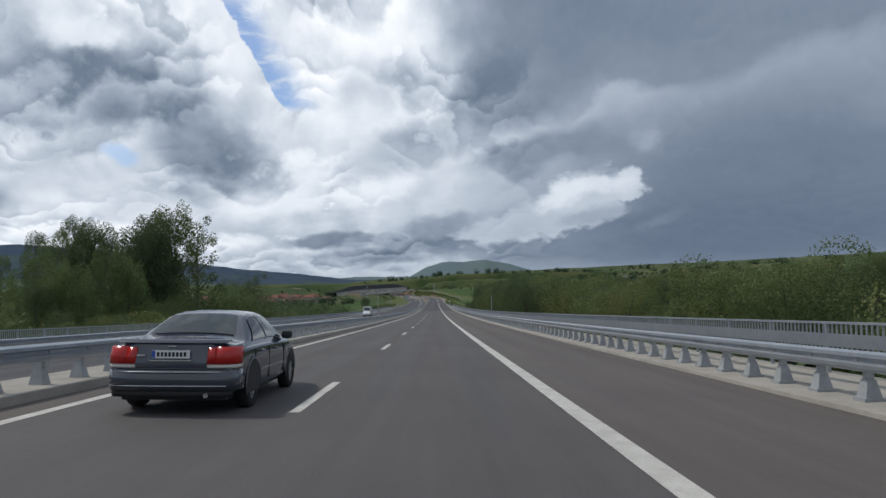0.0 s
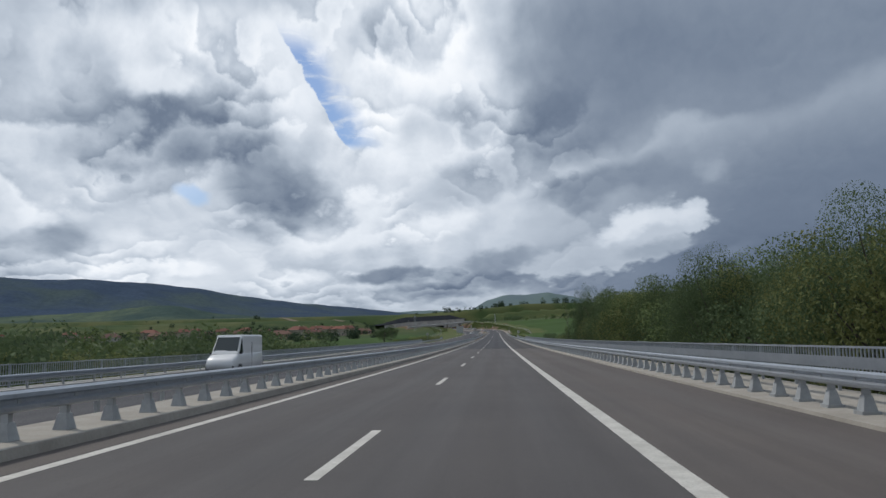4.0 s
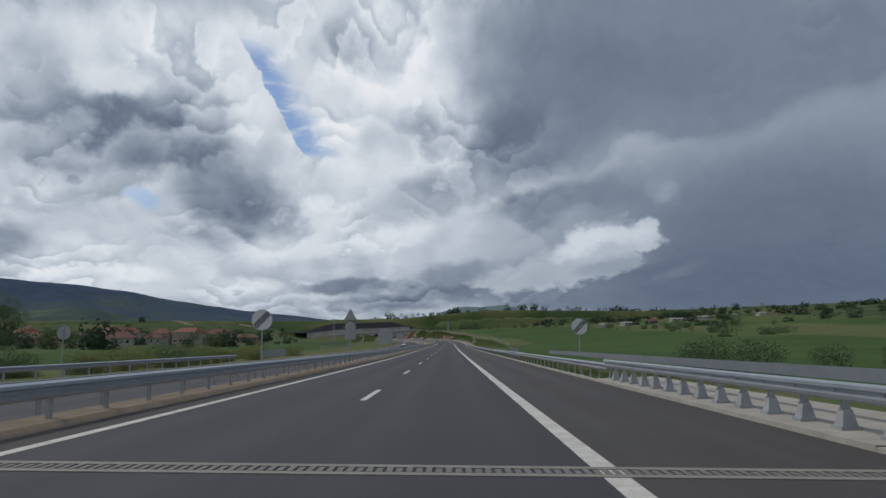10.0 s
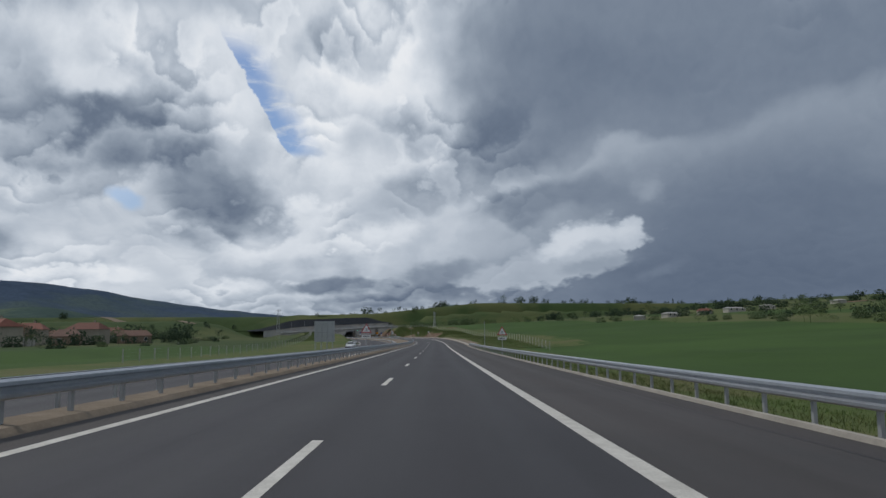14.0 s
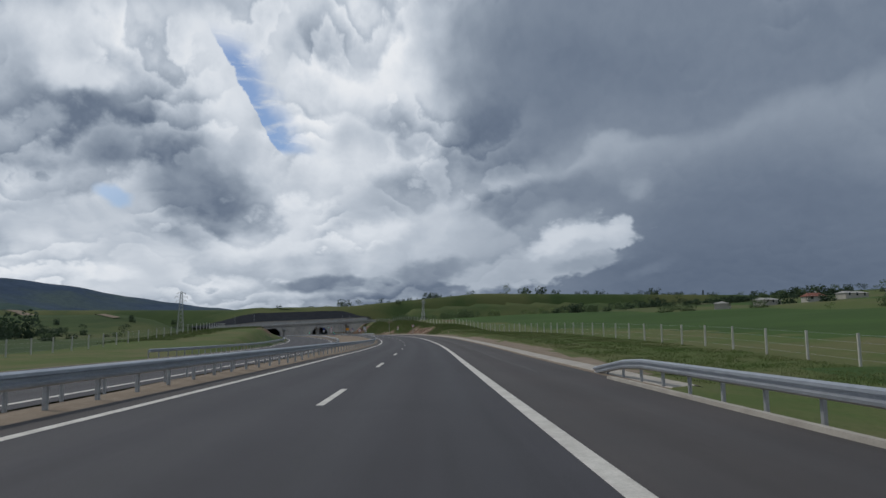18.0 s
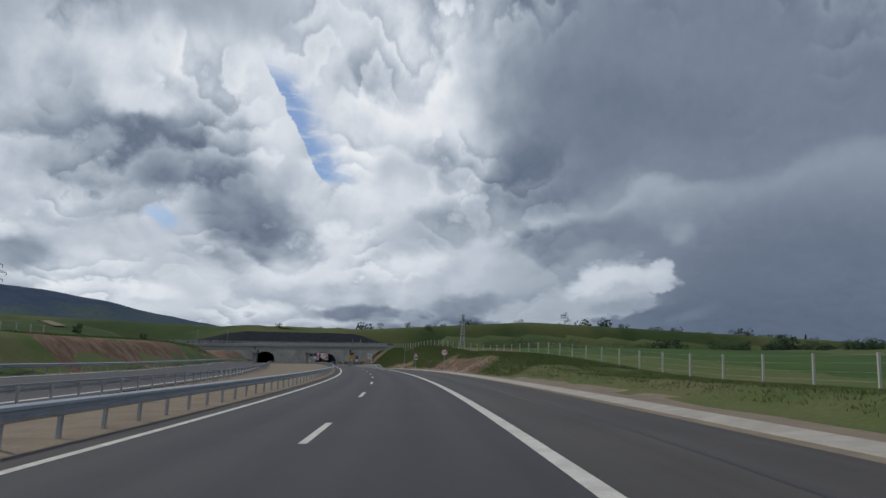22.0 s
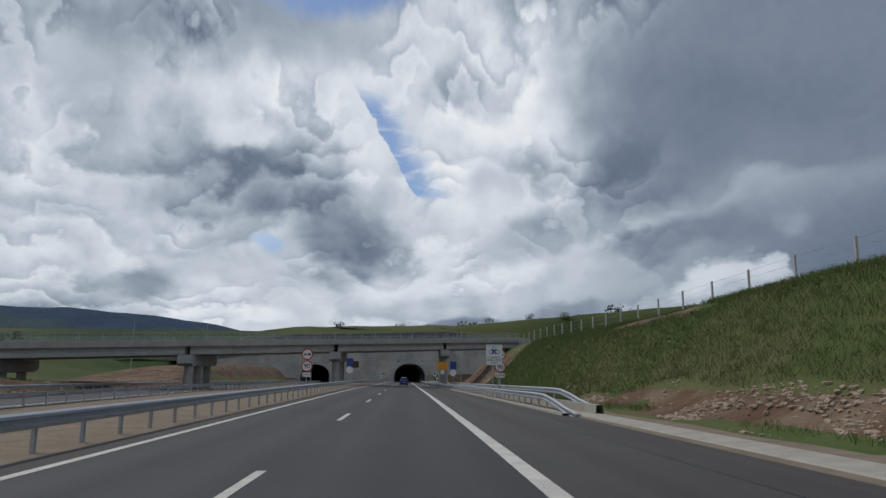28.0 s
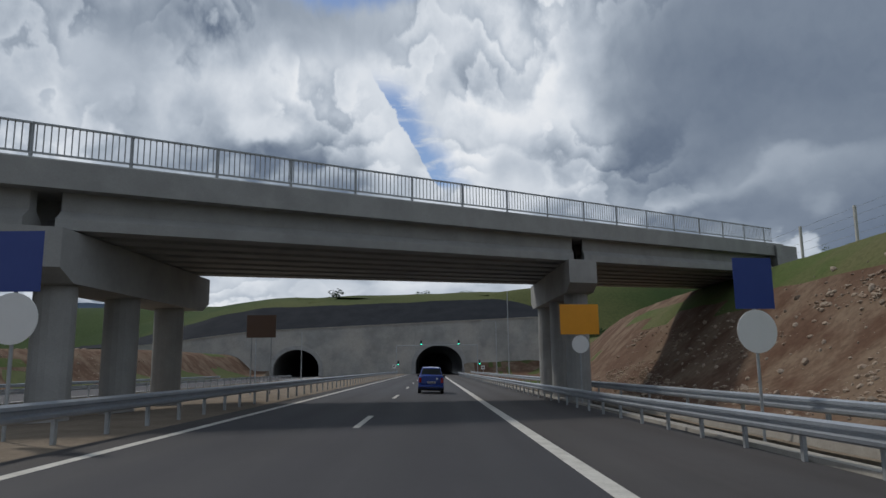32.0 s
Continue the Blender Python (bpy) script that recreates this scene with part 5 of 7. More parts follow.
# poplars and wood on the far side
for k in range(24):
    s = 74 + 50 * tr.rand()
    plant(("poplar", "poplar2")[k % 2], s, -44 - 24 * tr.rand(), top=5.5 + 12 * smooth(80, 122, s) + 4.5 * tr.rand() - 3.6, wide=0.85)
plant("poplar", 119, -47, top=18.3, wide=0.95)
plant("poplar", 116, -49, top=16.8, wide=0.9)
plant("poplar2", 111, -48, top=15.8, wide=0.9)
plant("sparse", 126.5, -45.2, top=18.1)
plant("sparse", 128.5, -46.5, top=15.0)
for k in range(70):
    s = 10 + 290 * tr.rand()
    lat = -34 - 75 * tr.rand()
    top = (3.4 if s < 110 else 0.8) + 2.6 * tr.rand()
    wood_plant(("broad", "broad3", "broad3", "broad2")[k % 4], s, lat, top=top, wide=0.9 + 0.3 * tr.rand())
for k in range(40):
    s = 40 + 95 * tr.rand()
    plant(("broad", "broad2", "broad3")[k % 3], s, -36 - 10 * tr.rand(), top=-1.0 + 4.5 * smooth(60, 120, s) * tr.rand() + 1.5 * tr.rand(), wide=0.8)
for k in range(95):
    s = 150 + 140 * tr.rand()
    wood_plant(("broad", "broad3", "broad3")[k % 3], s, -38 - 55 * tr.rand(), top=-0.4 + 3.6 * tr.rand(), wide=1.1)
plant("sparse", 151, -41, top=9.0)
plant("leafy", 149, -44, top=8.0, wide=0.8)
for s, lat, top in ((192, -43.5, 0.6), (196, -46, 0.2), (150, -36, 1.0), (215, -42, -0.5), (60, -34, -0.5), (70, -33, 0.0), (82, -34, 1.0)):
    plant("bush", s, lat, top=top, wide=1.6)
# scattered trees in the fields and among the houses
for k in range(60):
    s = 560 + 340 * tr.rand()
    far_plant(("broad", "broad3", "bush2", "broad3")[k % 4], s, -105 - 230 * tr.rand(), height=3.5 + 4.0 * tr.rand())
for k in range(26):
    far_plant(("bush2", "bush", "broad3")[k % 3], 350 + 260 * tr.rand(), -62 - 70 * tr.rand(), height=2.0 + 3.0 * tr.rand())
for k in range(80):
    s = 470 + 460 * tr.rand()
    lat = -95 - 200 * tr.rand() ** 1.2
    far_plant(("broad3", "bush2", "broad3", "broad", "broad3", "bush2")[k % 6], s, lat, height=(2.6 if k % 6 in (1, 5) else 3.5 + 3.5 * tr.rand()), wide=1.15)
for k in range(20):
    s = 470 + 420 * k / 20.0 + 6 * tr.rand()
    far_plant(("bush2", "broad3", "bush2", "bush")[k % 4], s, -74 - 26 * smooth(470, 880, s) + 8 * tr.rand(), height=1.0 + 0.9 * tr.rand(), wide=1.7)
for k in range(26):
    plant(("bush", "bush2", "bush")[k % 3], 386 + 80 * tr.rand(), -29 - 14 * tr.rand(), height=0.9 + 1.5 * tr.rand(), wide=1.5)
plant("broad3", 392, -42, height=7.0)
plant("broad3", 352, -38, height=6.0)
# skyline trees on the hills
for k in range(130):
    lat = 22 + 628 * tr.rand() ** 1.1
    s = 1120 + 220 * tr.rand() + 0.15 * lat
    far_plant(("broad3", "bush2", "broad", "bush2", "conifer")[k % 5], s, lat, height=3.5 + 6.0 * tr.rand() ** 1.5)
for k in range(70):
    far_plant(("bush2", "broad3", "bush")[k % 3], 880 + 200 * tr.rand(), 60 + 300 * tr.rand(), height=2 + 3.5 * tr.rand())
for k in range(44):
    far_plant(("broad3", "bush2", "broad3")[k % 3], 990 + 75 * tr.rand(), 30 + 80 * tr.rand(), height=2.0 + 3.0 * tr.rand())
for k in range(60):
    s = 640 + 330 * tr.rand()
    far_plant(("bush2", "broad3", "bush2")[k % 3], s, 230 + 260 * tr.rand(), height=2.0 + 3.5 * tr.rand(), wide=1.3)
for k in range(30):
    far_plant(("bush2", "bush2", "broad3")[k % 3], 1000 + 170 * tr.rand(), -90 - 320 * tr.rand(), height=1.5 + 3.0 * tr.rand())
for k in range(26):
    plant(("bush2", "bush", "bush2")[k % 3], 348 + 40 * tr.rand(), 13 + 30 * tr.rand(), height=1.0 + 1.5 * tr.rand(), wide=1.4)
for s, lat in ((1112, -52), (1130, -30), (1136, -5), (1140, 8), (1100, 40), (1120, 62), (1110, 85)):
    far_plant("bush2", s, lat, height=2.5, wide=1.2)

for row, (s0, s1, l0, l1, n) in enumerate(((420, 1000, 178, 190, 90), (520, 1060, 240, 225, 70), (420, 1000, 113, 118, 60), (640, 1100, 140, 160, 46), (700, 1150, 330, 300, 80), (420, 900, -100, -128, 90), (480, 1000, -300, -260, 90), (560, 1050, -380, -420, 90), (600, 1080, -500, -470, 90))):
    for k in range(n):
        f = tr.rand()
        if noise.noise(Vector((f * 9, row * 3.7, 0))) < -0.12:
            continue
        tall = tr.rand() ** 2
        far_plant(("bush2", "broad3", "bush2", "broad")[k % 4], s0 + (s1 - s0) * f, l0 + (l1 - l0) * f + 9 * tr.randn(), height=1.6 + (1.0 if k % 2 == 0 else 4.5) * tall + 0.6, wide=1.5)
for k in range(260):
    s = 540 + 480 * tr.rand()
    far_plant(("bush2", "broad3", "bush2", "broad")[k % 4], s, -125 - 330 * tr.rand() ** 1.1, height=(1.8 + 1.2 * tr.rand()) if k % 2 == 0 else 3.0 + 2.5 * tr.rand(), wide=1.3)
joined_woods(FAR, 260, 6.2, ("distant dark green trees and bushes on the hills", "distant mid-green trees and bushes on the hills"))
joined_woods(NEAR_HILL, 1000, 3.2, ("dark green bushes and trees above the cut slope", "mid-green bushes and trees above the cut slope"))
joined_woods(THICK, 1700, 2.7, ("thick dark green wood below the viaduct", "thick fresh green wood below the viaduct"))

# ---- grass tufts and stones ----


def tufts(name, count, place, label, mat, tall, broad=1.0):
    r = np.random.RandomState(len(name) + count)
    verts, faces = [], []
    for _ in range(count):
        s, lat = place(r)
        p = RP(s, lat, rise(s, lat) - 0.02)
        for b in range(6):
            a = r.rand() * 6.28
            h = tall * (0.5 + r.rand())
            w = broad * (0.02 + 0.03 * r.rand())
            d = Vector((math.cos(a), math.sin(a), 0))
            lean = Vector((r.randn() * 0.45, r.randn() * 0.45, 1)) * h
            o = Vector((r.randn() * 0.2, r.randn() * 0.2, 0))
            k = len(verts)
            verts += [p + o - d * w, p + o + d * w, p + o + lean * 0.6 + d * w * 0.6, p + o + lean]
            faces += [(k, k + 1, k + 2), (k, k + 2, k + 3)]
    ob = new(name, mesh_of(name, verts, faces, mat))
    return tagged(ob, label, "grass", kind="stuff")


def slope_spot(r):
    """A place on the cut slope, clear of the bare rubble."""
    for _ in range(6):
        s, lat = 755 + 192 * r.rand() ** 0.9, 7.8 + 12.0 * r.rand() ** 0.8
        if bare_at(s, lat) < 0.55:
            break
    else:
        lat = 13.5 + 6.5 * r.rand()
    return s, lat


BLADE = material("grass blades", (0.098, 0.150, 0.043), 0.85, second=(0.155, 0.155, 0.070), scale=0.16, amount=0.8, grain=8, grain_amount=0.3, bump=0, spec=0.15)
tufts("grass", 9000, lambda r: (368 + 223 * r.rand(), 6.3 + 8.0 * r.rand() ** 1.2), "rough grass along the motorway verge", BLADE, 0.16, 0.4)
tufts("grass", 64000, slope_spot, "long grass and weeds on the cut slope", BLADE, 0.24, 0.32)
tufts("grass", 26000, lambda r: (606 + 174 * r.rand(), 8.7 + 12 * r.rand() ** 0.9), "long grass and weeds on the low bank", BLADE, 0.10, 0.4)
tufts("grass", 5000, lambda r: (690 + 230 * r.rand(), -40 - 12 * r.rand()), "rough grass on the far bank", BLADE, 0.3)


def stone_mesh(seed):
    bm = bmesh.new()
    bmesh.ops.create_icosphere(bm, subdivisions=1, radius=0.5)
    r = np.random.RandomState(seed)
    for v in bm.verts:
        v.co *= 0.75 + 0.5 * r.rand()
        v.co.z *= 0.7
    me = bpy.data.meshes.new("stone")
    bm.to_mesh(me)
    bm.free()
    me.materials.append(STONE)
    return me


STONE = material("pale stone", (0.33, 0.27, 0.21), 0.9, second=(0.22, 0.15, 0.11), scale=2, grain=10, bump=0.4, vary=0.3)
STONES = [stone_mesh(k) for k in range(5)]
rk = np.random.RandomState(5)
heap = thing("stone_scatter", Matrix.Translation(RP(950, 9, 0)), "loose pale rubble on the bare slope beside the bridge", "stones", "stones of the cut slope")
for k in range(280):
    s = 928 + 46 * rk.rand()
    lat = 7.4 + 8.5 * rk.rand() ** 1.3
    p = new("stone", STONES[k % 5])
    p.parent = heap
    sz = 0.08 + 0.34 * rk.rand() ** 2.2
    p.matrix_world = Matrix.Translation(RP(s, lat, rise(s, lat) + sz * 0.1)) @ Euler((rk.rand() * 6, rk.rand() * 6, rk.rand() * 6)).to_matrix().to_4x4() @ Matrix.Scale(sz, 4)
heap = thing("stone_scatter", Matrix.Translation(RP(790, 9, 0)), "loose pale and reddish stones lying on the cut slope", "stones", "stones of the cut slope")
for k in range(290):
    s = (764 + 62 * rk.rand()) if k % 5 else (742 + 185 * rk.rand())
    lat = 7.0 + (4.5 if k % 2 else 6.5) * rk.rand() ** 1.4
    p = new("stone", STONES[k % 5])
    p.parent = heap
    sz = 0.08 + 0.34 * rk.rand() ** 2.5
    p.matrix_world = Matrix.Translation(RP(s, lat, rise(s, lat) + sz * 0.12)) @ Euler((rk.rand() * 6, rk.rand() * 6, rk.rand() * 6)).to_matrix().to_4x4() @ Matrix.Scale(sz, 4)



def rubble(count, place, label, big):
    """Many small broken stones lying on bare ground, joined."""
    r = np.random.RandomState(count)
    bm = bmesh.new()
    bmesh.ops.create_icosphere(bm, subdivisions=1, radius=0.5)
    bm.verts.ensure_lookup_table()
    base = np.array([v.co[:] for v in bm.verts])
    tri = np.array([[v.index for v in f.verts] for f in bm.faces])
    bm.free()
    vs, fs = [], []
    for k in range(count):
        s, lat = place(r)
        sz = 0.05 + big * r.rand() ** 3
        q = base * (0.7 + 0.6 * r.rand(len(base), 1)) * sz * np.array([1.0 + 0.5 * r.rand(), 0.8, 0.45 + 0.3 * r.rand()])
        a = r.rand() * 6.28
        q = np.stack([q[:, 0] * math.cos(a) - q[:, 1] * math.sin(a), q[:, 0] * math.sin(a) + q[:, 1] * math.cos(a), q[:, 2]], 1)
        p = RP(s, lat, max(rise(s, lat), -0.5) + sz * 0.08)
        vs.append(q + np.array(p[:]))
        fs.append(tri + k * len(base))
    me = mesh_of("rubble", np.concatenate(vs).tolist(), np.concatenate(fs).tolist(), RUBBLE)
    tagged(new("rubble", me), label, "rubble", kind="stuff")


RUBBLE = material("broken stone", (0.42, 0.345, 0.265), 0.92, second=(0.24, 0.16, 0.11), scale=3.0, amount=0.9, grain=12, grain_amount=0.35, bump=0.3)


def clumped(r, s0, s1, l0, l1, seed):
    for _ in range(5):
        s, lat = s0 + (s1 - s0) * r.rand(), l0 + (l1 - l0) * r.rand() ** 1.4
        if noise.noise(Vector((s * 0.11, lat * 0.45, seed))) > 0.12:
            break
    return s, lat


def open_soil(r, s0, s1, l0, l1):
    """A place on the bare parts of the cut slope."""
    for _ in range(9):
        s, lat = clumped(r, s0, s1, l0, l1, 1.0)
        if bare_at(s, lat) > 0.6:
            break
    else:
        lat = 6.9 + 0.5 * r.rand()
    return s, lat


rubble(8000, lambda r: open_soil(r, 764, 892, 6.9, 12.2), "pale broken stones strewn over the foot of the cut slope", 0.24)
rubble(3500, lambda r: open_soil(r, 938, 985, 7.2, 16.0), "pale broken stones below the bridge abutment", 0.26)
rubble(1500, lambda r: (lambda p: (p[0], opp(p[0]) - p[1]))(clumped(r, 885, 1040, 7.2, 17.0, 7.0)), "broken stones on the bare far bank", 0.40)
rubble(1600, lambda r: (lambda p: (p[0], 0.5 * (-8.9 + opp(p[0]) + 6) + p[1]))(clumped(r, 760, 1050, -2.5, 2.5, 9.0)), "loose stones in the gravel median", 0.22)

# ---- fences ----
POSTC = material("whitish concrete post", (0.50, 0.49, 0.45), 0.9, second=(0.36, 0.35, 0.32), scale=3, grain=15)


def fence(s0, s1, lat_of, gap, label):
    f = thing("fence", Matrix.Translation(RP(s0, lat_of(s0), 0)), label, "fence", "boundary fences")
    bm = bmesh.new()
    box(bm, -0.06, 0.06, -0.06, 0.06, -0.4, 1.75, 0.01)
    me = bpy.data.meshes.new("post")
    bm.to_mesh(me)
    bm.free()
    me.materials.append(POSTC)
    tops = []
    for s in steps(s0, s1, gap):
        m = on_land(s, lat_of(s))
        p = new("post", me)
        p.parent = f
        p.matrix_world = m @ Matrix.Rotation(0.05 * (rk.rand() - 0.5), 4, "X")
        tops.append(m.translation.copy())
    for h in (0.35, 0.8, 1.25, 1.65):
        bm = bmesh.new()
        for a, b in zip(tops[:-1], tops[1:]):
            tube(bm, a + Vector((0, 0, h)), b + Vector((0, 0, h)), 0.006, n=3, caps=False)
        w = part("wire", bm, STEEL_DULL, f)
        w.matrix_parent_inverse = f.matrix_world.inverted()
    return f


fence(600, 690, lambda s: 21.0, 5.0, "whitish concrete posts with wire along the crop field")
fence(690, 985, lambda s: 20.0 - 1.5 * smooth(820, 870, s), 5.0, "whitish concrete fence posts along the top of the cut slope")
fence(545, 800, lambda s: opp(s) - 24, 5.0, "whitish concrete fence posts across the far meadow")

# ---- vehicles ----


def paint(name, c, rough=0.28):
    m = material(name, c, rough, 0.0, second=tuple(v * 0.85 for v in c), scale=1.2, amount=0.4, grain=40, grain_amount=0.05, bump=0, spec=0.6)
    m.node_tree.nodes["Principled BSDF"].inputs["Coat Weight"].default_value = 0.6
    return m


def plain(name, c, rough=0.5, metal=0.0, emit=0.0):
    m = bpy.data.materials.new(name)
    m.use_nodes = True
    b = m.node_tree.nodes["Principled BSDF"]
    b.inputs["Base Color"].default_value = (*c, 1)
    b.inputs["Roughness"].default_value, b.inputs["Metallic"].default_value = rough, metal
    if emit:
        b.inputs["Emission Color"].default_value = (*c, 1)
        b.inputs["Emission Strength"].default_value = emit
    return m


GLASS = plain("dark car glass", (0.045, 0.055, 0.058), 0.04)
RUBBER = plain("tyre rubber", (0.018, 0.018, 0.018), 0.85)
RIM = plain("alloy rim", (0.42, 0.43, 0.44), 0.35, 0.8)
RED_LENS = plain("red lamp lens", (0.42, 0.015, 0.012), 0.2)
CLEAR_LENS = plain("clear lamp lens", (0.55, 0.52, 0.48), 0.15)
BLACK = plain("black plastic", (0.02, 0.02, 0.021), 0.6)
CHROME = plain("chrome strip", (0.6, 0.6, 0.6), 0.2, 1.0)
PLATE = plain("white number plate", (0.72, 0.72, 0.70), 0.4)
PLATE_BLUE = plain("blue plate band", (0.03, 0.08, 0.35), 0.4)
INK = plain("black sign ink", (0.012, 0.012, 0.014), 0.5)


def loft(bm, rings):
    """Skins rings of equally many points, open at the ends."""
    vs = [[bm.verts.new(p) for p in r] for r in rings]
    for a, b in zip(vs[:-1], vs[1:]):
        for k in range(len(a) - 1):
            bm.faces.new((a[k], a[k + 1], b[k + 1], b[k]))
    return vs


def quad_part(name, pts, mat, parent, label="", out=0.006, bevel=True):
    """A pane or panel through four or more points, with a little depth."""
    pts = [Vector(p) for p in pts]
    n = (pts[1] - pts[0]).cross(pts[2] - pts[0]).normalized()
    bm = bmesh.new()
    top = [bm.verts.new(p + n * out) for p in pts]
    low = [bm.verts.new(p - n * 0.02) for p in pts]
    bm.faces.new(top)
    bm.faces.new(low[::-1])
    for k in range(len(pts)):
        j = (k + 1) % len(pts)
        bm.faces.new((low[k], low[j], top[j], top[k]))
    return part(name, bm, mat, parent, label)


def wheel(parent, x, y, r, w):
    bm = bmesh.new()
    n = 28
    prof = [(-w / 2, r * 0.62), (-w / 2, r * 0.93), (-w * 0.36, r), (w * 0.36, r), (w / 2, r * 0.93), (w / 2, r * 0.62)]
    rings = []
    for k in range(n + 1):
        a = 2 * math.pi * k / n
        rings.append([(px_, math.cos(a) * q, math.sin(a) * q) for px_, q in prof])
    loft(bm, rings)
    bmesh.ops.remove_doubles(bm, verts=bm.verts, dist=1e-5)
    t = part("wheel", bm, RUBBER, parent, smooth_shade=True)
    t.location = (x, y, r)
    bm = bmesh.new()
    sgn = 1 if x > 0 else -1
    xo = sgn * w * 0.42
    for k in range(7):
        a = 2 * math.pi * k / 7
        d = Vector((0, math.cos(a), math.sin(a)))
        e = Vector((0, -math.sin(a), math.cos(a)))
        q = [d * 0.05 + e * 0.035, d * r * 0.6 + e * 0.045, d * r * 0.6 - e * 0.045, d * 0.05 - e * 0.035]
        vs = [bm.verts.new((xo, p.y, p.z)) for p in q]
        vb = [bm.verts.new((xo - sgn * 0.03, p.y, p.z)) for p in q]
        bm.faces.new(vs)
        for i in range(4):
            bm.faces.new((vs[i], vs[(i + 1) % 4], vb[(i + 1) % 4], vb[i]))
    tube(bm, (xo - sgn * 0.03, 0, 0), (xo + sgn * 0.006, 0, 0), 0.07, n=14)
    for k in range(24):
        a, b = 2 * math.pi * k / 24, 2 * math.pi * (k + 1) / 24
        vs = [bm.verts.new((xo + dx, math.cos(q) * rr, math.sin(q) * rr)) for q, rr, dx in ((a, r * 0.56, -sgn * 0.02), (b, r * 0.56, -sgn * 0.02), (b, r * 0.64, 0.0), (a, r * 0.64, 0.0))]
        bm.faces.new(vs)
    part("rim", bm, RIM, t)
    return t


def car(m, label, category, coat, body, roof, wheels, extras, group="vehicles on the motorway"):
    """body: stations (y, half width, bottom, top); roof: rear base, rear top, front top, front base as (y, z, half width)."""
    ob = thing("car" if category == "car" else category, m, label, category, group)
    bm = bmesh.new()
    rings = []
    for y, hw, zb, zt in body:
        half = [(hw * 0.55, zb), (hw * 0.93, zb + 0.02), (hw * 0.99, zb + 0.12), (hw, zb + (zt - zb) * 0.45), (hw * 0.985, zt - 0.14), (hw * 0.95, zt - 0.045), (hw * 0.86, zt), (hw * 0.45, zt + 0.012)]
        rings.append([(-x, y, z) for x, z in half] + [(x, y, z) for x, z in half[::-1]])
    vs = loft(bm, rings)
    bm.faces.new(vs[0][::-1])
    bm.faces.new(vs[-1])
    for a, b in zip(vs[:-1], vs[1:]):
        bm.faces.new((a[-1], a[0], b[0], b[-1]))
    bmesh.ops.recalc_face_normals(bm, faces=bm.faces)
    part("body", bm, coat, ob, smooth_shade=True)
    (y0, z0, w0), (y1, z1, w1), (y2, z2, w2), (y3, z3, w3) = roof
    bm = bmesh.new()
    rings = []
    for f, (y, z, w) in enumerate(((y0, z0, w0), (y1, z1, w1), ((y1 + y2) / 2, max(z1, z2) + 0.025, (w1 + w2) / 2), (y2, z2, w2), (y3, z3, w3))):
        base = float(np.interp(y, [b[0] for b in body], [b[3] for b in body])) - 0.03
        wb = float(np.interp(y, [b[0] for b in body], [b[1] for b in body])) * 0.90
        rings.append([(-wb, y, min(base, z)), (-w, y, z), (-w * 0.86, y, z + 0.035 * (0 < f < 4)), (0, y, z + 0.05 * (0 < f < 4)), (w * 0.86, y, z + 0.035 * (0 < f < 4)), (w, y, z), (wb, y, min(base, z))])
    vs = loft(bm, rings)
    bmesh.ops.recalc_face_normals(bm, faces=bm.faces)
    part("cabin", bm, coat, ob, smooth_shade=False)
    quad_part("rear_window", [(-w0 * 0.93, y0 + 0.05, z0 + 0.04), (w0 * 0.93, y0 + 0.05, z0 + 0.04), (w1 * 0.90, y1 - 0.05, z1 - 0.02), (-w1 * 0.90, y1 - 0.05, z1 - 0.02)], GLASS, ob, "dark tinted glass", 0.02)
    quad_part("windscreen", [(w3 * 0.93, y3 - 0.06, z3 + 0.04), (-w3 * 0.93, y3 - 0.06, z3 + 0.04), (-w2 * 0.92, y2 + 0.06, z2 - 0.02), (w2 * 0.92, y2 + 0.06, z2 - 0.02)], GLASS, ob, "dark tinted glass", 0.02)
    for sg in (-1, 1):
        def side(y, f):
            wb = float(np.interp(y, [b[0] for b in body], [b[1] for b in body])) * 0.90
            zb = float(np.interp(y, [b[0] for b in body], [b[3] for b in body])) - 0.03
            wt_ = float(np.interp(y, [y0, y1, y2, y3], [w0, w1, w2, w3]))
            zt = float(np.interp(y, [y0, y1, y2, y3], [z0, z1, z2, z3]))
            return Vector((sg * (wb + (wt_ - wb) * f), y, zb + (zt - zb) * f))
        mid = (y1 + y2) / 2 + 0.1
        for a, b, ta, tb in ((y0 + 0.42, mid - 0.04, y1 + 0.05, mid - 0.04), (mid + 0.04, y3 - 0.35, mid + 0.04, y2 - 0.02)):
            pts = [side(a, 0.12), side(b, 0.12), side(tb, 0.88), side(ta, 0.88)]
            quad_part("side_window", pts if sg > 0 else pts[::-1], GLASS, ob, "dark tinted glass", 0.012)
        bm = bmesh.new()
        box(bm, min(sg * (w3 + 0.22), sg * (w3 + 0.04)), max(sg * (w3 + 0.22), sg * (w3 + 0.04)), y3 - 0.32, y3 - 0.18, z3 + 0.0, z3 + 0.13, 0.03)
        part("mirror", bm, BLACK, ob)
    yr, yf, r, w, tx = wheels
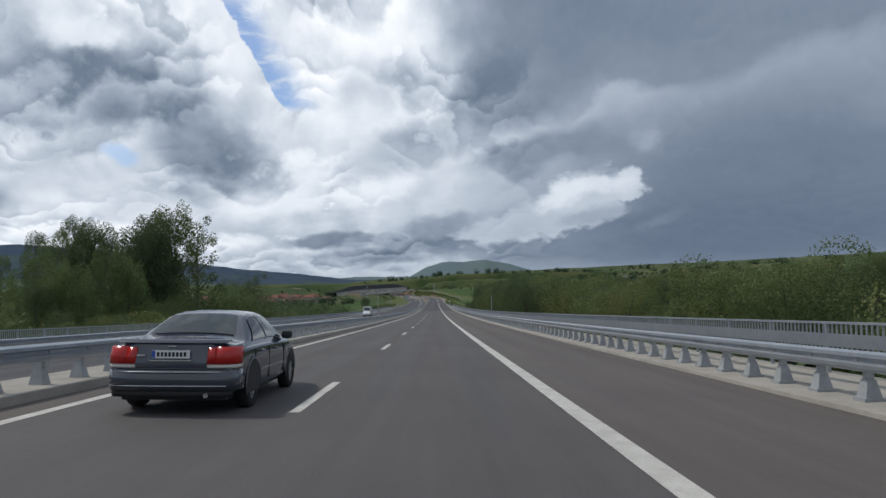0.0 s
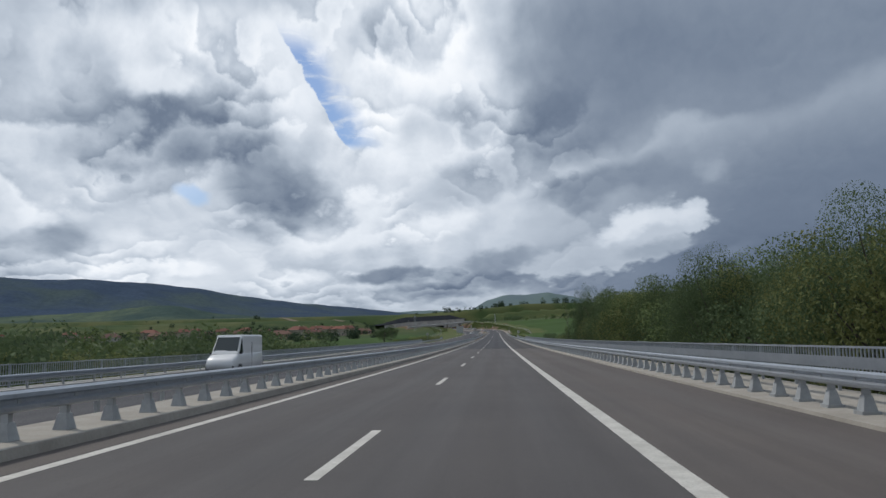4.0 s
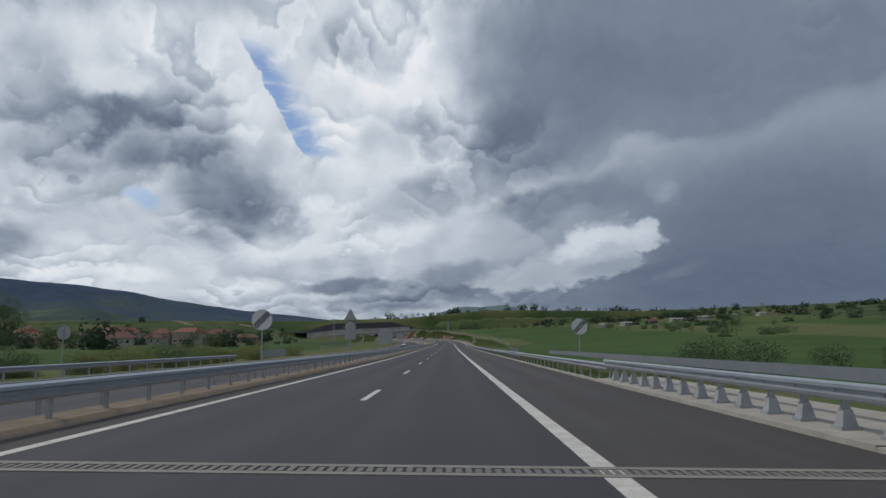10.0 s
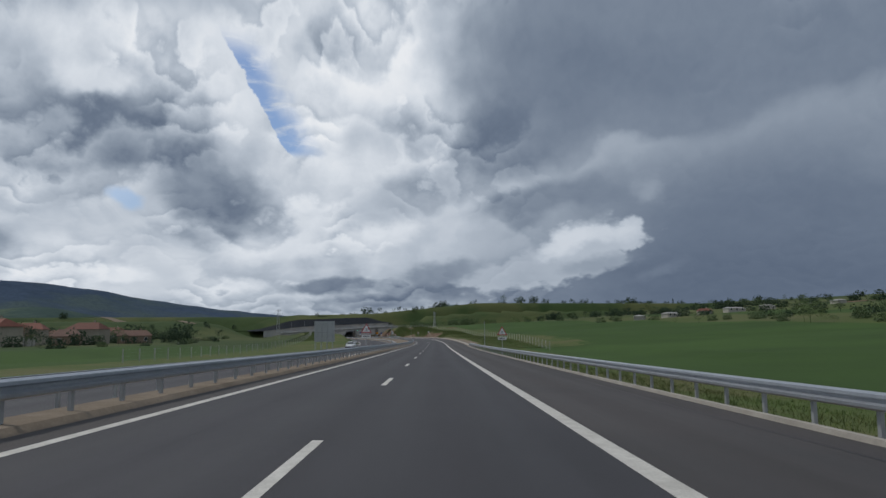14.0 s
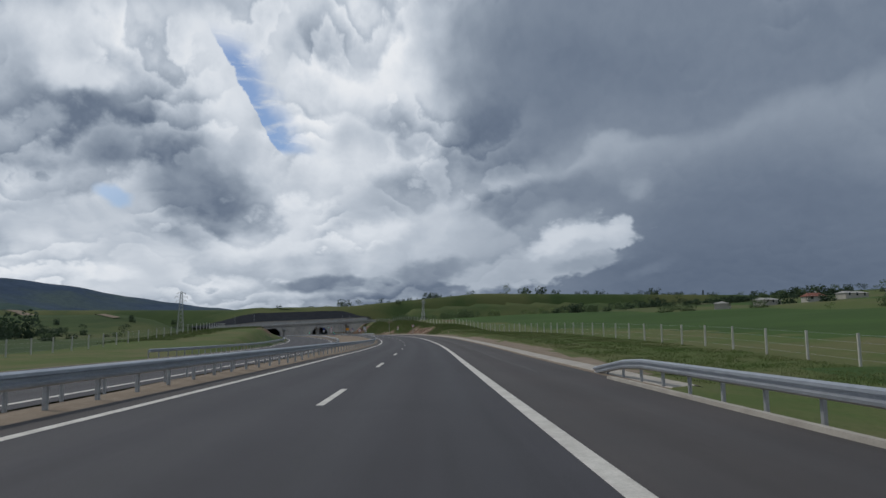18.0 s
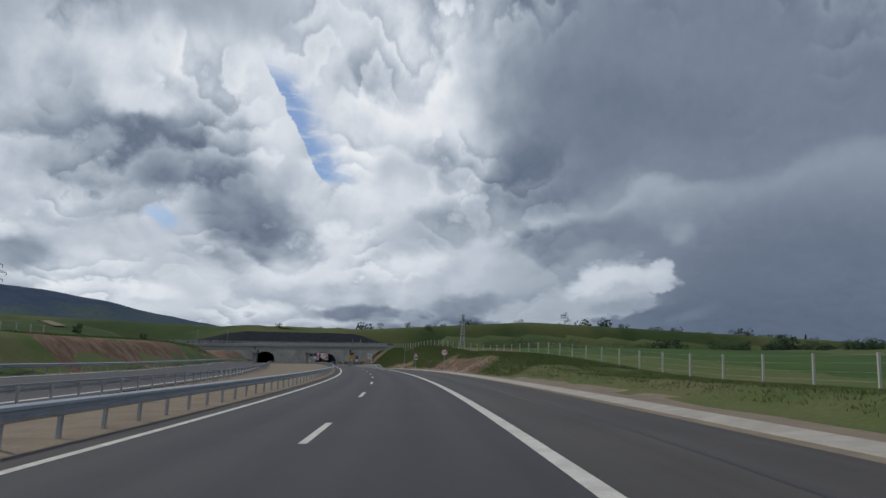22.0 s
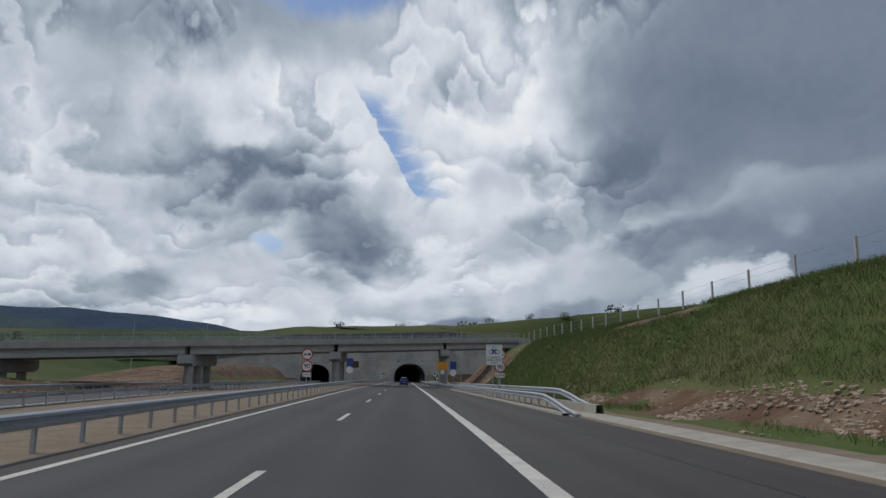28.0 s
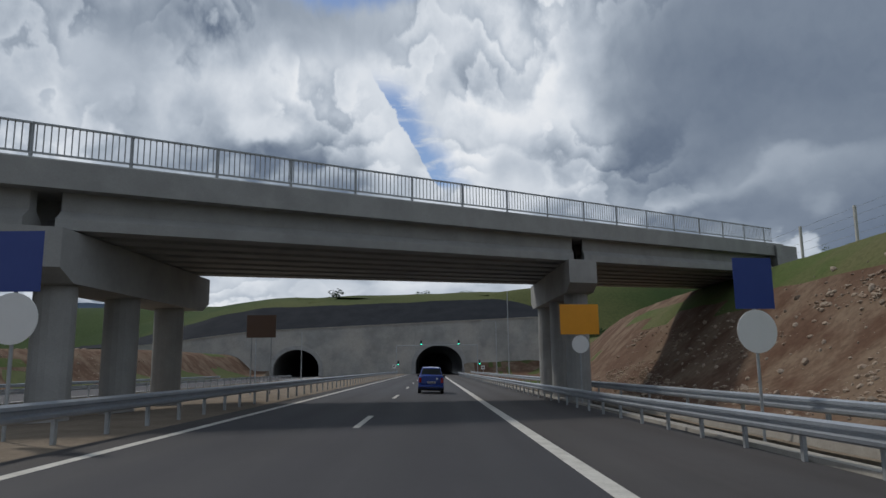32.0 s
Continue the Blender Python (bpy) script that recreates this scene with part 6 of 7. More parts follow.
    for x in (-tx, tx):
        for y in (yr, yf):
            wheel(ob, x, y, r, w)
            # a black ring stands for the shade in the gap round the wheel
            bm = bmesh.new()
            n = 16
            hw = abs(x) + w * 0.5
            cs = bm.verts.new((math.copysign(hw + 0.004, x), y, r))
            ring = [bm.verts.new((math.copysign(hw + 0.004, x), y + math.cos(math.pi * k / n) * (r + 0.06), r + math.sin(math.pi * k / n) * (r + 0.06))) for k in range(n + 1)]
            inn = [bm.verts.new((math.copysign(hw + 0.004, x), y + math.cos(math.pi * k / n) * (r + 0.005), r + math.sin(math.pi * k / n) * (r + 0.005))) for k in range(n + 1)]
            bm.verts.remove(cs)
            for k in range(n):
                bm.faces.new((ring[k], ring[k + 1], inn[k + 1], inn[k]))
            part("wheel_arch", bm, BLACK, ob)
    extras(ob)
    return ob


def box_part(name, mat, parent, x0, x1, y0, y1, z0, z1, bevel=0.0, label=""):
    bm = bmesh.new()
    box(bm, x0, x1, y0, y1, z0, z1, bevel)
    return part(name, bm, mat, parent, label)


def number_plate(ob, y, z, w=0.52, h=0.11):
    p = box_part("number_plate", PLATE, ob, -w / 2, w / 2, y - 0.012, y, z, z + h, 0.0, "white plate with a blue band")
    box_part("plate_band", PLATE_BLUE, p, -w / 2, -w / 2 + 0.045, y - 0.016, y - 0.012, z + 0.005, z + h - 0.005)
    for k in range(8):
        x = -w / 2 + 0.07 + k * (w - 0.1) / 8
        box_part("plate_bar", INK, p, x, x + 0.035, y - 0.016, y - 0.012, z + 0.025, z + h - 0.025)


SLATE = paint("dark slate blue-grey car paint", (0.044, 0.049, 0.068), 0.12)


SEDAN_BODY = [(0.0, 0.74, 0.36, 0.93), (0.07, 0.84, 0.30, 1.0), (0.3, 0.88, 0.28, 1.02), (0.9, 0.90, 0.26, 1.01), (1.6, 0.90, 0.26, 0.97), (2.6, 0.90, 0.26, 0.95), (3.3, 0.90, 0.26, 0.95), (3.8, 0.88, 0.26, 0.90), (4.25, 0.84, 0.28, 0.80), (4.5, 0.74, 0.32, 0.66), (4.57, 0.62, 0.38, 0.60)]
# a saloon body: y from the tail, half width, sill, belt, half roof width, roof
SALOON = [(0.00, 0.74, 0.38, 0.58, 0.68, 0.60), (0.03, 0.82, 0.31, 0.64, 0.73, 0.68), (0.09, 0.86, 0.28, 0.86, 0.74, 0.95), (0.15, 0.875, 0.27, 0.905, 0.74, 1.005),
          (0.45, 0.895, 0.25, 0.93, 0.74, 1.025), (0.70, 0.90, 0.24, 0.94, 0.715, 1.04), (1.05, 0.90, 0.23, 0.945, 0.655, 1.215), (1.42, 0.90, 0.22, 0.95, 0.575, 1.375),
          (1.75, 0.90, 0.21, 0.95, 0.565, 1.425), (2.20, 0.90, 0.21, 0.95, 0.57, 1.430), (2.62, 0.90, 0.21, 0.945, 0.575, 1.395), (3.00, 0.895, 0.22, 0.94, 0.63, 1.21),
          (3.36, 0.89, 0.22, 0.925, 0.69, 1.02), (3.65, 0.88, 0.23, 0.89, 0.70, 0.955), (4.20, 0.84, 0.24, 0.79, 0.66, 0.85), (4.47, 0.74, 0.27, 0.69, 0.56, 0.73), (4.58, 0.58, 0.36, 0.60, 0.44, 0.62)]


def hull_at(y):
    return [float(np.interp(y, [q[0] for q in SALOON], [q[k] for q in SALOON])) for k in range(1, 6)]


def hull_side(y, f, sg, out=0.0):
    """A point of the glass house's side, f from belt to roof edge."""
    hw, zb, zl, rw, zr = hull_at(y)
    x = hw * 0.925 + (rw - hw * 0.925) * f + 0.035 * math.sin(f * math.pi)
    return Vector((sg * (x + out), y, zl + 0.015 + (zr - 0.045 - zl - 0.015) * f + out * 0.35))


def hull_top(y, g, out=0.0):
    hw, zb, zl, rw, zr = hull_at(y)
    return Vector((g * rw * 0.97, y, zr + 0.016 * (1 - g * g) - 0.025 * g ** 4 + out))


def skin(name, f, nu, nv, mat, parent, label=""):
    """A curved sheet over a grid of places, with a rim."""
    bm = bmesh.new()
    rows = [[bm.verts.new(f(u / nu, v / nv)) for v in range(nv + 1)] for u in range(nu + 1)]
    for a, c in zip(rows[:-1], rows[1:]):
        for k in range(nv):
            bm.faces.new((a[k], a[k + 1], c[k + 1], c[k]))
    bmesh.ops.recalc_face_normals(bm, faces=bm.faces)
    return part(name, bm, mat, parent, label, smooth_shade=True)


def strip_round(name, line, z0, z1, mat, parent, label="", top_shift=0.0, inset=0.0):
    """A band bent round a corner in plan, with some thickness."""
    bm = bmesh.new()
    n = len(line)
    rows = []
    for k, (x, y) in enumerate(line):
        f = k / (n - 1)
        zi0, zi1 = z0, z1 - inset * (f < 0.2) * 0.0
        rows.append([bm.verts.new(p) for p in ((x * 0.97, y + 0.04, zi0), (x, y, zi0), (x * 1.004, y + top_shift * 0.4 - 0.004, (zi0 + zi1) / 2), (x * 0.995, y + top_shift, zi1), (x * 0.965, y + top_shift + 0.04, zi1))])
    for a, c in zip(rows[:-1], rows[1:]):
        for k in range(4):
            bm.faces.new((a[k], a[k + 1], c[k + 1], c[k]))
    bm.faces.new(rows[0])
    bm.faces.new(rows[-1][::-1])
    bmesh.ops.recalc_face_normals(bm, faces=bm.faces)
    return part(name, bm, mat, parent, label, smooth_shade=True)


def saloon(m, label, coat, rear=True):
    ob = thing("car", m, label, "car", "vehicles on the motorway")
    bm = bmesh.new()
    ys = sorted(set([q[0] for q in SALOON] + [0.015, 0.06, 0.12, 0.3, 0.58, 0.86, 1.24, 1.58, 1.95, 2.4, 2.8, 3.18, 3.5, 3.9, 4.35]))
    rings = []
    for y in ys:
        hw, zb, zl, rw, zr = hull_at(y)
        half = [(hw * 0.7, zb), (hw * 0.92, zb + 0.02), (hw * 0.975, zb + 0.10), (hw * 0.995, zb + (zl - zb) * 0.35), (hw, zb + (zl - zb) * 0.6), (hw * 0.985, zl - 0.09), (hw * 0.96, zl - 0.02)]
        half += [(abs(hull_side(y, f, 1).x), hull_side(y, f, 1).z) for f in (0.0, 0.25, 0.5, 0.75, 1.0)]
        half += [(hull_top(y, g).x, hull_top(y, g).z) for g in (0.92, 0.75, 0.45)]
        rings.append([(-x, y, z) for x, z in half] + [(0, y, hull_top(y, 0).z)] + [(x, y, z) for x, z in half[::-1]])
    vs = loft(bm, rings)
    bm.faces.new(vs[0][::-1])
    bm.faces.new(vs[-1])
    for a, c in zip(vs[:-1], vs[1:]):
        bm.faces.new((a[-1], a[0], c[0], c[-1]))
    bmesh.ops.recalc_face_normals(bm, faces=bm.faces)
    part("body", bm, coat, ob, smooth_shade=True)
    skin("rear_window", lambda u, v: hull_top(0.78 + 0.60 * u, (v * 2 - 1) * (0.93 - 0.03 * u), 0.012), 6, 8, GLASS, ob, "wide curved tinted rear window")
    skin("windscreen", lambda u, v: hull_top(2.70 + 0.62 * u, (v * 2 - 1) * 0.93, 0.012), 6, 8, GLASS, ob, "curved tinted windscreen")
    for sg in (-1, 1):
        skin("side_window", lambda u, v: hull_side(1.05 + 0.42 * v + (0.83 - 0.40 * v) * u, 0.08 + 0.82 * v, sg, 0.012), 6, 4, GLASS, ob, "tinted side window")
        skin("side_window", lambda u, v: hull_side(1.97 + (1.15 - 0.52 * v) * u, 0.08 + 0.82 * v, sg, 0.012), 6, 4, GLASS, ob, "tinted side window")
        skin("pillar_trim", lambda u, v: hull_side(1.88 + 0.09 * u, 0.05 + 0.88 * v, sg, 0.011), 1, 4, BLACK, ob)
        line = [(sg * x, y) for x, y in ((0.50, -0.012), (0.62, -0.010), (0.73, 0.0), (0.815, 0.025), (0.872, 0.075), (0.906, 0.17), (0.918, 0.27))]
        lamp = strip_round("tail_lamp", line[1:], 0.70, 0.935, RED_LENS, ob, "tall red tail lamp wrapped round the corner", 0.05)
        strip_round("lamp_lens", line, 0.645, 0.70, CLEAR_LENS, lamp, "", 0.018)
        strip_round("inner_lens", line[:2], 0.70, 0.92, RED_LENS, lamp, "", 0.05)
        for y, dz in ((2.28, 0.0), (1.32, 0.01)):
            box_part("door_handle", coat, ob, min(sg * 0.935, sg * 0.88), max(sg * 0.935, sg * 0.88), y, y + 0.19, 0.795 + dz, 0.825 + dz, 0.01)
        for y in (1.93, 3.03, 1.05):
            box_part("door_seam", BLACK, ob, min(sg * 0.9035, sg * 0.88), max(sg * 0.9035, sg * 0.88), y, y + 0.008, 0.36, 0.86)
        box_part("door_strip", CHROME, ob, min(sg * 0.912, sg * 0.89), max(sg * 0.912, sg * 0.89), 1.35, 3.0, 0.52, 0.54)
        bm = bmesh.new()
        box(bm, min(sg * 0.84, sg * 1.03), max(sg * 0.84, sg * 1.03), 3.0, 3.12, 0.94, 1.08, 0.045)
        part("mirror", bm, BLACK, ob)
        for y in (0.93, 3.66):
            wheel(ob, sg * 0.803, y, 0.322, 0.20)
            # no arch is cut: a flat black disc stands for its shaded inside
            bm = bmesh.new()
            n = 20
            x = sg * (max(hull_at(y)[0], 0.88) + 0.004)
            ring = [bm.verts.new((x, y + math.cos(math.pi * k / n) * 0.385, 0.325 + math.sin(math.pi * k / n) * 0.385)) for k in range(n + 1)]
            low = [bm.verts.new((x, y + 0.385, 0.23)), bm.verts.new((x, y - 0.385, 0.23))]
            bm.faces.new(ring + [low[1], low[0]])
            part("wheel_arch", bm, BLACK, ob, "dark open wheel arch")
            bm = bmesh.new()
            rim = []
            for k in range(n + 1):
                a = math.pi * k / n
                rim.append([bm.verts.new((x + sg * o, y + math.cos(a) * q, 0.325 + math.sin(a) * q)) for q, o in ((0.385, 0.001), (0.40, 0.014), (0.43, 0.0))])
            for a, c in zip(rim[:-1], rim[1:]):
                for k in range(2):
                    bm.faces.new((a[k], a[k + 1], c[k + 1], c[k]))
            bmesh.ops.recalc_face_normals(bm, faces=bm.faces)
            part("arch_lip", bm, coat, ob, smooth_shade=True)
    around = [(-0.905, 0.42), (-0.90, 0.20), (-0.86, 0.06), (-0.78, -0.02), (-0.55, -0.055), (0.0, -0.07), (0.55, -0.055), (0.78, -0.02), (0.86, 0.06), (0.90, 0.20), (0.905, 0.42)]
    bumper = strip_round("bumper", around, 0.34, 0.615, coat, ob, "", 0.0)
    skin("bumper_shelf", lambda u, v: Vector(((v * 2 - 1) * 0.80, -0.062 + 0.08 * u + 0.05 * (v * 2 - 1) ** 2, 0.612 + 0.022 * u)), 2, 10, coat, ob)
    strip_round("bumper_strip", [(x * 0.92, y - 0.012) for x, y in around[3:8]], 0.585, 0.60, CHROME, bumper)
    strip_round("bumper_strip", [(x * 1.0, y - 0.010) for x, y in around[3:8]], 0.395, 0.41, CHROME, bumper)
    strip_round("bumper_skirt", [(x * 0.97, y + 0.03) for x, y in around[2:9]], 0.25, 0.35, BLACK, bumper)
    lid = box_part("boot_panel", coat, ob, -0.49, 0.49, -0.012, 0.05, 0.645, 0.72, 0.015)
    skin("boot_face", lambda u, v: Vector(((v * 2 - 1) * (0.50 + 0.06 * u), -0.012 + 0.085 * u + 0.02 * (v * 2 - 1) ** 2, 0.72 + 0.25 * u)), 3, 8, coat, ob)
    skin("boot_lip", lambda u, v: Vector(((v * 2 - 1) * 0.76, 0.03 + 0.14 * u + 0.05 * (v * 2 - 1) ** 2, 0.985 + 0.05 * math.sin(u * 2.6))), 5, 10, coat, ob)
    box_part("boot_trim", CHROME, ob, -0.29, 0.29, -0.022, 0.0, 0.735, 0.752)
    number_plate(ob, -0.004, 0.775)
    box_part("badge", CHROME, ob, -0.06, 0.06, 0.035, 0.06, 0.93, 0.945)
    box_part("badge", CHROME, ob, -0.47, -0.36, 0.0, 0.03, 0.80, 0.825)
    box_part("underbody", BLACK, ob, -0.72, 0.72, 0.15, 4.3, 0.19, 0.42)
    bm = bmesh.new()
    tube(bm, (0.5, -0.03, 0.27), (0.5, 0.3, 0.27), 0.035, n=10)
    part("exhaust", bm, CHROME, ob)
    return ob


saloon(RMT(9.55, -5.72, 0.0), "dark slate-blue saloon car in the overtaking lane", SLATE)
BLUE = paint("bright blue car paint", (0.012, 0.055, 0.36), 0.3)


def hatch_extras(ob):
    for sg in (-1, 1):
        a, b = sorted((sg * 0.56, sg * 0.70))
        box_part("tail_lamp", RED_LENS, ob, a, b, -0.03, 0.05, 0.62, 0.90, 0.02, "upright red tail lamp")
    box_part("bumper", BLUE, ob, -0.72, 0.72, -0.08, 0.15, 0.30, 0.52, 0.04)
    box_part("bumper_strip", BLACK, ob, -0.66, 0.66, -0.095, -0.05, 0.30, 0.36)
    box_part("tailgate", BLUE, ob, -0.54, 0.54, -0.03, 0.02, 0.54, 0.98, 0.02)
    box_part("badge", CHROME, ob, 0.28, 0.40, -0.045, -0.02, 0.80, 0.90)
    number_plate(ob, -0.032, 0.58)
    box_part("underbody", BLACK, ob, -0.6, 0.6, 0.1, 3.2, 0.16, 0.4)


HATCH_BODY = [(0.0, 0.68, 0.28, 1.0), (0.08, 0.73, 0.26, 1.05), (0.6, 0.745, 0.25, 1.02), (1.6, 0.75, 0.25, 0.98), (2.4, 0.75, 0.25, 0.97), (2.9, 0.73, 0.26, 0.88), (3.3, 0.68, 0.28, 0.74), (3.48, 0.55, 0.34, 0.58)]
hatch = car(RMT(972.5, -2.35, 0.0), "small bright blue hatchback on the motorway", "car", BLUE, HATCH_BODY,
            [(0.06, 1.02, 0.62), (0.34, 1.42, 0.54), (1.75, 1.45, 0.55), (2.75, 0.92, 0.64)], (0.55, 2.85, 0.27, 0.17, 0.66), hatch_extras)
WHITE = paint("white van paint", (0.72, 0.73, 0.74), 0.35)


def van_extras(ob):
    box_part("bumper", BLACK, ob, -0.9, 0.9, 5.1, 5.4, 0.35, 0.62, 0.05)
    for sg in (-1, 1):
        a, b = sorted((sg * 0.55, sg * 0.86))
        box_part("headlamp", CLEAR_LENS, ob, a, b, 5.18, 5.32, 0.72, 0.92, 0.03)
        box_part("sliding_door_seam", BLACK, ob, min(sg * 0.985, sg * 0.96), max(sg * 0.985, sg * 0.96), 2.2, 2.22, 0.5, 2.1)
    box_part("grille", BLACK, ob, -0.5, 0.5, 5.2, 5.35, 0.68, 0.84, 0.02)
    box_part("underbody", BLACK, ob, -0.8, 0.8, 0.1, 5.1, 0.25, 0.5)
    bm = bmesh.new()
    vs = box(bm, -0.95, 0.95, 0.02, 3.62, 1.1, 2.58, 0.12)
    part("cargo_body", bm, WHITE, ob)


VAN_BODY = [(0.0, 0.94, 0.42, 1.5), (0.1, 0.98, 0.36, 1.5), (2.0, 0.985, 0.34, 1.45), (3.6, 0.98, 0.34, 1.42), (4.5, 0.97, 0.34, 1.34), (5.1, 0.94, 0.36, 1.12), (5.4, 0.86, 0.40, 0.88)]
car(RMT(180.0, -19.6, -0.5, 180) , "white high-roofed panel van with dark windscreen", "van", WHITE, VAN_BODY,
    [(0.05, 1.45, 0.94), (0.12, 2.50, 0.84), (3.75, 2.44, 0.80), (4.55, 1.34, 0.88)], (0.95, 4.3, 0.34, 0.22, 0.86), van_extras)
SILVER = paint("white car paint", (0.62, 0.63, 0.64), 0.3)


def small_extras(ob):
    box_part("bumper", BLACK, ob, -0.78, 0.78, 4.35, 4.6, 0.3, 0.5, 0.04)
    for sg in (-1, 1):
        a, b = sorted((sg * 0.45, sg * 0.75))
        box_part("headlamp", CLEAR_LENS, ob, a, b, 4.36, 4.5, 0.6, 0.74, 0.02)
    box_part("underbody", BLACK, ob, -0.7, 0.7, 0.15, 4.3, 0.2, 0.42)


car(RMT(601, opp(601) - 1.2, -0.5, 180), "white car on the opposite carriageway", "car", SILVER, SEDAN_BODY,
    [(0.5, 1.0, 0.70), (1.0, 1.40, 0.56), (2.65, 1.43, 0.57), (3.5, 0.95, 0.74)], (0.92, 3.62, 0.315, 0.21, 0.79), small_extras)

# ---- signs ----
SIGN_WHITE = material("white sign face", (0.72, 0.72, 0.71), 0.45, second=(0.64, 0.64, 0.63), scale=1.5, amount=0.4, grain=20, grain_amount=0.05, bump=0)
SIGN_RED = plain("red sign border", (0.42, 0.012, 0.018), 0.45)
SIGN_BLUE = material("blue sign face", (0.02, 0.045, 0.22), 0.45, second=(0.03, 0.06, 0.25), scale=1.5, grain=20, grain_amount=0.05, bump=0)
SIGN_YELLOW = material("orange-yellow sign face", (0.75, 0.31, 0.012), 0.45, second=(0.66, 0.27, 0.012), scale=1.5, grain=20, grain_amount=0.05, bump=0)
SIGN_BACK = material("grey aluminium sign back", (0.44, 0.45, 0.46), 0.55, 0.4, second=(0.36, 0.37, 0.38), scale=2, grain=15, grain_amount=0.1, bump=0.05)
SIGN_BROWN = material("brown sign face", (0.10, 0.055, 0.035), 0.55, second=(0.08, 0.045, 0.03), scale=1.5, grain=20, grain_amount=0.1, bump=0)
POLE = STEEL_DULL


def disc(bm, r, y, z, depth=0.02, n=40, x=0.0):
    a = [bm.verts.new((x + math.cos(2 * math.pi * k / n) * r, y, z + math.sin(2 * math.pi * k / n) * r)) for k in range(n)]
    b = [bm.verts.new((x + math.cos(2 * math.pi * k / n) * r, y + depth, z + math.sin(2 * math.pi * k / n) * r)) for k in range(n)]
    bm.faces.new(a)
    bm.faces.new(b[::-1])
    for k in range(n):
        bm.faces.new((a[(k + 1) % n], a[k], b[k], b[(k + 1) % n]))


def disc_part(name, parent, mat, r, y, z, depth=0.02, label="", x=0.0):
    bm = bmesh.new()
    disc(bm, r, y, z, depth, x=x)
    bmesh.ops.recalc_face_normals(bm, faces=bm.faces)
    return part(name, bm, mat, parent, label)


def text_part(words, parent, mat, size, y, z, x=0.0, wide=1.0):
    cu = bpy.data.curves.new("lettering", "FONT")
    cu.body, cu.size, cu.align_x, cu.align_y, cu.extrude = words, size, "CENTER", "CENTER", 0.002
    cu.offset = 0.018 * size
    cu.materials.append(mat)
    ob = new("lettering", cu)
    ob.parent = parent
    ob.matrix_local = Matrix.Translation((x, y, z)) @ Matrix.Rotation(radians(90), 4, "X") @ Matrix.Diagonal((wide, 1, 1, 1))
    return ob


def poles(ob, xs, top, r=0.035, base=-0.3):
    for x in xs:
        bm = bmesh.new()
        tube(bm, (x, 0.05, base), (x, 0.05, top), r, n=10)
        part("pole", bm, POLE, ob)


def sign_at(s, lat, name, label, turn=0.0, back=False):
    m = on_land(s, lat, turn) if (lat > 6.0 or lat < -12) else RM(s, lat, -0.1 if lat > 0 else -0.05, turn)
    return thing(name, m @ (Matrix.Rotation(math.pi, 4, "Z") if back else Matrix()), label, "road sign", "road signs")


def round_sign(ob, z, r=0.45, kind="speed", words="90"):
    plate = disc_part("sign_face", ob, SIGN_RED if kind in ("speed", "overtake") else SIGN_WHITE, r, -0.012, z)
    disc_part("sign_back", plate, SIGN_BACK, r * 0.985, 0.012, z, 0.01)
    if kind in ("speed", "overtake"):
        disc_part("inner_face", plate, SIGN_WHITE, r * 0.80, -0.018, z, 0.01)
    if kind == "speed":
        text_part(words, plate, INK, r * (1.12 if len(words) == 2 else 0.95), -0.021, z, wide=0.92 if len(words) == 2 else 0.8)
    if kind == "overtake":
        for x, mat in ((-r * 0.33, SIGN_RED), (r * 0.33, INK)):
            q = box_part("car_symbol", mat, plate, x - r * 0.26, x + r * 0.26, -0.024, -0.018, z - r * 0.16, z + r * 0.05, 0.0)
            box_part("symbol_roof", mat, q, x - r * 0.16, x + r * 0.16, -0.024, -0.018, z + r * 0.05, z + r * 0.2)
            box_part("symbol_wheel", mat, q, x - r * 0.22, x - r * 0.12, -0.024, -0.018, z - r * 0.26, z - r * 0.16)
            box_part("symbol_wheel", mat, q, x + r * 0.12, x + r * 0.22, -0.024, -0.018, z - r * 0.26, z - r * 0.16)
    if kind == "end":
        for k in range(5):
            bm = bmesh.new()
            L = r * 2 * math.sqrt(max(0.05, 1 - (abs(k - 2) * 0.13) ** 2)) * 0.96
            box(bm, -r * 0.032, r * 0.032, -0.02, -0.012, -L / 2, L / 2)
            st = part("stripe", bm, INK, plate)
            st.matrix_local = Matrix.Translation(Vector((0, 0, z))) @ Matrix.Rotation(radians(45), 4, "Y") @ Matrix.Translation((((k - 2) * r * 0.115), 0, 0))
    return plate


def triangle_sign(ob, z, side=1.0, narrow=True, back=False):
    h = side * 0.866

    def tri(name, k, y, mat, parent):
        bm = bmesh.new()
        p = [(-side / 2 * k, z - h / 3 * k), (side / 2 * k, z - h / 3 * k), (0, z + 2 * h / 3 * k)]
        a = [bm.verts.new((x, y, q)) for x, q in p]
        b = [bm.verts.new((x, y + 0.015, q)) for x, q in p]
        bm.faces.new(a)
        bm.faces.new(b[::-1])
        for i in range(3):
            bm.faces.new((a[i], b[i], b[(i + 1) % 3], a[(i + 1) % 3]))
        bmesh.ops.recalc_face_normals(bm, faces=bm.faces)
        return part(name, bm, mat, parent)
    f = tri("sign_face", 1.0, -0.012, SIGN_RED, ob)
    tri("sign_back", 0.98, 0.006, SIGN_BACK, f)
    tri("inner_face", 0.74, -0.02, SIGN_WHITE, f)
    for x in (-0.06, 0.06):
        box_part("symbol_bar", INK, f, x - 0.022, x + 0.022, -0.026, -0.02, z - h * 0.18, z + h * 0.14)


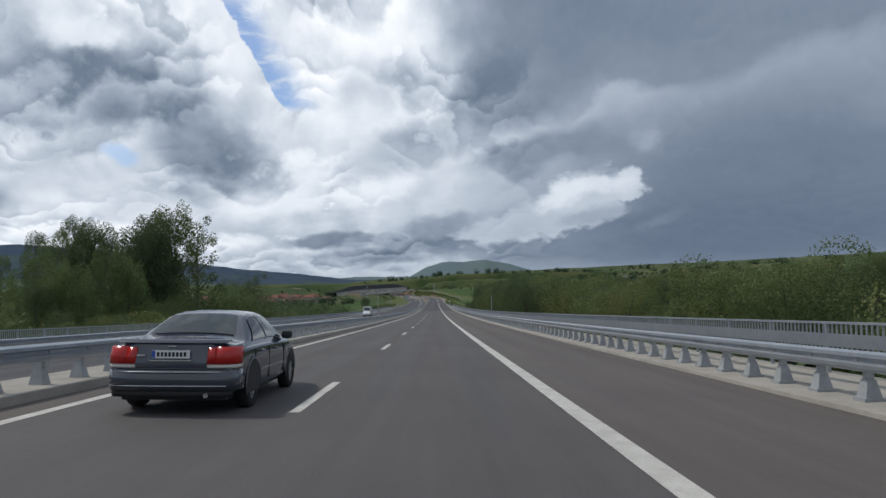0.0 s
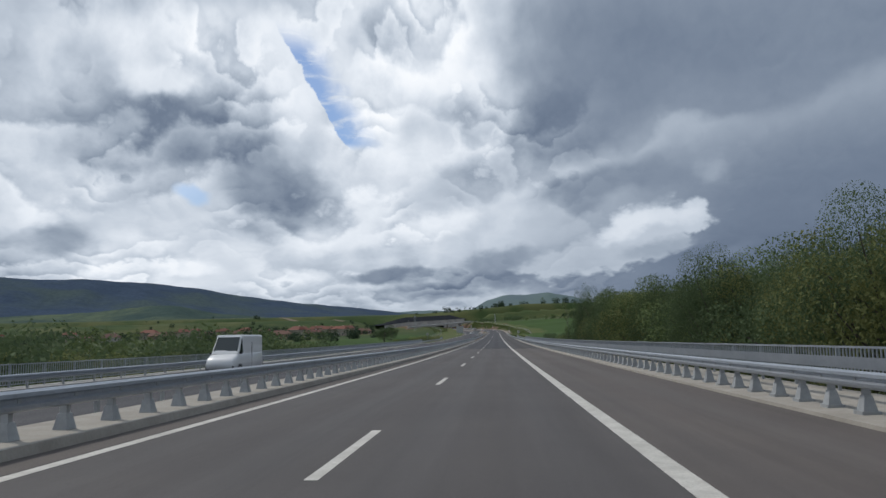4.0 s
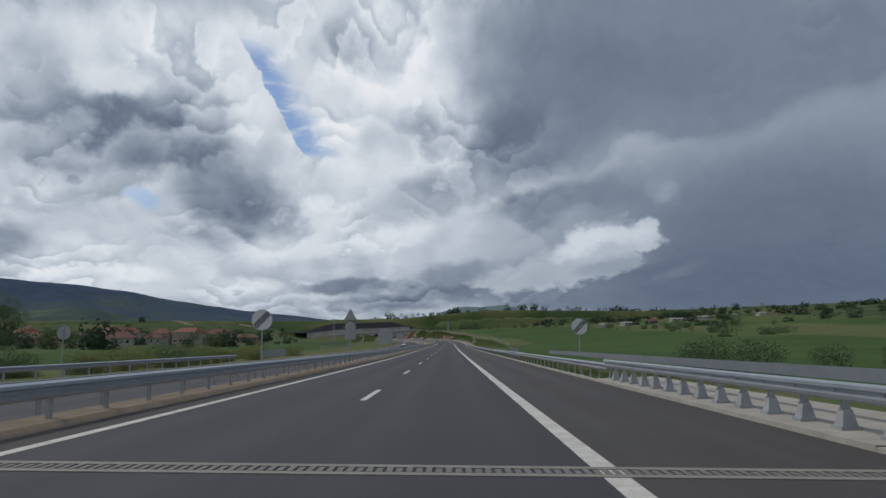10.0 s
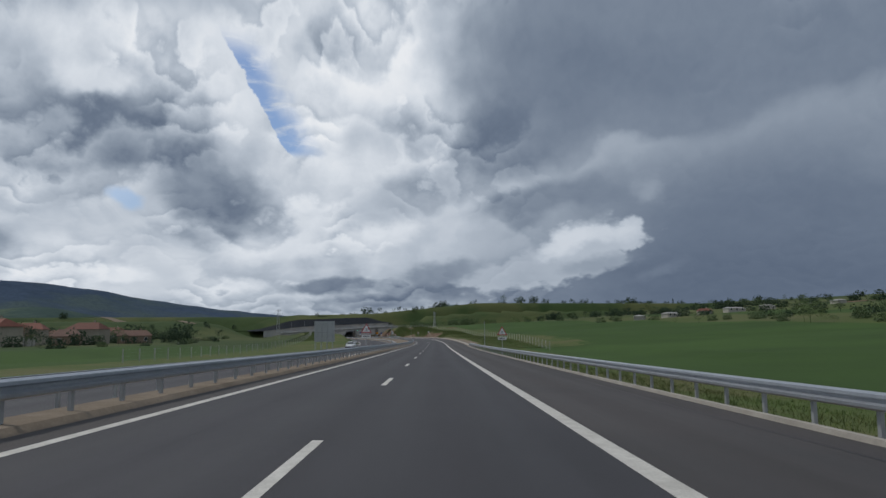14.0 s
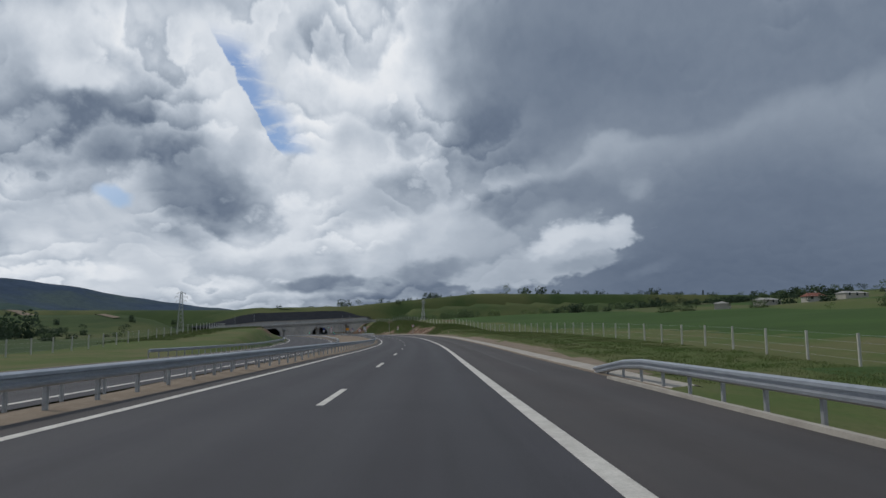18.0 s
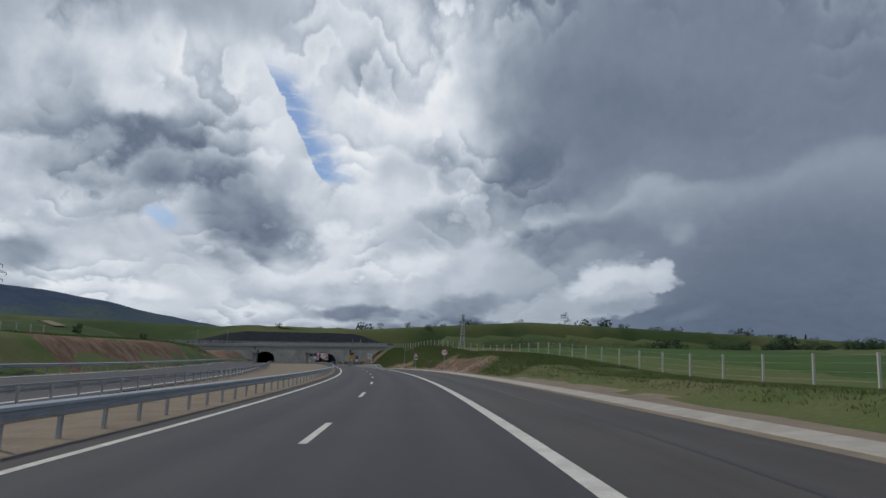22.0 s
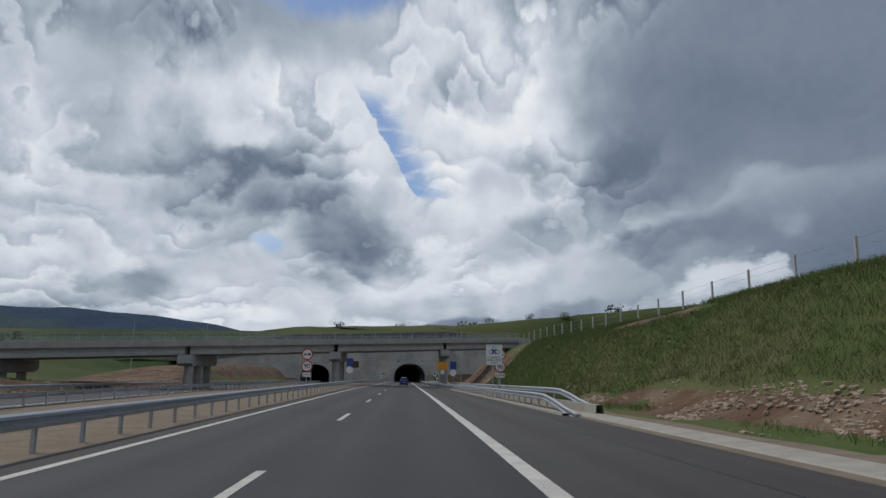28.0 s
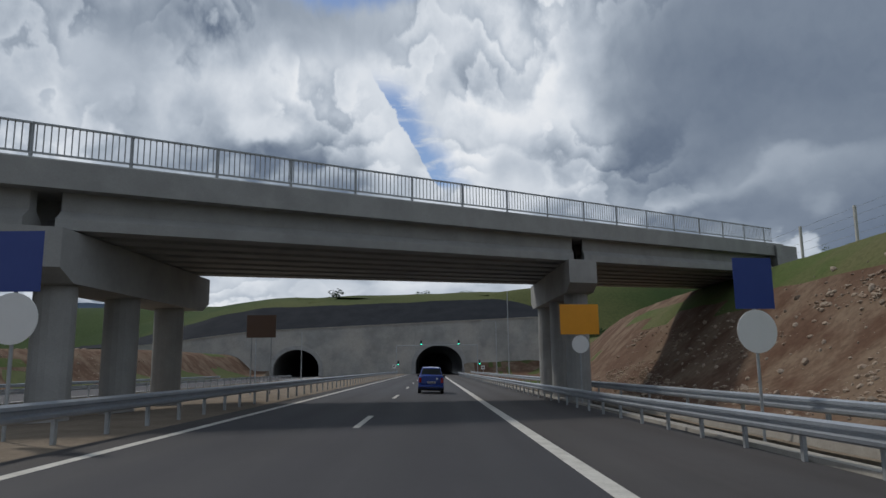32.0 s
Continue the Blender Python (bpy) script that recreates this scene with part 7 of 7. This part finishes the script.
def plate_sign(ob, z, w, h, mat, words="", size=0.12, arrows=False):
    p = box_part("sign_face", mat, ob, -w / 2, w / 2, -0.012, 0.0, z - h / 2, z + h / 2, 0.0)
    box_part("sign_back", SIGN_BACK, p, -w / 2 + 0.01, w / 2 - 0.01, 0.0, 0.012, z - h / 2 + 0.01, z + h / 2 - 0.01)
    if words:
        text_part(words, p, INK, size, -0.015, z)
    if arrows:
        for sg in (-1, 1):
            x = sg * w * 0.37
            box_part("arrow_shaft", INK, p, x - 0.018, x + 0.018, -0.016, -0.012, z - h * 0.32, z + h * 0.05)
            bm = bmesh.new()
            v = [bm.verts.new(q) for q in ((x - 0.055, -0.016, z + h * 0.02), (x + 0.055, -0.016, z + h * 0.02), (x, -0.016, z + h * 0.34))]
            bm.faces.new(v)
            part("arrow_head", bm, INK, p)
    return p


for s, lat, z in ((371, 5.45, 2.6), (362, -10.0, 2.5)):
    o = sign_at(s, lat, "end_of_restriction_sign", "round white sign with black diagonal stripes on a steel pole")
    poles(o, (0,), z + 0.3)
    round_sign(o, z, 0.45, "end")
o = sign_at(390, -10.2, "warning_sign", "grey backs of triangular and round signs on one pole", back=True)
poles(o, (0,), 4.3)
triangle_sign(o, 3.75, 1.15)
round_sign(o, 2.85, 0.46, "speed", "")
plate_sign(o, 2.1, 0.9, 0.5, SIGN_WHITE)
o = sign_at(376, -26.5, "speed_sign", "grey back of a round sign on a pole", back=True)
poles(o, (0,), 3.4)
round_sign(o, 2.9, 0.45, "speed", "")
for s, z, sq in ((417, 2.55, True), (447, 2.55, False)):
    o = sign_at(s, -10.2, "speed_sign", "grey back of a round motorway sign on a steel pole", back=True)
    poles(o, (0,), z + 0.35)
    round_sign(o, z, 0.55, "speed", "")
    if sq:
        plate_sign(o, z - 0.88, 1.1, 0.6, SIGN_WHITE)
for s, lat, z in ((786.3, 6.0, 2.65), (786.0, -10.0, 2.1)):
    o = sign_at(s, lat, "speed_sign", "round red-bordered speed limit sign reading 110")
    poles(o, (0,), z + 0.3)
    round_sign(o, z, 0.46, "speed", "110")
for s, lat, z in ((538, 5.3, 2.6), (533, -10.0, 2.5)):
    o = sign_at(s, lat, "warning_sign", "red-bordered tunnel warning triangle above a small white plate")
    poles(o, (0,), z + 0.3)
    triangle_sign(o, z, 1.2)
    p = plate_sign(o, z - 0.72, 1.0, 0.34, SIGN_WHITE)
    for k in range(4):
        box_part("writing_bar", INK, p, -0.32 + k * 0.17, -0.20 + k * 0.17, -0.018, -0.012, z - 0.78, z - 0.66)
for s, lat, z in ((819, 6.0, 2.6), (819, -10.0, 2.2)):
    o = sign_at(s, lat, "warning_sign", "red-bordered triangular warning sign above a small plate")
    poles(o, (0,), z + 0.3)
    triangle_sign(o, z, 1.05)
    p = plate_sign(o, z - 0.62, 0.72, 0.26, SIGN_WHITE)
    for k in range(4):
        box_part("writing_bar", INK, p, -0.25 + k * 0.13, -0.16 + k * 0.13, -0.018, -0.012, z - 0.67, z - 0.57)
for s, lat, z in ((900.7, 5.60, 2.5), (902.4, -10.0, 2.15)):
    o = sign_at(s, lat, "speed_sign", "no-overtaking and 90 speed limit signs on one pole")
    poles(o, (0,), z + 1.2)
    round_sign(o, z + 0.96, 0.46, "overtake")
    round_sign(o, z, 0.46, "speed", "90")
    plate_sign(o, z - 0.68, 0.72, 0.34, SIGN_WHITE, "400м", 0.15, True)
o = sign_at(898.5, 4.85, "information_sign", "white information board with a blue ring emblem and lettering")
poles(o, (-0.12, 0.35), 2.6)
pz = 3.35
p = plate_sign(o, pz, 1.25, 1.55, SIGN_WHITE)
for k, (x, z) in enumerate(((-0.27, 0.22), (0.0, 0.50), (0.27, 0.22))):
    bm = bmesh.new()
    n = 28
    for q in range(n):
        a, b = 2 * math.pi * q / n, 2 * math.pi * (q + 1) / n
        vs = [bm.verts.new((x + math.cos(t_) * r_, -0.016, pz + z + math.sin(t_) * r_)) for t_, r_ in ((a, 0.15), (b, 0.15), (b, 0.115), (a, 0.115))]
        bm.faces.new(vs)
    part("emblem_ring", bm, SIGN_BLUE, p)
for sg in (-1, 1):
    bm = bmesh.new()
    box(bm, -0.05, 0.05, -0.018, -0.012, -0.26, 0.26)
    q = part("emblem_bar", bm, SIGN_BLUE, p)
    q.matrix_local = Matrix.Translation((0, 0, pz + 0.24)) @ Matrix.Rotation(radians(42 * sg), 4, "Y")
for k, w in enumerate(("АВТОМАТИЧЕН", "ПРЕБРОИТЕЛЕН", "ПУНКТ")):
    text_part(w, p, INK, 0.145, -0.015, pz - 0.22 - 0.19 * k, wide=0.95)
box_part("writing_bar", SIGN_BACK, p, -0.5, 0.5, -0.016, -0.012, pz + 0.66, pz + 0.71)
for s, lat, z, w, h, mat, lab in ((947.7, 5.0, 3.55, 0.95, 1.15, SIGN_BLUE, "blue rectangular sign above a white disc"), (945.3, -10.0, 3.35, 0.95, 1.15, SIGN_BLUE, "blue rectangular sign above a white disc"), (962.2, 4.15, 3.75, 1.75, 1.3, SIGN_YELLOW, "orange-yellow rectangular sign above a white disc")):
    o = sign_at(s, lat, "lane_sign", lab + " on a steel pole", turn=8 if lat > 0 else 0)
    poles(o, (0,), z + 0.3)
    plate_sign(o, z, w, h, mat)
    disc_part("white_disc", o, SIGN_WHITE, 0.48 if mat is SIGN_BLUE else 0.38, -0.02, z - h / 2 - (0.50 if mat is SIGN_BLUE else 0.42), 0.02, "plain white round sign")
o = sign_at(968, -11.0, "tourist_sign", "brown rectangular sign on two posts")
poles(o, (-0.5, 0.5), 3.9)
plate_sign(o, 3.5, 1.5, 1.15, SIGN_BROWN)
# large direction board seen from behind
o = thing("direction_board", on_land(614, -27.6) @ Matrix.Rotation(math.pi, 4, "Z"), "large grey ribbed back of a direction board on slanted legs", "road sign", "road signs")
for k in range(11):
    box_part("panel", SIGN_BACK, o, -2.3, 2.3, -0.03, 0.03, 1.6 + k * 0.42, 2.0 + k * 0.42)
for x in (-1.9, -0.7, 0.6, 1.9):
    bm = bmesh.new()
    tube(bm, (x, 0.1, -0.3), (x, 0.1, 6.1), 0.06, n=8)
    tube(bm, (x, 1.6, -0.3), (x, 0.12, 4.6), 0.05, n=8)
    part("leg", bm, POLE, o)
# slender poles along the road
for s, lat, h in ((97.5, -10.15, 4.6), (95.5, 5.75, 3.3), (576, -10.0, 4.3), (577, 6.0, 4.8), (858, 9.2, 4.6)):
    o = thing("steel_pole", on_land(s, lat) if lat > 6.5 else RM(s, lat, 0.15 if s < 300 and lat > 0 else -0.3), "slender grey steel pole beside the motorway", "pole", "slender poles")
    bm = bmesh.new()
    tube(bm, (0, 0, -0.2), (0, 0, h + 0.1), 0.06, 0.045, 10)
    part("shaft", bm, POLE, o)
    box_part("base_plate", POLE, o, -0.15, 0.15, -0.15, 0.15, -0.02, 0.03)

# ---- tunnel equipment ----
LAMP_GREEN = plain("green signal light", (0.05, 0.9, 0.55), 0.3, 0.0, 2.5)


def signal(parent, x, y, z):
    b = box_part("signal_head", BLACK, parent, x - 0.17, x + 0.17, y - 0.12, y + 0.12, z - 0.5, z + 0.5, 0.03)
    for k, m in ((0.3, BLACK), (0.0, BLACK), (-0.3, LAMP_GREEN)):
        disc_part("signal_lamp", b, m, 0.12, y - 0.14, z + k, 0.02, x=x)


g = thing("signal_gantry", RM(1078, -1.0, 0), "grey steel gantry with green traffic signals before the tunnel", "gantry")
for x in (-8.8, 8.2):
    bm = bmesh.new()
    tube(bm, (x, 0, -0.5), (x, 0, 6.3), 0.10, n=10)
    part("post", bm, POLE, g)
bm = bmesh.new()
tube(bm, (-8.8, 0, 6.2), (8.2, 0, 6.2), 0.09, n=10)
part("crossbeam", bm, POLE, g)
for x in (-3.6, 4.3):
    signal(g, x, -0.1, 6.75)
signal(g, -8.4, -0.2, 2.6)
signal(g, 8.6, -0.2, 2.6)
for lat in (-10.5, 8.6):
    b = thing("signal_box", RM(1082, lat, 0), "small white control panel on a post", "control panel", "tunnel equipment")
    poles(b, (0,), 2.2)
    box_part("panel", SIGN_WHITE, b, -0.35, 0.35, -0.05, 0.05, 1.3, 2.1, 0.02)
    disc_part("dial", b, INK, 0.18, -0.07, 1.75, 0.02)


def light_mast(s, lat, h, arm, label):
    o = thing("light_mast", on_land(s, lat) if abs(lat) > 7 else RM(s, lat, -0.2), label, "light mast", "light masts")
    bm = bmesh.new()
    tube(bm, (0, 0, -0.4), (0, 0, h), 0.10, 0.06, 10)
    part("shaft", bm, POLE, o)
    if arm:
        bm = bmesh.new()
        tube(bm, (0, 0, h - 0.05), (arm, 0, h + 0.1), 0.04, n=8)
        part("arm", bm, POLE, o)
        box_part("lamp_head", SIGN_BACK, o, min(arm, arm * 1.3), max(arm, arm * 1.3), -0.12, 0.12, h + 0.04, h + 0.16, 0.02)
    return o


light_mast(1052, 8.8, 9.6, -1.8, "grey light mast with a short arm near the tunnel")
light_mast(1040, 9.6, 13.5, 0, "tall thin grey mast near the tunnel portal")
light_mast(1015, 11.5, 13.0, 0, "tall thin grey mast beside the road")
for s, lat, h in ((1000, -46, 9.5), (985, -56, 9.5), (1030, -27, 8.0), (1048, -24, 8.0)):
    light_mast(s, lat, h, 0, "thin grey mast beside the opposite carriageway")
light_mast(1120, -6, 7.0, 1.4, "grey light mast on the hill above the tunnel")
light_mast(1118, -52, 7.0, 1.4, "grey light mast on the hill above the tunnel")

# ---- electricity pylons ----


def pylon(m, h, label):
    o = thing("pylon", m, label, "pylon", "electricity pylons")
    w0, w1 = h * 0.075, h * 0.018

    def at(k, f):
        w = w0 + (w1 - w0) * f
        return Vector(((-w, w, w, -w)[k], (-w, -w, w, w)[k], h * f))
    for k in range(4):
        bm = bmesh.new()
        tube(bm, at(k, 0) - Vector((0, 0, 0.5)), at(k, 1), 0.06, n=5)
        part("leg", bm, STEEL_DULL, o)
    n = 11
    for k in range(4):
        bm = bmesh.new()
        for i in range(n):
            a, b = i / n, (i + 1) / n
            tube(bm, at(k, a), at((k + 1) % 4, b), 0.03, n=4, caps=False)
            tube(bm, at((k + 1) % 4, a), at(k, b), 0.03, n=4, caps=False)
        part("bracing", bm, STEEL_DULL, o)
    for z, w in ((h * 0.80, h * 0.11), (h * 0.88, h * 0.14), (h * 0.97, h * 0.09)):
        bm = bmesh.new()
        for sg in (-1, 1):
            tube(bm, (0, 0, z), (sg * w, 0, z), 0.05, n=5)
            tube(bm, (0, 0, z + h * 0.04), (sg * w, 0, z), 0.035, n=4)
        part("crossarm", bm, STEEL_DULL, o)
        for sg in (-1, 1):
            bm = bmesh.new()
            tube(bm, (sg * w, 0, z), (sg * w, 0, z - h * 0.035), 0.05, n=6)
            part("insulator", bm, BLACK, o)
    return o


pl, pr = on_land(818, -65.3), on_land(881, 28.4)
hl, hr = RP(818, -9, 14.9).z - pl.translation.z, RP(881, 6, 15.7).z - pr.translation.z
pylon(pl, max(10, hl), "grey steel lattice electricity pylon in the meadow")
pylon(pr, max(8, hr), "grey steel lattice electricity pylon on the slope")

# ---- houses ----
ROOF = [material("red roof tiles", c, 0.85, second=tuple(v * 0.7 for v in c), scale=0.8, amount=0.7, grain=5, grain_amount=0.3, bump=0.4, bump_scale=6, vary=0.2) for c in ((0.17, 0.060, 0.040), (0.12, 0.052, 0.042), (0.16, 0.085, 0.062))]
WALL = [material("rendered house wall", c, 0.9, second=tuple(v * 0.8 for v in c), scale=0.5, amount=0.6, grain=6, grain_amount=0.15, bump=0.1, vary=0.12) for c in ((0.36, 0.32, 0.26), (0.26, 0.18, 0.135), (0.42, 0.40, 0.36))]
PANE = plain("dark window pane", (0.03, 0.035, 0.04), 0.1)


def house(m, w, d, h, roof, wall, label, low=False):
    o = thing("house", m, label, "house", "houses of the village")
    box_part("wall", wall, o, -w / 2, w / 2, -d / 2, d / 2, -1.0, h)
    rh = (0.14 if low else 0.26) * d
    bm = bmesh.new()
    e = 0.45
    pts = [(-w / 2 - e, -d / 2 - e, h - 0.1), (w / 2 + e, -d / 2 - e, h - 0.1), (w / 2 + e, d / 2 + e, h - 0.1), (-w / 2 - e, d / 2 + e, h - 0.1), (-w / 2 + d * 0.22, 0, h + rh), (w / 2 - d * 0.22, 0, h + rh)]
    v = [bm.verts.new(p) for p in pts]
    for f in ((0, 1, 5, 4), (1, 2, 5), (2, 3, 4, 5), (3, 0, 4), (3, 2, 1, 0)):
        bm.faces.new([v[i] for i in f])
    part("roof", bm, roof, o)
    if not low:
        box_part("chimney", wall, o, w * 0.15, w * 0.15 + 0.5, 0.3, 0.8, h + rh * 0.5, h + rh + 0.7)
    n = max(2, int(w / 3))
    for fl in range(max(1, int(h / 2.8))):
        for k in range(n):
            x = -w / 2 + w * (k + 0.5) / n
            wd = box_part("window", PANE, o, x - 0.5, x + 0.5, -d / 2 - 0.04, -d / 2 + 0.02, 1.0 + fl * 2.8, 2.2 + fl * 2.8)
            box_part("window_frame", SIGN_WHITE, wd, x - 0.58, x + 0.58, -d / 2 - 0.02, -d / 2 + 0.01, 0.92 + fl * 2.8, 2.28 + fl * 2.8)
    return o


hr_ = np.random.RandomState(21)
spots = [(637, -189), (836, -134), (873, -182), (700, -150), (745, -170), (790, -160), (660, -215), (690, -235), (730, -225), (770, -240), (810, -215), (850, -235), (620, -230), (600, -205), (640, -260), (680, -280), (720, -275), (760, -290), (800, -270), (840, -290), (900, -210), (905, -160), (560, -250), (580, -280), (610, -310), (880, -150), (940, -185), (520, -300), (660, -170), (815, -180), (640, -118), (662, -126), (688, -120), (716, -124), (742, -136), (604, -132), (622, -146), (584, -124), (560, -138), (700, -138), (676, -146), (730, -112), (648, -150)]
for k, (s, lat) in enumerate(spots):
    two = k % 3 == 0
    house(on_land(s, lat, hr_.rand() * 70 - 35), 8 + 5 * hr_.rand(), 7 + 2.5 * hr_.rand(), 5.4 if two else 3.0, ROOF[k % 3], WALL[(k * 2) % 3], "two-storey rendered house with a red tiled roof" if two else "low rendered house with a red tiled roof")
for k, (x, y, w) in enumerate(((138, 842, 10), (158, 850, 16), (118, 838, 14), (180, 856, 18), (100, 836, 9), (205, 862, 15), (228, 868, 12))):
    house(Matrix.Translation((x, y, land(x, y))) @ Matrix.Rotation(radians(15 * k), 4, "Z"), w * 0.7, 5, 2.1, ROOF[0] if k == 0 else CONCRETE, WALL[2], "low whitish farm building with a shallow roof" if k else "small farmhouse with a bright red roof", low=bool(k))
# dirt tracks in the hills


def track(pts, w, label):
    verts, faces = [], []
    line = []
    for a, b in zip(pts[:-1], pts[1:]):
        for k in range(12):
            line.append((a[0] + (b[0] - a[0]) * k / 12, a[1] + (b[1] - a[1]) * k / 12))
    line.append(pts[-1])
    for i, (x, y) in enumerate(line):
        x2, y2 = line[min(i + 1, len(line) - 1)]
        x1, y1 = line[max(i - 1, 0)]
        d = Vector((x2 - x1, y2 - y1, 0)).normalized()
        n = Vector((-d.y, d.x, 0))
        for sg in (-1, -0.33, 0.33, 1):
            p = Vector((x, y, 0)) + n * w * 0.5 * sg
            verts.append((p.x, p.y, land(p.x, p.y) + 0.35))
    for i in range(len(line) - 1):
        for k in range(3):
            a = i * 4 + k
            faces.append((a, a + 1, a + 5, a + 4))
    ob = new("dirt_track", mesh_of("dirt_track", verts, faces, GRAVEL, shade=True))
    return tagged(ob, label, "track", kind="structure")


track([(-215, 1030), (-250, 1060), (-300, 1075), (-380, 1120), (-470, 1150)], 5, "pale dirt track climbing the hill beside the tunnel")
track([(20, 930), (60, 985), (130, 1020), (220, 1060)], 5, "pale dirt track across the slope")
